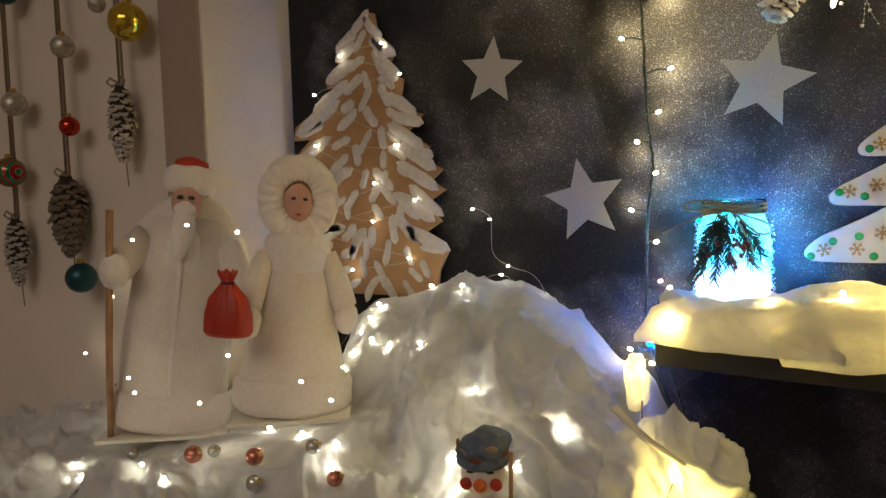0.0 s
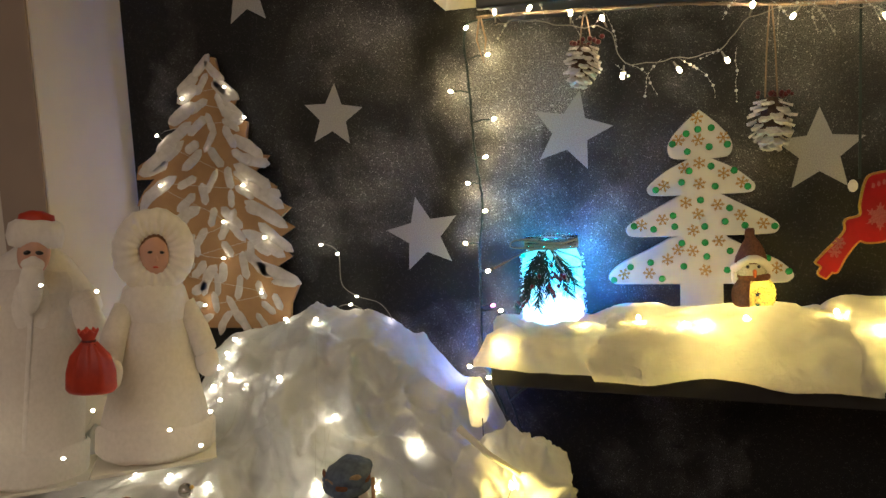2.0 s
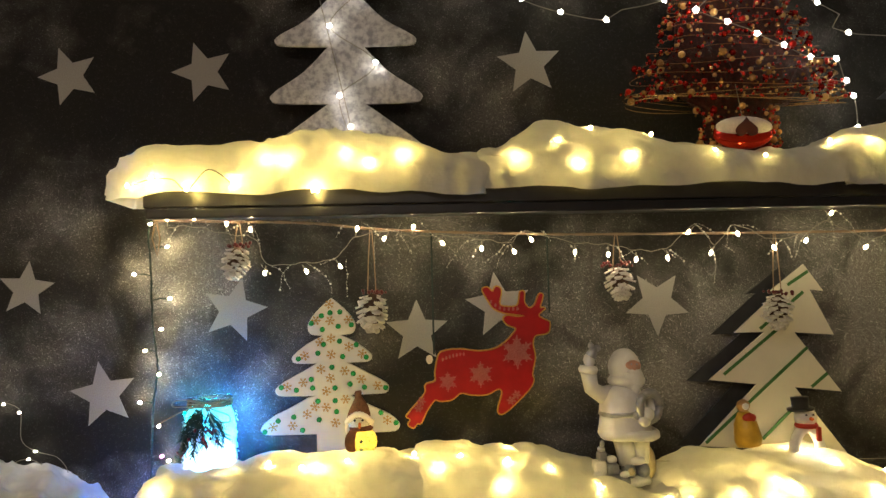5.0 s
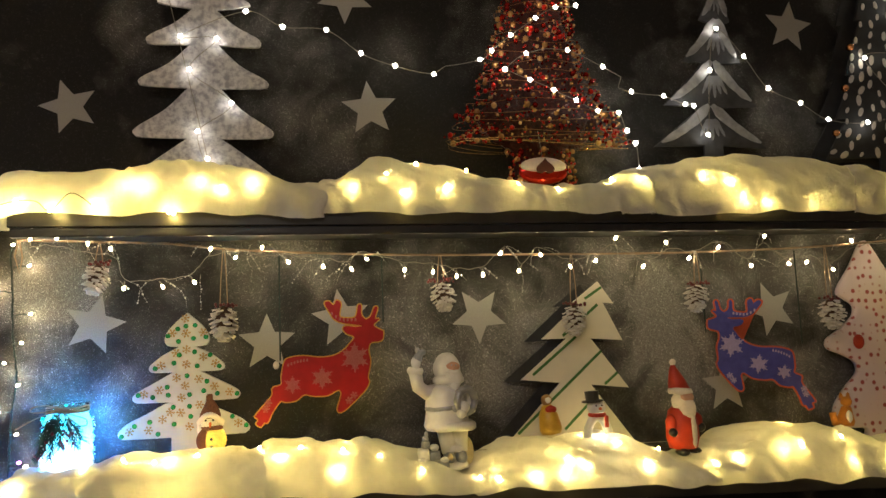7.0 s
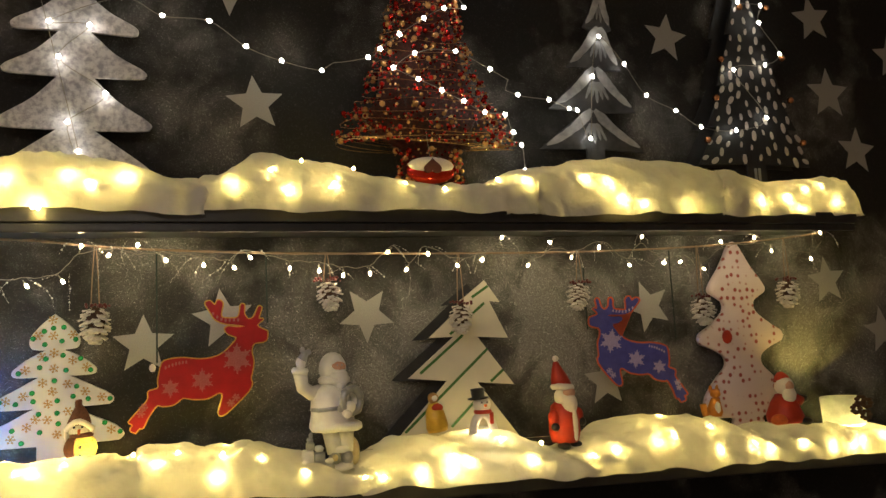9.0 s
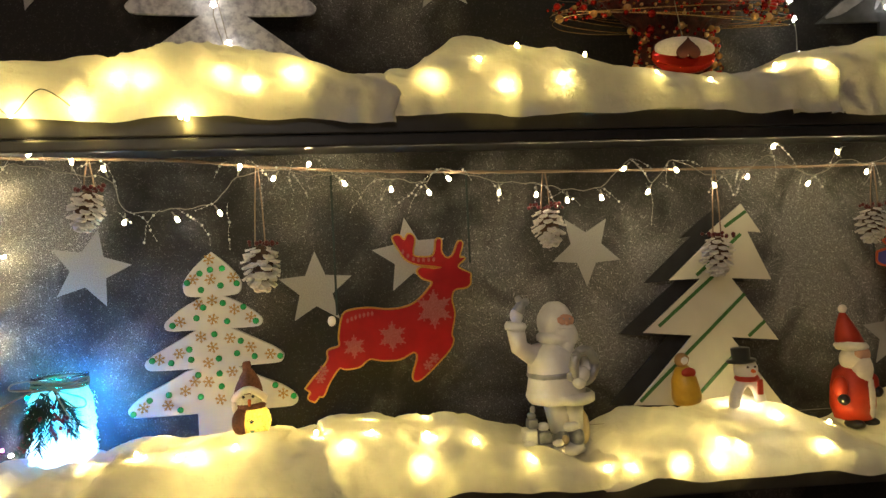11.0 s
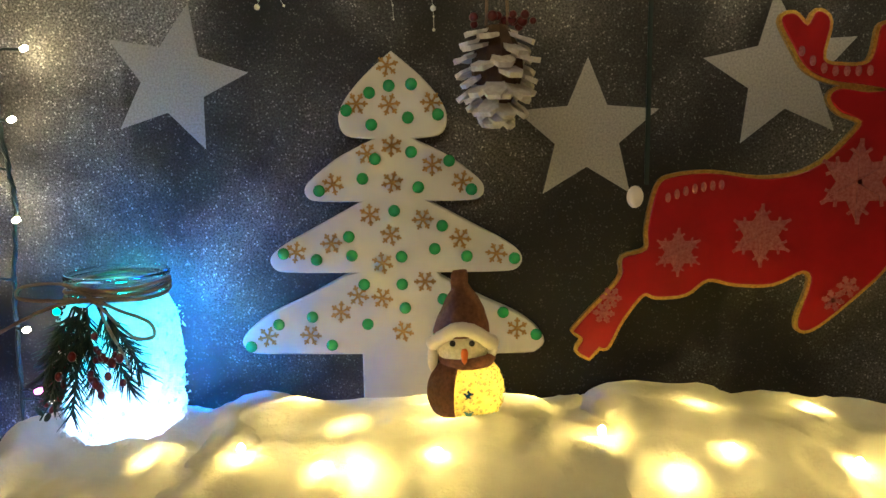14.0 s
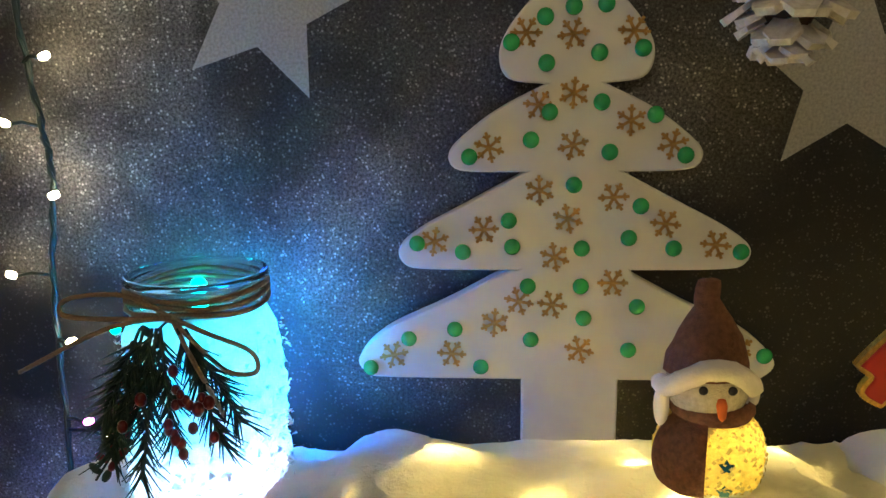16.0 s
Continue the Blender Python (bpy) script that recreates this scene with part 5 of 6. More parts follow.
# ---- trees on the lower shelf ----
cream = thing("card_tree", "cream card tree with diagonal green ribbon stripes", "tree board", (1.92, -0.05, 0))
out = [(x - 1.92, z) for x, z in ((1.970, 0.785), (2.004, 0.736), (1.979, 0.739), (2.019, 0.657), (1.947, 0.663), (2.027, 0.556), (1.942, 0.566), (2.030, 0.448), (1.766, 0.468), (1.873, 0.573), (1.788, 0.583), (1.892, 0.665), (1.837, 0.665), (1.925, 0.739), (1.905, 0.737))]
part("board", slab(out, 0.004, 0.0005), CREAM, cream, smooth=False)
for (x0, z0), (x1, z1) in (((1.776, 0.4735), (1.968, 0.636)), ((1.878, 0.477), (1.953, 0.545)), ((1.972, 0.566), (2.002, 0.589)), ((1.814, 0.592), (1.913, 0.668)), ((1.884, 0.671), (1.966, 0.735)), ((1.938, 0.748), (1.977, 0.772))):
    L, ang = math.hypot(x1 - x0, z1 - z0), math.degrees(math.atan2(z1 - z0, x1 - x0))
    part("ribbon", box(0, L, -0.001, 0, -0.0028, 0.0028), GREENRIB, cream, "dark green ribbon", pose(x0 - 1.92, -0.0005, z0, 0, -ang, 0), False)
# Dark copy of the outline, standing in for the shadow left of the tree.
part("shadow_copy", slab([(x - 0.028, z - 0.004) for x, z in out], 0.003, 0), DARKCARD_SHADOW, cream, "dark copy of the tree, offset as its shadow", (0, 0.035, 0), False)

pink = thing("cloth_tree", "padded white cloth tree with small red print", "tree board", (2.648, -0.045, 0))
half = [(0.010, 0.860), (0.045, 0.805), (0.078, 0.762), (0.083, 0.742), (0.062, 0.728), (0.045, 0.715), (0.050, 0.690), (0.090, 0.660), (0.122, 0.640), (0.122, 0.618), (0.088, 0.604), (0.056, 0.585), (0.054, 0.560), (0.085, 0.530), (0.118, 0.490), (0.122, 0.455), (0.100, 0.440), (0.045, 0.436), (0.040, 0.415)]
bm = slab(curve_through(mirror(half), 4), 0.016, 0.004)
part("panel", bm, PRINTED, pink)
part("bauble", ball(0.014, (0, 0, 0), 1, 0.5, 1.2), REDCLOTH, pink, "red padded ornament", (-0.05, -0.004, 0.632))


# ---- trees on the upper shelf ----
silver = thing("card_tree", "white tiered card tree mottled with grey", "tree board", (1.155, -0.045, 0))
half = [(0, 1.51, 1), (0.022, 1.468), (0.048, 1.440), (0.052, 1.428), (0.022, 1.424, 1), (0.050, 1.400), (0.082, 1.385), (0.088, 1.372), (0.024, 1.362, 1), (0.060, 1.330), (0.106, 1.304), (0.112, 1.290), (0.098, 1.284), (0.028, 1.286, 1), (0.070, 1.245), (0.120, 1.216), (0.126, 1.203), (0.110, 1.197), (0.032, 1.195, 1), (0.075, 1.150), (0.130, 1.112), (0.134, 1.098), (0.116, 1.092), (0.034, 1.090, 1), (0.075, 1.060), (0.130, 1.018), (0.134, 1.0), (0.030, 0.99, 1)]
part("board", slab(curve_through(mirror(half), 4), 0.006, 0.0008), MOTTLED, silver, smooth=False)
rnd = random.Random(8)
BX = 1.840
BEAD_SHAPE = [(1.065, 0.195), (1.085, 0.202), (1.118, 0.182), (1.189, 0.139), (1.259, 0.110), (1.331, 0.088), (1.44, 0.070), (1.56, 0.036), (1.64, 0.004)]
red = thing("beaded_wire_tree", "wire tree wound with red and gold beads", "tree")
core = lathe([(0, 1.64)] + [(lerp_table(BEAD_SHAPE, 1.62 - 0.0265 * k) * 0.74, 1.62 - 0.0265 * k) for k in range(20)] + [(0.10, 1.082), (0.062, 1.062), (0.058, 0.985), (0, 0.98)], 40, 0.24)
for v in core.verts:
    v.co *= 1 + 0.05 * noise.noise(v.co * 60)
part("wire_core", core, plain("dark_red_tinsel", (0.085, 0.009, 0.006), (0.015, 0.002, 0.002), 0.45, 150.0, 1.0, 0.008), red, "dark red tinsel core", (BX, -0.1, 0))
turns = []
for i in range(620):
    t = i / 619
    z = 1.076 + 0.52 * t + 0.004 * math.sin(i * 0.9)
    r = lerp_table(BEAD_SHAPE, z) * (0.98 + 0.05 * math.sin(i * 0.37))
    a = i * 0.24 + 0.5 * math.sin(i * 0.11)
    turns.append((BX + r * math.cos(a), -0.1 + 0.24 * r * math.sin(a), z))
COPPERWIRE = plain("copper_wire", (0.45, 0.22, 0.10), None, 0.3, 100.0, 0.0, 0.001, 0.8)
part("wire", tube(turns, 0.0006, 4), COPPERWIRE, red, "thin copper wire")
GOLDWIRE = plain("gold_wire", (0.70, 0.50, 0.24), None, 0.25, 100.0, 0.0, 0.001, 0.8)
for k in range(4):
    z = 1.066 + 0.005 * k
    part("hoop", tube([(BX + (0.198 + 0.004 * math.sin(k * 2.0)) * math.cos(a), -0.1 + 0.046 * math.sin(a), z + 0.006 * math.sin(a * 2 + k)) for a in [6.28319 * q / 48 for q in range(49)]], 0.0009, 5), GOLDWIRE, red, "bent gold wire hoop")
bead_mats = [shiny("dark_red_bead", (0.30, 0.012, 0.008), 0.25), shiny("red_bead", (0.62, 0.03, 0.02), 0.3), shiny("gold_bead", (0.78, 0.50, 0.20), 0.3), plain("amber_bead", (0.46, 0.25, 0.09), None, 0.2, 100.0, 0.0, 0.001, 0.3)]
bead_me = [mesh_of(ball(0.0056, u=12, v=8), "bead", m) for m in bead_mats]


def bead_place(low, out_from):
    """A place in the outer layer of the tree, or in the foot below it."""
    if rnd.random() < low:
        z, r = rnd.uniform(0.985, 1.06), rnd.uniform(0.056, 0.076)
    else:
        z = 1.068 + 0.54 * rnd.random() ** 1.35
        r = lerp_table(BEAD_SHAPE, z) * rnd.uniform(out_from, 1.02)
    a = rnd.uniform(math.pi * 0.95, math.pi * 2.05)
    return (BX + r * math.cos(a), -0.1 + 0.24 * r * math.sin(a) - 0.004, z)


for i in range(290):
    share("bead", bead_me[rnd.choice((0, 0, 1, 2, 2, 3, 3))], red, Matrix.Translation(bead_place(0.12, 0.80)) @ Matrix.Scale(rnd.uniform(0.6, 1.2), 4))
pieces = [mesh_of(ball(1.0, u=6, v=4), "small_bead", m) for m in bead_mats]
verts, faces, slots = [], [], []
for i in range(1700):
    k = rnd.choice((0, 0, 1, 1, 2, 3))
    c, r = Vector(bead_place(0.12, 0.74)), rnd.uniform(0.0016, 0.0034)
    base = len(verts)
    verts += [c + v.co * r for v in pieces[k].vertices]
    for f in pieces[k].polygons:
        faces.append([base + q for q in f.vertices])
        slots.append(k)
fill_me = bpy.data.meshes.new("bead_filling")
fill_me.from_pydata(verts, [], faces)
for m in bead_mats:
    fill_me.materials.append(m)
for f, k in zip(fill_me.polygons, slots):
    f.material_index, f.use_smooth = k, True
fill = new("bead_filling", fill_me)
fill.parent = red
tagged(fill, "small red and gold beads", kind="stuff")
mask = thing("glass_ornament", "red and white flattened glass ornament with dark heart", "ornament", (1.826, -0.150, 1.003))
part("body", ball(0.052, (0, 0, 0), 1, 0.22, 0.52, 28, 16), shiny("red_glass", (0.50, 0.03, 0.02), 0.1), mask, "shiny red body")
part("frost", ball(0.050, (0, -0.0045, 0.010), 0.97, 0.20, 0.36, 28, 14), plain("white_glitter", (0.72, 0.66, 0.68), (0.55, 0.5, 0.52), 0.6, 300.0), mask, "white frosted top")
hp = [(0.0165 * math.sin(a) ** 3 * 1.15, 0.0011 * (13 * math.cos(a) - 5 * math.cos(2 * a) - 2 * math.cos(3 * a) - math.cos(4 * a))) for a in [6.28319 * i / 28 for i in range(28)]]
part("heart", slab([(x, -z) for x, z in hp], 0.003, 0), plain("dark_heart", (0.06, 0.012, 0.012)), mask, "dark heart", (0, -0.0165, 0.006), False)
part("thread", tube([(0, 0, 0.026), (0, 0.02, 0.09)], 0.0007, 4), CLEARWIRE, mask)

grey = thing("painted_tree", "grey-blue painted board tree with pale brush strokes", "tree board", (2.277, -0.045, 0))
SLATE = plain("slate_paint", (0.085, 0.09, 0.10), (0.035, 0.038, 0.045), 0.8, 30.0)
out = [(2.317, 1.492), (2.343, 1.390), (2.328, 1.383), (2.362, 1.289), (2.306, 1.285), (2.394, 1.185), (2.296, 1.180), (2.412, 1.085), (2.300, 1.090), (2.298, 1.0), (2.250, 1.0), (2.252, 1.090), (2.130, 1.087), (2.252, 1.181), (2.161, 1.184), (2.268, 1.290), (2.212, 1.288), (2.290, 1.383), (2.264, 1.392)]
part("board", slab([(x - 2.277, z) for x, z in out], 0.006, 0.0008), SLATE, grey, smooth=False)


def stroke(p0, p1, p2, w0, w1, seed):
    """A flat, bent brush stroke with ragged sides, from p0 over p1 to p2."""
    a, b, c = Vector(p0), Vector(p1), Vector(p2)
    left, right = [], []
    for k in range(13):
        t = k / 12
        q = a * (1 - t) ** 2 + b * 2 * t * (1 - t) + c * t * t
        d = ((b - a) * (1 - t) + (c - b) * t).normalized()
        w = (w0 + (w1 - w0) * t) * min(1.0, 0.35 + 4 * t, 0.3 + 5 * (1 - t)) * (1 + 0.25 * noise.noise(Vector((seed, t * 7, 0))))
        left.append((q.x - d.y * w, q.y + d.x * w))
        right.append((q.x + d.y * w * (1 + 0.2 * noise.noise(Vector((seed, t * 9, 4)))), q.y - d.x * w))
    return slab(left + right[::-1], 0.0016, 0.0004)


for k, (ax, az, lx, lz, rx, rz, w) in enumerate(((0.038, 1.478, -0.004, 1.402, 0.058, 1.402, 0.010), (0.030, 1.395, -0.054, 1.300, 0.074, 1.302, 0.013), (0.012, 1.292, -0.100, 1.196, 0.104, 1.198, 0.014), (-0.002, 1.186, -0.130, 1.096, 0.120, 1.098, 0.014))):
    for ex, ez, side in ((lx, lz, -1), (rx, rz, 1)):
        part("brush_stroke", stroke((ax + side * 0.004, az), (ax + (ex - ax) * 0.42, az - (az - ez) * 0.62), (ex, ez), w, w * 0.5, k + side), PALEWASH, grey, "pale brush stroke", (0, -0.0022, 0), False)
    for q in range(-2, 3):
        reach = (az - ez) * (0.72 if q == 0 else 0.62)
        part("brush_stroke", stroke((ax + q * 0.004, az - (az - ez) * 0.38), (ax + q * 0.009, az - reach * 0.9), (ax + q * w * 1.1, az - reach - (az - ez) * 0.22), w * 0.42, w * 0.22, k * 5 + q + 0.5), GREYBLUE, grey, "grey brush stroke", (0, -0.0010 - 0.0002 * (q + 2), 0), False)

dots = thing("painted_tree", "dark board tree dabbed with white paint spots", "tree board", (2.742, -0.045, 0))
half = [(0.006, 1.565), (0.06, 1.41), (0.045, 1.41), (0.10, 1.27), (0.08, 1.27), (0.14, 1.16), (0.11, 1.16), (0.175, 1.062), (0.030, 1.066), (0.030, 1.0)]
part("board", slab(half + [(-x, z) for x, z in reversed(half)], 0.006, 0.0008), DARKCARD_SHADOW, dots, smooth=False)
# The shadow left of this tree is a dark copy of its board too.
part("shadow_copy", slab([(x - 0.03, z - 0.003) for x, z in half + [(-x, z) for x, z in reversed(half)]], 0.003, 0), DARKCARD_SHADOW, dots, "dark copy of the board, offset as its shadow", (0, 0.03, 0), False)
dab = mesh_of(ball(0.0098, (0, 0, 0), 0.70, 0.12, 1.3, 12, 8), "paint_spot", CHALK)
placed = []
for _ in range(2600):
    z = rnd.uniform(1.07, 1.53)
    w = 0.165 * (1.56 - z) / 0.49
    x = rnd.uniform(-w, w)
    if all((x - a) ** 2 + (z - b) ** 2 > 0.027 ** 2 for a, b in placed):
        placed.append((x, z))
        share("paint_spot", dab, dots, Matrix.Translation((x, -0.0006, z)) @ Matrix.Rotation(-5.0 * x + rnd.uniform(-0.4, 0.4), 4, "Y") @ Matrix.Scale(rnd.uniform(0.6, 1.15), 4))
tip_ball = mesh_of(ball(0.0085, u=14, v=10), "bauble", shiny("copper_bauble", (0.60, 0.27, 0.12), 0.25))
for x, z in ((2.653, 1.336), (2.628, 1.233), (2.591, 1.122), (2.891, 1.125), (2.864, 1.239), (2.849, 1.352), (2.813, 1.488), (2.728, 1.483)):
    share("bauble", tip_ball, dots, Matrix.Translation((x - 2.742, -0.009, z)), "small copper bauble")
for x in (-0.006, 0.006):
    part("trunk_stroke", box(x - 0.004, x + 0.004, -0.001, 0, 1.0, 1.055, 0.001), GREYBLUE, dots, "pale brush stroke", smooth=False)

# ---- star lights over the upper trees ----
STRING_A = [(1.085, 1.39, 0), (1.163, 1.045, 1), (1.144, 1.101, 0), (1.209, 1.160, 0), (1.128, 1.227, 0), (1.181, 1.294, 0), (1.111, 1.296, 0), (1.238, 1.355, 0), (1.312, 1.325, 0), (1.401, 1.322, 0), (1.472, 1.274, 0), (1.543, 1.249, 0), (1.626, 1.234, 0), (1.711, 1.244, 0), (1.735, 1.262, 0), (1.775, 1.293, 0), (1.826, 1.327, 0), (1.873, 1.355, 0), (1.923, 1.367, 0), (1.902, 1.390, 0), (1.852, 1.411, 0), (1.83, 1.44, 0)]
STRING_B = [(1.76, 1.221, 0), (1.804, 1.252, 0), (1.896, 1.264, 0), (1.982, 1.239, 0), (2.073, 1.207, 0), (2.152, 1.199, 0), (2.203, 1.181, 0), (2.224, 1.178, 0), (2.254, 1.111, 0), (2.271, 1.263, 0), (2.296, 1.364, 0), (2.361, 1.300, 0), (2.417, 1.225, 0), (2.498, 1.191, 0), (2.568, 1.153, 0), (2.674, 1.148, 0), (2.773, 1.186, 0), (2.684, 1.308, 0), (2.785, 1.327, 0), (2.836, 1.362, 0), (2.779, 1.442, 0), (2.790, 1.490, 0), (2.717, 1.492, 0), (2.75, 1.53, 0)]
STRING_C = [(1.76, 1.221, 0), (1.809, 1.196, 0), (1.858, 1.174, 0), (1.910, 1.158, 0), (1.962, 1.140, 0), (2.015, 1.141, 0), (2.034, 1.103, 0), (2.075, 1.089, 0), (2.08, 1.03, 0)]
star_me = mesh_of(slab(star_outline(0.0054, 0.46), 0.004, 0.0006), "star_bulb", LEDSTAR, False)


def tree_front(x):
    """How far the string has to stand off the wall at x."""
    return -0.06 if abs(x - BX) > 0.2 else -0.1 - 0.24 * (0.20 - abs(x - BX)) - 0.008


for pts in (STRING_A, STRING_B, STRING_C):
    s = thing("star_lights", "clear wire string of small white star lights", "string lights", group="star lights over the trees")
    path = curve_through([p[:2] for p in pts], 6, False)
    part("wire", tube([(x, tree_front(x), z) for x, z in path], 0.0008, 5), CLEARWIRE, s)
    for x, z, _ in pts:
        share("star_bulb", star_me, s, Matrix.Translation((x, tree_front(x) - 0.004, z)) @ Matrix.Rotation(rnd.random(), 4, "Y"))

# ---- cardboard tree ----
brown = thing("cardboard_tree", "brown cardboard tree with thick white paint strokes", "tree board", (0, -0.024, 0))
L1 = [(0.376, 0.880), (0.362, 0.862), (0.345, 0.838), (0.316, 0.810), (0.330, 0.803), (0.297, 0.782), (0.300, 0.770), (0.326, 0.768), (0.276, 0.740), (0.262, 0.728), (0.233, 0.712), (0.228, 0.690), (0.262, 0.690), (0.24, 0.672), (0.224, 0.648), (0.25, 0.640), (0.265, 0.60), (0.262, 0.54), (0.270, 0.44)]
R1 = [(0.490, 0.44), (0.494, 0.480), (0.511, 0.512), (0.468, 0.537), (0.500, 0.556), (0.472, 0.582), (0.508, 0.603), (0.484, 0.617), (0.504, 0.634), (0.470, 0.652), (0.483, 0.668), (0.445, 0.692), (0.474, 0.718), (0.436, 0.724), (0.434, 0.738), (0.441, 0.772), (0.412, 0.786), (0.423, 0.808), (0.398, 0.842), (0.392, 0.876)]
part("board", slab(L1 + R1, 0.006, 0.0008), CARD, brown, smooth=False)


def dab_of(l, w, seed):
    """A rounded, slightly bent dab of thick paint."""
    side = []
    for k in range(9):
        u = -1 + k / 4
        e = (1 - abs(u) ** 5) ** 0.5
        side.append((w * 0.5 * max(e, 0.12) * (1 + 0.22 * noise.noise(Vector((seed, u * 2, 0)))), u * l / 2))
    bend = 0.16 * l * noise.noise(Vector((seed * 1.7, 4.0, 2.0)))
    out = side + [(-x * (1 + 0.2 * noise.noise(Vector((seed, z * 60, 5)))), z) for x, z in reversed(side)]
    return slab([(x + bend * (1 - (2 * z / l) ** 2), z) for x, z in out], 0.0026, 0.0008)


rnd = random.Random(17)
strokes = []
for tx, tz in ((0.316, 0.810), (0.300, 0.777), (0.236, 0.702), (0.230, 0.648), (0.268, 0.735), (0.466, 0.716), (0.436, 0.772), (0.418, 0.808), (0.476, 0.668), (0.496, 0.634), (0.500, 0.603), (0.492, 0.556), (0.502, 0.512), (0.276, 0.60), (0.276, 0.52)):
    L = min(0.085 if tz > 0.53 else 0.055, 0.75 * abs(tx - 0.378))
    dx, dz = (0.378 - tx), 0.62 * abs(0.378 - tx)
    n = math.hypot(dx, dz)
    strokes.append((tx + dx / n * (L / 2 + 0.003), tz + dz / n * L / 2, math.degrees(math.atan2(dx, dz)), L, 0.019))
for row in range(15):
    z = 0.862 - 0.0295 * row
    w = 0.022 + 0.0078 * row
    n = 2 + int(row * 0.36)
    for k in range(n):
        u = -1 + 2 * (k + 0.5) / n + rnd.uniform(-0.12, 0.12)
        strokes.append((0.378 + u * w, z + rnd.uniform(-0.007, 0.007), -58 * u + rnd.choice((-1, 1)) * rnd.uniform(5, 38), rnd.uniform(0.028, 0.050), rnd.uniform(0.011, 0.0155)))
for x, z, a, l, w in strokes:
    part("paint_stroke", dab_of(l, w, x * 91 + z * 57), CHALK, brown, "", Matrix.Translation((x, -0.0008 - 0.0002 * (int(abs(x * 9999)) % 6), z)) @ Matrix.Rotation(radians(a), 4, "Y"))
for x, z, a, l in ((0.340, 0.838, 52, 0.05), (0.408, 0.826, -50, 0.055), (0.322, 0.792, 60, 0.055), (0.418, 0.79, -45, 0.04), (0.285, 0.727, 60, 0.09), (0.262, 0.708, 75, 0.06), (0.445, 0.712, -75, 0.06), (0.262, 0.660, 55, 0.08), (0.47, 0.66, -70, 0.04), (0.475, 0.588, -50, 0.075), (0.40, 0.622, -45, 0.05), (0.475, 0.53, -65, 0.085), (0.44, 0.545, -45, 0.06), (0.35, 0.52, 30, 0.06)):
    part("paint_stroke", dab_of(l, 0.018, x * 91 + z * 57), CHALK, brown, "", Matrix.Translation((x, -0.001, z)) @ Matrix.Rotation(radians(a), 4, "Y"))

# ---- fairy lights on the left ----
tiny = mesh_of(ball(0.0021, (0, 0, 0), 1.3, 1, 0.9, 10, 7), "bulb", LEDCOOL)
hill_bulb = mesh_of(ball(0.0023, (0, 0, 0), 1.3, 1, 0.9, 10, 7), "bulb", glow("cool_led_on_gauze", (1.0, 0.92, 0.72), 95.0))
bulb_under = mesh_of(ball(0.0028, (0, 0, 0), 1.2, 1, 1, 8, 6), "bulb", glow("sunk_led_and_fill", (1.0, 0.90, 0.66), 190.0))
tl = thing("fairy_lights", "thin wire fairy lights wound over the cardboard tree", "string lights")
TL = [(0.410, 0.828), (0.333, 0.816), (0.441, 0.779), (0.281, 0.760), (0.429, 0.673), (0.279, 0.679), (0.389, 0.616), (0.306, 0.582), (0.384, 0.557), (0.460, 0.589), (0.283, 0.541), (0.447, 0.500), (0.343, 0.480)]
part("wire", tube([(x, -0.030 - 0.002 * math.sin(i), z) for i, (x, z) in enumerate(curve_through(TL, 6, False))], 0.0003, 4), FINEWIRE, tl)
for x, z in TL:
    share("bulb", tiny, tl, Matrix.Translation((x, -0.033, z)))
wl = thing("fairy_lights", "loose loop of fine wire lights on the wall", "string lights")
WL = [(0.55, 0.575), (0.575, 0.560), (0.578, 0.51), (0.603, 0.490), (0.64, 0.478), (0.658, 0.452), (0.645, 0.443), (0.620, 0.462), (0.592, 0.476), (0.565, 0.47), (0.53, 0.44)]
part("wire", tube([(x, -0.012, z) for x, z in curve_through(WL, 6, False)], 0.0006, 4), CLEARWIRE, wl)
for x, z in ((0.548, 0.573), (0.575, 0.558), (0.603, 0.490), (0.592, 0.477), (0.655, 0.446)):
    share("bulb", tiny, wl, Matrix.Translation((x, -0.015, z)))
hl = thing("fairy_lights", "fine wire lights over the gauze snow hill, with added fill bulbs underneath", "string lights")
HILL = [(0.411, -0.113), (0.424, -0.11), (0.458, -0.161), (0.414, -0.138), (0.387, -0.132), (0.43, -0.095), (0.426, -0.181), (0.546, -0.181), (0.476, -0.15), (0.458, -0.32), (0.533, -0.352), (0.539, -0.373), (0.606, -0.336), (0.371, -0.455), (0.308, -0.43), (0.185, -0.42), (0.143, -0.40), (0.094, -0.295), (0.394, -0.305), (0.631, -0.193), (0.648, -0.30), (0.57, -0.10), (0.50, -0.06), (0.36, -0.12), (0.376, -0.37), (0.73, -0.37), (0.76, -0.26), (0.80, -0.33), (0.70, -0.24), (0.66, -0.30), (0.62, -0.20), (0.74, -0.18), (0.69, -0.40)]
hp = [(x, y, mound_height(x, y) + 0.004) for x, y in HILL]
part("wire", tube([p for a, b in zip(hp, hp[1:]) for p in [((a[0] * (4 - k) + b[0] * k) / 4, (a[1] * (4 - k) + b[1] * k) / 4, mound_height((a[0] * (4 - k) + b[0] * k) / 4, (a[1] * (4 - k) + b[1] * k) / 4) - 0.003) for k in range(4)]], 0.00018, 4), FINEWIRE, hl)
for k, p in enumerate(hp):
    # Last eight bulbs are unseen, added under the gauze to brighten its right side.
    sunk = k % 4 == 0 or k > 24
    share("bulb", bulb_under if sunk else hill_bulb, hl, Matrix.Translation((p[0], p[1], p[2] - (0.055 if k > 24 else 0.014 if sunk else 0.001))))
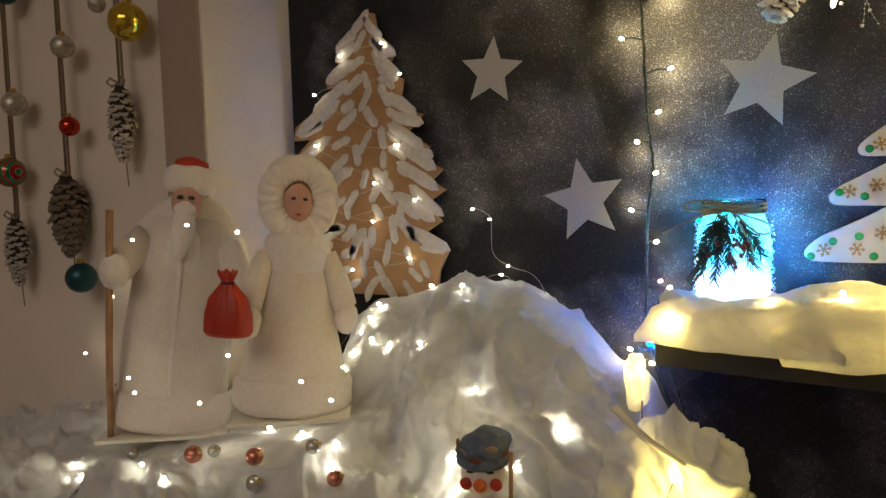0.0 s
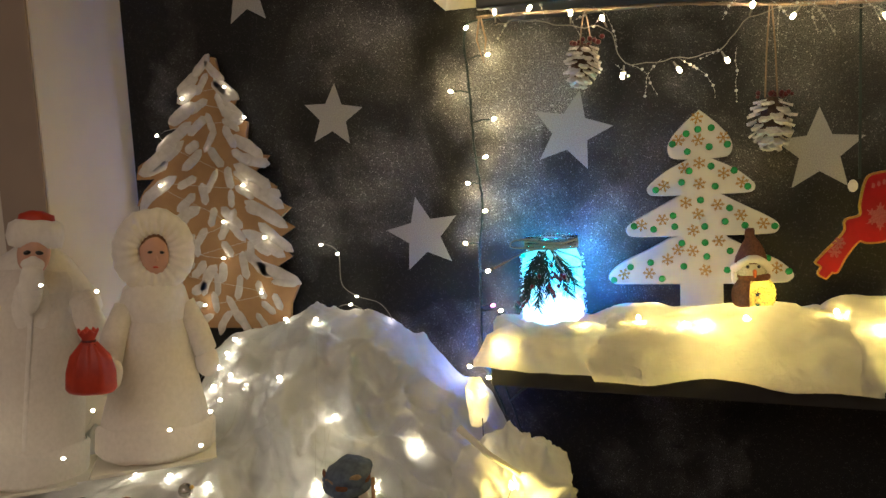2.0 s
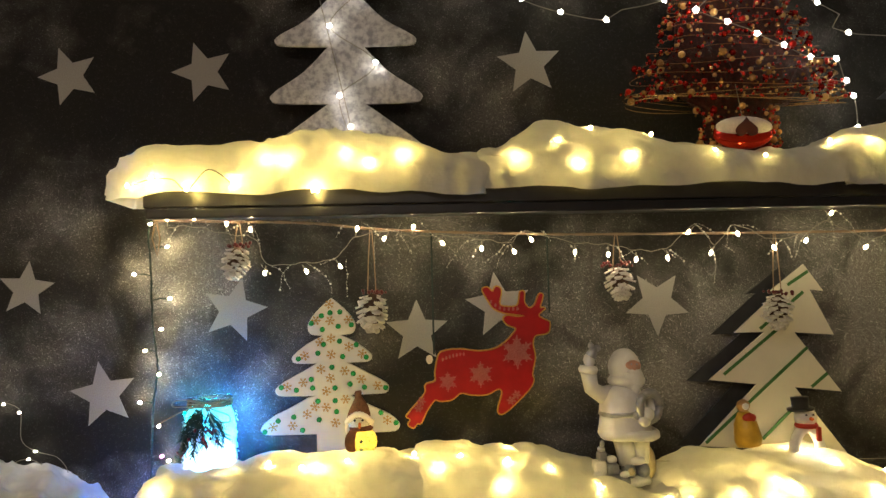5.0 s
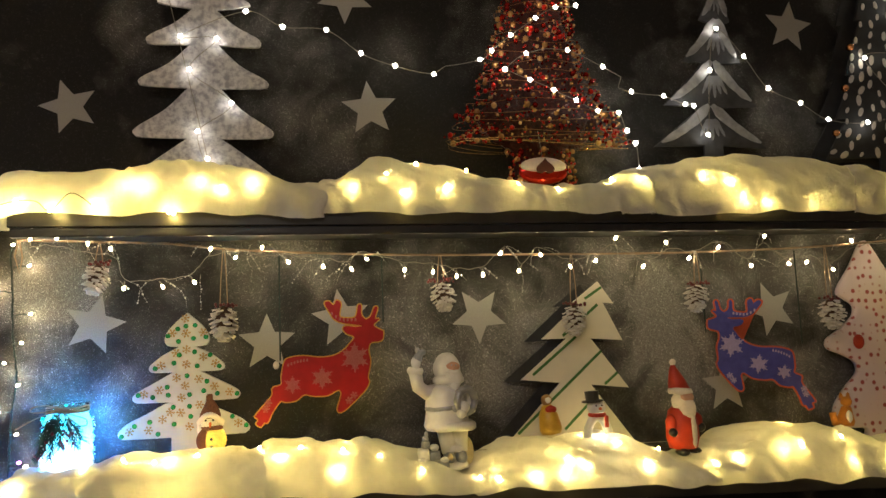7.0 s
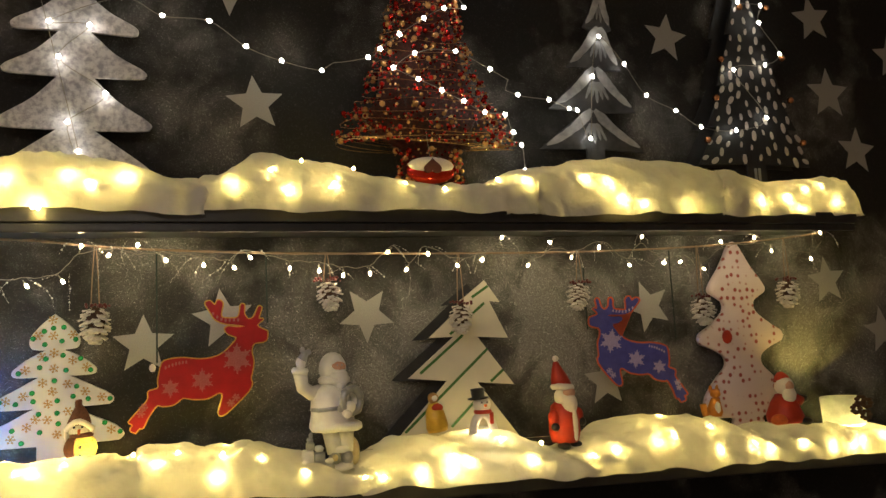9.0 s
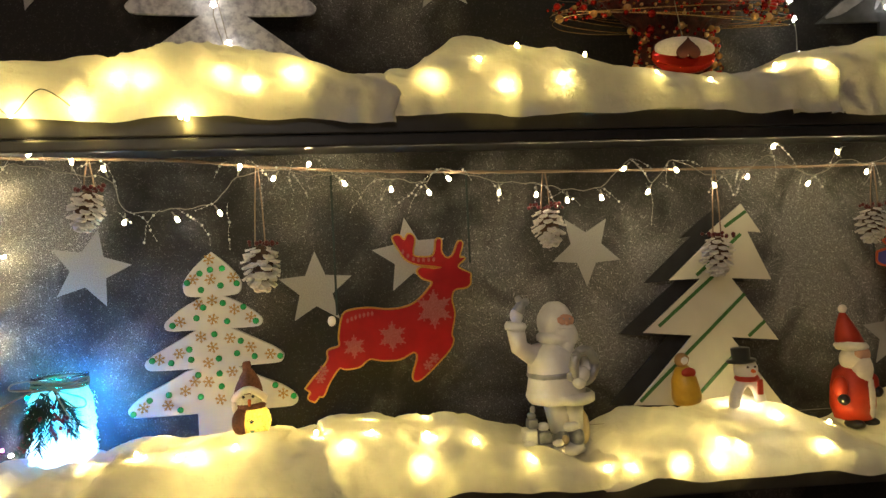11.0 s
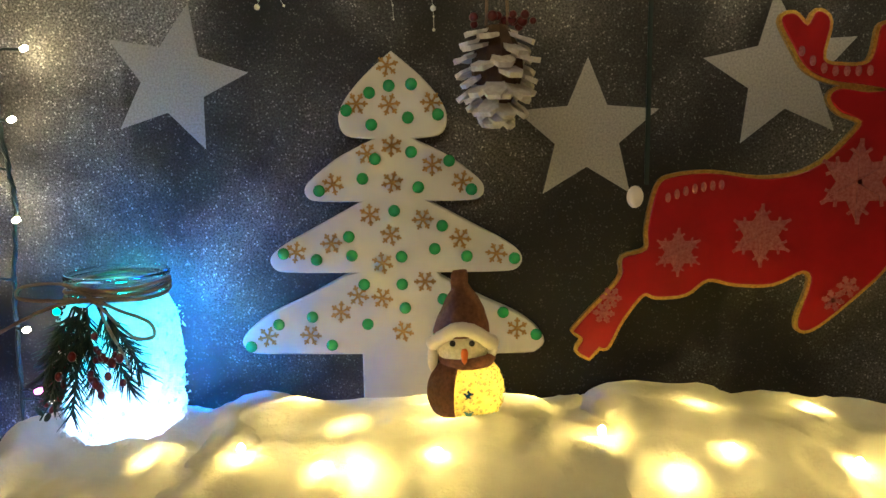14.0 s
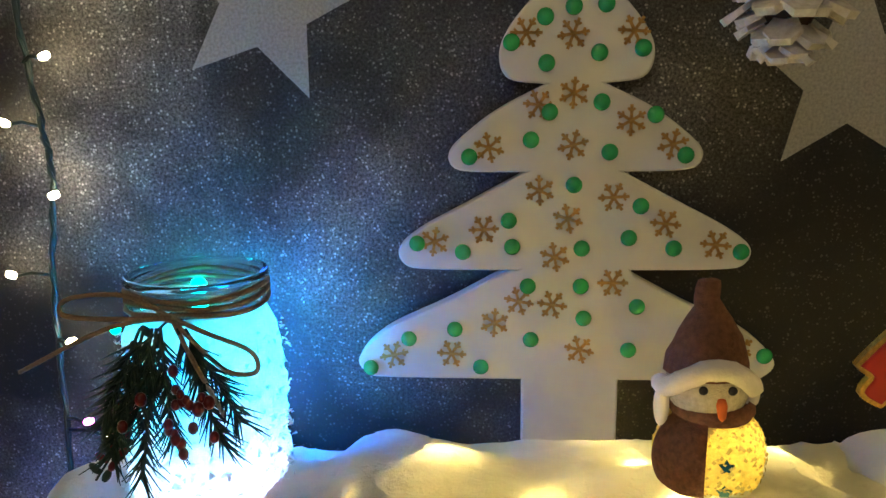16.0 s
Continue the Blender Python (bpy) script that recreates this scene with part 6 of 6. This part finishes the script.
# ---- dolls ----
def doll(name, pieces, mats, label, at):
    bm = bmesh.new()
    for slot, piece, m in pieces:
        join(bm, piece, slot, m)
    for v in bm.verts:
        v.co += Vector(noise.noise_vector(v.co * 45)) * 0.0020 + Vector(noise.noise_vector(v.co * 160)) * 0.0007
    return tagged(part(name, bm, mats, None, at=at), label, "doll")


I4 = Matrix.Identity(4)


def ring(r, thick, squash, n=132, m=14):
    bm = bmesh.new()
    rows = []
    for i in range(n):
        a = 6.28319 * i / n
        rows.append([bm.verts.new(((r + thick * (1 + 0.03 * math.sin(a * 22)) * math.cos(b)) * math.cos(a), squash * thick * (1 + 0.06 * math.sin(a * 22)) * math.sin(b), (r + thick * (1 + 0.03 * math.sin(a * 22)) * math.cos(b)) * math.sin(a))) for b in [6.28319 * j / m for j in range(m)]])
    for i in range(n):
        for j in range(m):
            bm.faces.new((rows[i][j], rows[(i + 1) % n][j], rows[(i + 1) % n][(j + 1) % m], rows[i][(j + 1) % m]))
    bmesh.ops.recalc_face_normals(bm, faces=bm.faces[:])
    return bm


doll("cotton_doll", [
    (0, lathe([(0, 0.0), (0.094, 0.0), (0.102, 0.008), (0.101, 0.046), (0.095, 0.052)], 40, 0.72), I4),
    (0, lathe([(0.093, 0.050), (0.092, 0.058), (0.090, 0.12), (0.082, 0.20), (0.074, 0.255), (0.055, 0.285), (0, 0.292)], 40, 0.75), I4),
    (1, box(-0.0035, 0.0035, -0.072, -0.062, 0.05, 0.235, 0.002), Matrix.Rotation(radians(-2), 4, "X")),
    (1, lathe([(0, 0.332), (0.030, 0.330), (0.054, 0.316), (0.078, 0.292), (0.104, 0.268), (0.110, 0.250), (0.098, 0.228), (0.066, 0.212), (0.030, 0.218), (0, 0.218)], 40, 0.66), Matrix.Translation((0, 0.022, -0.014))),
    (1, ball(0.028, (-0.040, -0.046, 0.236), 0.9, 0.6, 1.5, 20, 14), Matrix.Rotation(radians(8), 4, "Y")),
    (1, ball(0.028, (0.040, -0.046, 0.236), 0.9, 0.6, 1.5, 20, 14), Matrix.Rotation(radians(-8), 4, "Y")),
    (2, ball(0.027, (0, -0.052, 0.310), 0.9, 0.8, 1.0, 20, 14), I4),
    (1, ball(0.020, (0, -0.072, 0.272), 0.95, 0.6, 1.9, 18, 14), I4), (1, ball(0.012, (0, -0.074, 0.300), 1.5, 0.7, 0.7, 14, 8), I4),
    (4, ball(0.0042, (-0.009, -0.075, 0.315), 1.4, 0.5, 0.7, 8, 6), I4), (4, ball(0.0042, (0.009, -0.075, 0.315), 1.4, 0.5, 0.7, 8, 6), I4),
    (1, lathe([(0, 0.318), (0.040, 0.320), (0.044, 0.332), (0.041, 0.350), (0.030, 0.356), (0, 0.356)], 28, 0.9), Matrix.Translation((0, -0.030, 0))),
    (3, lathe([(0.028, 0.352), (0.026, 0.362), (0.010, 0.367), (0, 0.367)], 24, 0.9), Matrix.Translation((0, -0.030, 0))),
    (0, tube([(-0.064, -0.015, 0.250), (-0.092, -0.035, 0.225), (-0.104, -0.060, 0.212)], 0.026, 14), I4), (1, ball(0.024, (-0.098, -0.074, 0.212), 1, 1, 0.95), I4),
    (0, tube([(0.066, -0.015, 0.250), (0.098, -0.025, 0.205), (0.110, -0.042, 0.165)], 0.025, 14), I4), (1, ball(0.022, (0.110, -0.046, 0.152), 0.95, 0.9, 1.2), I4),
], [FELT, FUR, SKIN, REDCLOTH, BLACKPAINT], "white cotton-wool doll of a bearded old man in a long coat", pose(0.212, -0.300, 0.2915, 0, 8, 40) @ Matrix.Diagonal((0.79, 0.80, 1.0, 1)))

doll("cotton_doll", [
    (0, lathe([(0, 0.0), (0.080, 0.0), (0.087, 0.008), (0.086, 0.038), (0.080, 0.044)], 40, 0.8), I4),
    (0, lathe([(0.078, 0.042), (0.077, 0.050), (0.064, 0.10), (0.050, 0.16), (0.042, 0.20), (0.030, 0.225), (0, 0.232)], 40, 0.8), I4),
    (1, lathe([(0, 0.165), (0.030, 0.168), (0.046, 0.185), (0.050, 0.205), (0.044, 0.225), (0.030, 0.238), (0, 0.24)], 30, 0.85), I4),
    (1, ring(0.038, 0.020, 0.95), Matrix.Translation((0, -0.014, 0.275))),
    (1, ball(0.044, (0, 0.012, 0.277), 1, 0.75, 1.0, 24, 16), I4),
    (2, ball(0.026, (0, -0.019, 0.270), 0.82, 0.75, 1.12, 22, 16), I4),
    (5, ball(0.027, (0, -0.012, 0.282), 0.86, 0.75, 0.9, 22, 16), I4),
    (4, ball(0.0026, (-0.008, -0.0375, 0.275), 1.4, 0.5, 0.7, 8, 6), I4), (4, ball(0.0026, (0.008, -0.0375, 0.275), 1.4, 0.5, 0.7, 8, 6), I4),
    (2, ball(0.003, (0, -0.040, 0.267), 0.8, 0.8, 1.3, 8, 6), I4), (3, ball(0.003, (0, -0.0375, 0.256), 1.5, 0.4, 0.5, 8, 6), I4),
    (0, tube([(-0.040, -0.008, 0.200), (-0.058, -0.020, 0.165), (-0.064, -0.034, 0.135)], 0.018, 12), I4), (1, ball(0.020, (-0.065, -0.038, 0.120), 0.95, 0.9, 1.15), I4),
    (0, tube([(0.040, -0.004, 0.200), (0.060, -0.010, 0.165), (0.072, -0.014, 0.135)], 0.018, 12), I4), (1, ball(0.019, (0.074, -0.016, 0.122), 0.95, 0.9, 1.15), I4),
], [FELT, FUR, SKIN, REDCLOTH, BLACKPAINT, plain("brown_hair", (0.20, 0.10, 0.05), None, 0.8, 300.0)], "white cotton-wool doll of a girl in a fur hood", pose(0.416, -0.285, 0.334, 0, 4, 40) @ Matrix.Diagonal((0.86, 0.86, 0.96, 1)))

for x, y, z, w, d in ((0.215, -0.300, 0.2905, 0.168, 0.115), (0.417, -0.286, 0.3325, 0.148, 0.112)):
    tagged(part("doll_stand", box(-w / 2, w / 2, -d / 2, d / 2, -0.005, 0, 0.001), CREAM, at=pose(x, y, z, 0, 0, 33), smooth=False), "pale card stand under a cotton doll", "stand", "stands of the dolls")

tagged(part("walking_staff", tube([(0.180, -0.371, 0.290), (0.194, -0.376, 0.40), (0.208, -0.380, 0.50), (0.222, -0.384, 0.59)], 0.0042, 10, lambda u: 1 - 0.12 * math.sin(u * 17)), STICK), "peeled wooden staff beside the bearded doll", "staff")
bag = thing("gift_sack", "small red satin gift sack tied at the neck", "sack", pose(0.414, -0.390, 0.445, 0, 3, 10) @ Matrix.Diagonal((0.68, 0.76, 0.88, 1)))
bm = lathe([(0, 0.0), (0.040, 0.001), (0.044, 0.006), (0.042, 0.028), (0.034, 0.048), (0.013, 0.066)], 36, 0.6)
for v in bm.verts:
    a = math.atan2(v.co.y, v.co.x)
    v.co *= 1 + 0.05 * math.sin(a * 9) * min(1, v.co.z / 0.03)
part("pouch", bm, REDCLOTH, bag)
bm = lathe([(0.013, 0.066), (0.010, 0.070), (0.018, 0.082), (0.015, 0.084), (0.006, 0.074)], 30, 0.7)
for v in bm.verts:
    a = math.atan2(v.co.y, v.co.x)
    v.co.z += 0.003 * math.sin(a * 6) * (v.co.z > 0.075)
part("ruffle", bm, REDCLOTH, bag)
part("cord", lathe([(0.0115, 0.067), (0.0130, 0.069), (0.0115, 0.071)], 20, 0.7), BERRY, bag, "dark red cord")

# ---- small snowman in the snow ----
sx, sy = 0.705, -0.335
sz = 0.245
s2 = thing("snowman_toy", "small white snowman toy with blue felt hat and red cheeks", "snowman", pose(sx, sy, sz, 0, 0, 16))
part("body", ball(0.026, (0, 0, 0.022), 1, 0.95, 1.05), FELT, s2)
part("head", ball(0.0235, (0, 0, 0.064), 1, 0.95, 1.0), FELT, s2)
cap = lathe([(0.024, 0.080), (0.0275, 0.086), (0.0285, 0.094), (0.0255, 0.103), (0.017, 0.109), (0.006, 0.111), (0, 0.1105)], 28)
for v in cap.verts:
    v.co += Vector(noise.noise_vector(v.co * 70)) * 0.004 + Vector((0.10 * (v.co.z - 0.08), 0, 0.12 * v.co.x * (v.co.z > 0.085)))
part("hat", cap, DENIM, s2, "floppy blue-grey felt hat")
for k in range(5):
    a = 0.5 + k * 0.62
    part("patch", ball(0.0055, (0, 0, 0), 1.4, 0.4, 0.8, 10, 6), TWINE if k % 2 else BROWNKNIT, s2, "tan felt patch", Matrix.Translation((0.0265 * math.cos(-a) + 0.001, 0.0265 * math.sin(-a), 0.092 + 0.006 * math.sin(k * 2.1))) @ Matrix.Rotation(-a + 1.57, 4, "Z"))
part("hat_band", lathe([(0.0235, 0.074), (0.0270, 0.077), (0.0285, 0.083), (0.0255, 0.087)], 24), DENIM, s2)
for x, r, m, n in ((-0.0165, 0.0066, REDCLOTH, "cheek"), (0.0175, 0.0066, REDCLOTH, "cheek"), (0.0, 0.0072, ORANGE, "nose")):
    part(n, ball(r, (0, 0, 0), 1, 0.55, 1), m, s2, "red felt " + n, (x * 0.9, -0.0190 if n == "cheek" else -0.0235, 0.060))
for s in (-1, 1):
    part("eye", ball(0.003, (0, 0, 0), 1.4, 0.5, 0.7), BLACKPAINT, s2, "", (s * 0.010, -0.0195, 0.073))
part("broom", tube([(0.028, -0.010, 0.0), (0.030, -0.012, 0.05), (0.031, -0.012, 0.092)], 0.0022, 8), STICK, s2, "wooden broom stick")

# ---- baubles lying in the snow ----
for x, y, r, m, label in ((0.362, -0.402, 0.0105, ROSEBALL, "small matt rose bauble lying in the snow"), (0.452, -0.398, 0.010, ROSEBALL, "small matt rose bauble lying in the snow"), (0.465, -0.415, 0.009, SILVERBALL, "small dull silver bauble lying in the snow"), (0.385, -0.392, 0.0075, SILVERBALL, "tiny silver bauble lying in the snow"), (0.525, -0.385, 0.0085, SILVERBALL, "tiny silver bauble lying in the snow"), (0.550, -0.382, 0.009, ROSEBALL, "small copper bauble lying in the snow"), (0.250, -0.395, 0.007, SILVERBALL, "tiny silver bauble lying in the snow")):
    b = thing("bauble", label, "bauble", (x, y, mound_height(x, y) + r * 0.85), group="baubles in the snow")
    part("globe", ball(r, u=20, v=14), m, b)
    part("cap", lathe([(0, 0.004), (r * 0.25, 0.003), (r * 0.28, 0), (0, -0.0005)], 10), GOLD, b, "", Matrix.Rotation(1.1, 4, "Y") @ Matrix.Translation((0, 0, r * 0.96)))

# ---- cotton tuft below the shelf ----
def tuft(name, label, at, sx, sy, sz, seed, mat, rough=1.0):
    """A crumpled handful of gauze or cotton, creased like the hill."""
    bm = bmesh.new()
    bmesh.ops.create_icosphere(bm, subdivisions=6, radius=1)
    for v in bm.verts:
        n = v.co.normalized()
        p = Vector((v.co.x * sx, v.co.y * sy, v.co.z * sz)) * (1 + 0.16 * noise.noise(v.co * 1.2 + Vector((seed, 0, 0))))
        v.co = p + n * rough * ripple(p * 9 + Vector((seed * 3.7, seed, 0)))
    return tagged(part(name, bm, mat, at=at), label, "snow")


tuft("cotton_tuft", "crumpled cotton tuft with warm lights beside the hill", (0.875, -0.225, 0.255), 0.080, 0.09, 0.112, 2.0, GAUZE, 0.75)
tuft("cotton_tuft", "small cotton tuft glowing under the shelf end", (0.834, -0.20, 0.390), 0.016, 0.022, 0.034, 5.0, COTTON, 0.28)
tuft("cotton_tuft", "crumpled cotton tuft at the foot of the hill", (0.90, -0.30, 0.15), 0.092, 0.10, 0.145, 9.0, GAUZE, 0.8)
tagged(part("bare_twig", tube([(0.825, -0.27, 0.375), (0.86, -0.285, 0.352), (0.90, -0.29, 0.33)], 0.0045, 8, lambda u: 1 - 0.3 * u), CREAM), "peeled twig lying on the cotton tuft", "twig")
tf = thing("fairy_lights", "warm fairy lights inside the cotton tuft", "string lights")
TF = [(0.836, -0.205, 0.400), (0.838, -0.208, 0.375), (0.850, -0.262, 0.352), (0.891, -0.296, 0.318), (0.880, -0.302, 0.288), (0.925, -0.290, 0.290), (0.90, -0.36, 0.22)]
part("wire", tube([(x, y + 0.01, z) for x, y, z in TF], 0.0007, 4), DARKWIRE, tf)
for k, p in enumerate(TF):
    share("bulb", bulb_small if k in (0, 3, 4, 5) else tiny, tf, Matrix.Translation(p))

# ---- twine, cones and baubles on the white wall ----
CONEDARK = plain("dark_cone_wood", (0.045, 0.027, 0.018), (0.02, 0.012, 0.008), 0.8, 200.0, 0.3)
PALEFROST = plain("white_frosted_tips", (0.62, 0.58, 0.53), (0.30, 0.26, 0.22), 0.85, 320.0, 0.4)
long_cone = cone_mesh("long_cone", 0.115, 0.041, 15, 11, [CONEDARK, CONEFROST], 0.16, 38, 0.36)
pale_cone = cone_mesh("pale_cone", 0.105, 0.030, 13, 9, [CONEDARK, PALEFROST], 0.42, 38, 0.42)


def hung(x, parts, cone, z_top, sway):
    h = thing("hanging_string", "jute string with a frosted spruce cone and glass baubles", "hanging decoration", (x, -0.228, 0), group="strings on the white wall")
    for s in (-1, 1):
        part("twine", tube([(s * 0.002, 0.004, 1.5), (s * 0.003 + sway * 0.5, 0.002, 1.1), (s * 0.004 + sway, 0, z_top)], 0.0021, 6), TWINE, h)
    share("cone", cone, h, Matrix.Translation((sway, -0.004, z_top)), "long frosted cone")
    part("tail", tube([(sway, 0, z_top - 0.10), (sway + 0.003, 0, z_top - 0.15)], 0.0011, 5), TWINE, h)
    for s in (-1, 1):
        part("bow", tube([(sway, -0.006, z_top + 0.004), (sway + s * 0.012, -0.010, z_top + 0.012), (sway + s * 0.020, -0.010, z_top + 0.006), (sway + s * 0.010, -0.009, z_top - 0.001), (sway, -0.006, z_top + 0.004)], 0.0017, 6), TWINE, h, "twine bow")
    for dx, z, r, m, label in parts:
        g = part("globe", ball(r, u=24, v=16), m, h, label, (dx, -0.012, z))
        part("cap", lathe([(0, r + 0.006), (r * 0.22, r + 0.005), (r * 0.26, r - 0.001), (0, r - 0.002)], 12), GOLD, g, "gold cap")
    return h


def striped():
    m, nt, p = material("striped_bauble")
    tc = nt.nodes.new("ShaderNodeTexCoord")
    w = node(nt, "ShaderNodeTexWave", Scale=42.0)
    nt.links.new(tc.outputs["Object"], w.inputs["Vector"])
    nt.links.new(ramp(nt, w.outputs["Fac"], [(0.30, (0.45, 0.02, 0.02)), (0.42, (0.6, 0.55, 0.4)), (0.5, (0.02, 0.20, 0.08)), (0.8, (0.02, 0.20, 0.08))]), p.inputs["Base Color"])
    p.inputs["Roughness"].default_value, p.inputs["Metallic"].default_value = 0.15, 0.5
    return m


STRIPED = striped()
CLEARBALL = plain("clear_crackle_bauble", (0.66, 0.62, 0.52), (0.35, 0.32, 0.26), 0.1, 130.0, 0.4, 0.002, 0.6)
hung(-0.205, [(0.033, 0.763, 0.020, CLEARBALL, "clear crackle bauble"), (0.008, 0.652, 0.025, STRIPED, "red and green striped bauble"), (0.028, 0.945, 0.022, GREENBALL, "dark green bauble")], pale_cone, 0.575, 0.001)
hung(-0.072, [(0.030, 0.841, 0.018, CLEARBALL, "clear crackle bauble"), (0.034, 0.718, 0.0155, REDBALL, "red bauble"), (0.038, 0.480, 0.024, GREENBALL, "dark teal bauble")], long_cone, 0.642, 0.006)
hung(0.060, [(0.046, 0.860, 0.028, GOLDBALL, "large gold bauble"), (-0.018, 0.894, 0.013, CLEARBALL, "small clear bauble")], pale_cone, 0.772, 0.010)

dl = thing("fairy_lights", "fine wire lights draped over the cotton dolls", "string lights")
DL = [(0.355, -0.386, 0.571), (0.262, -0.386, 0.553), (0.432, -0.386, 0.563), (0.024, -0.23, 0.451), (-0.05, -0.23, 0.355), (0.245, -0.39, 0.380), (0.254, -0.39, 0.362), (0.364, -0.39, 0.361), (0.413, -0.39, 0.422), (0.500, -0.37, 0.395), (0.540, -0.37, 0.378), (0.530, -0.33, 0.405), (0.545, -0.33, 0.42)]
part("wire", tube(curve3([(x, y + 0.012, z - 0.004) for x, y, z in DL], 5), 0.00014, 4), FINEWIRE, dl)
for p in DL:
    share("bulb", tiny, dl, Matrix.Translation(p))

# ---- flat beige strip on the white wall ----
tagged(part("trim", box(0.128, 0.2075, -0.204, -0.2, -0.7, 1.72, 0.001), BEIGE, smooth=False), "flat beige strip, darker than the white wall", "trim", kind="structure")
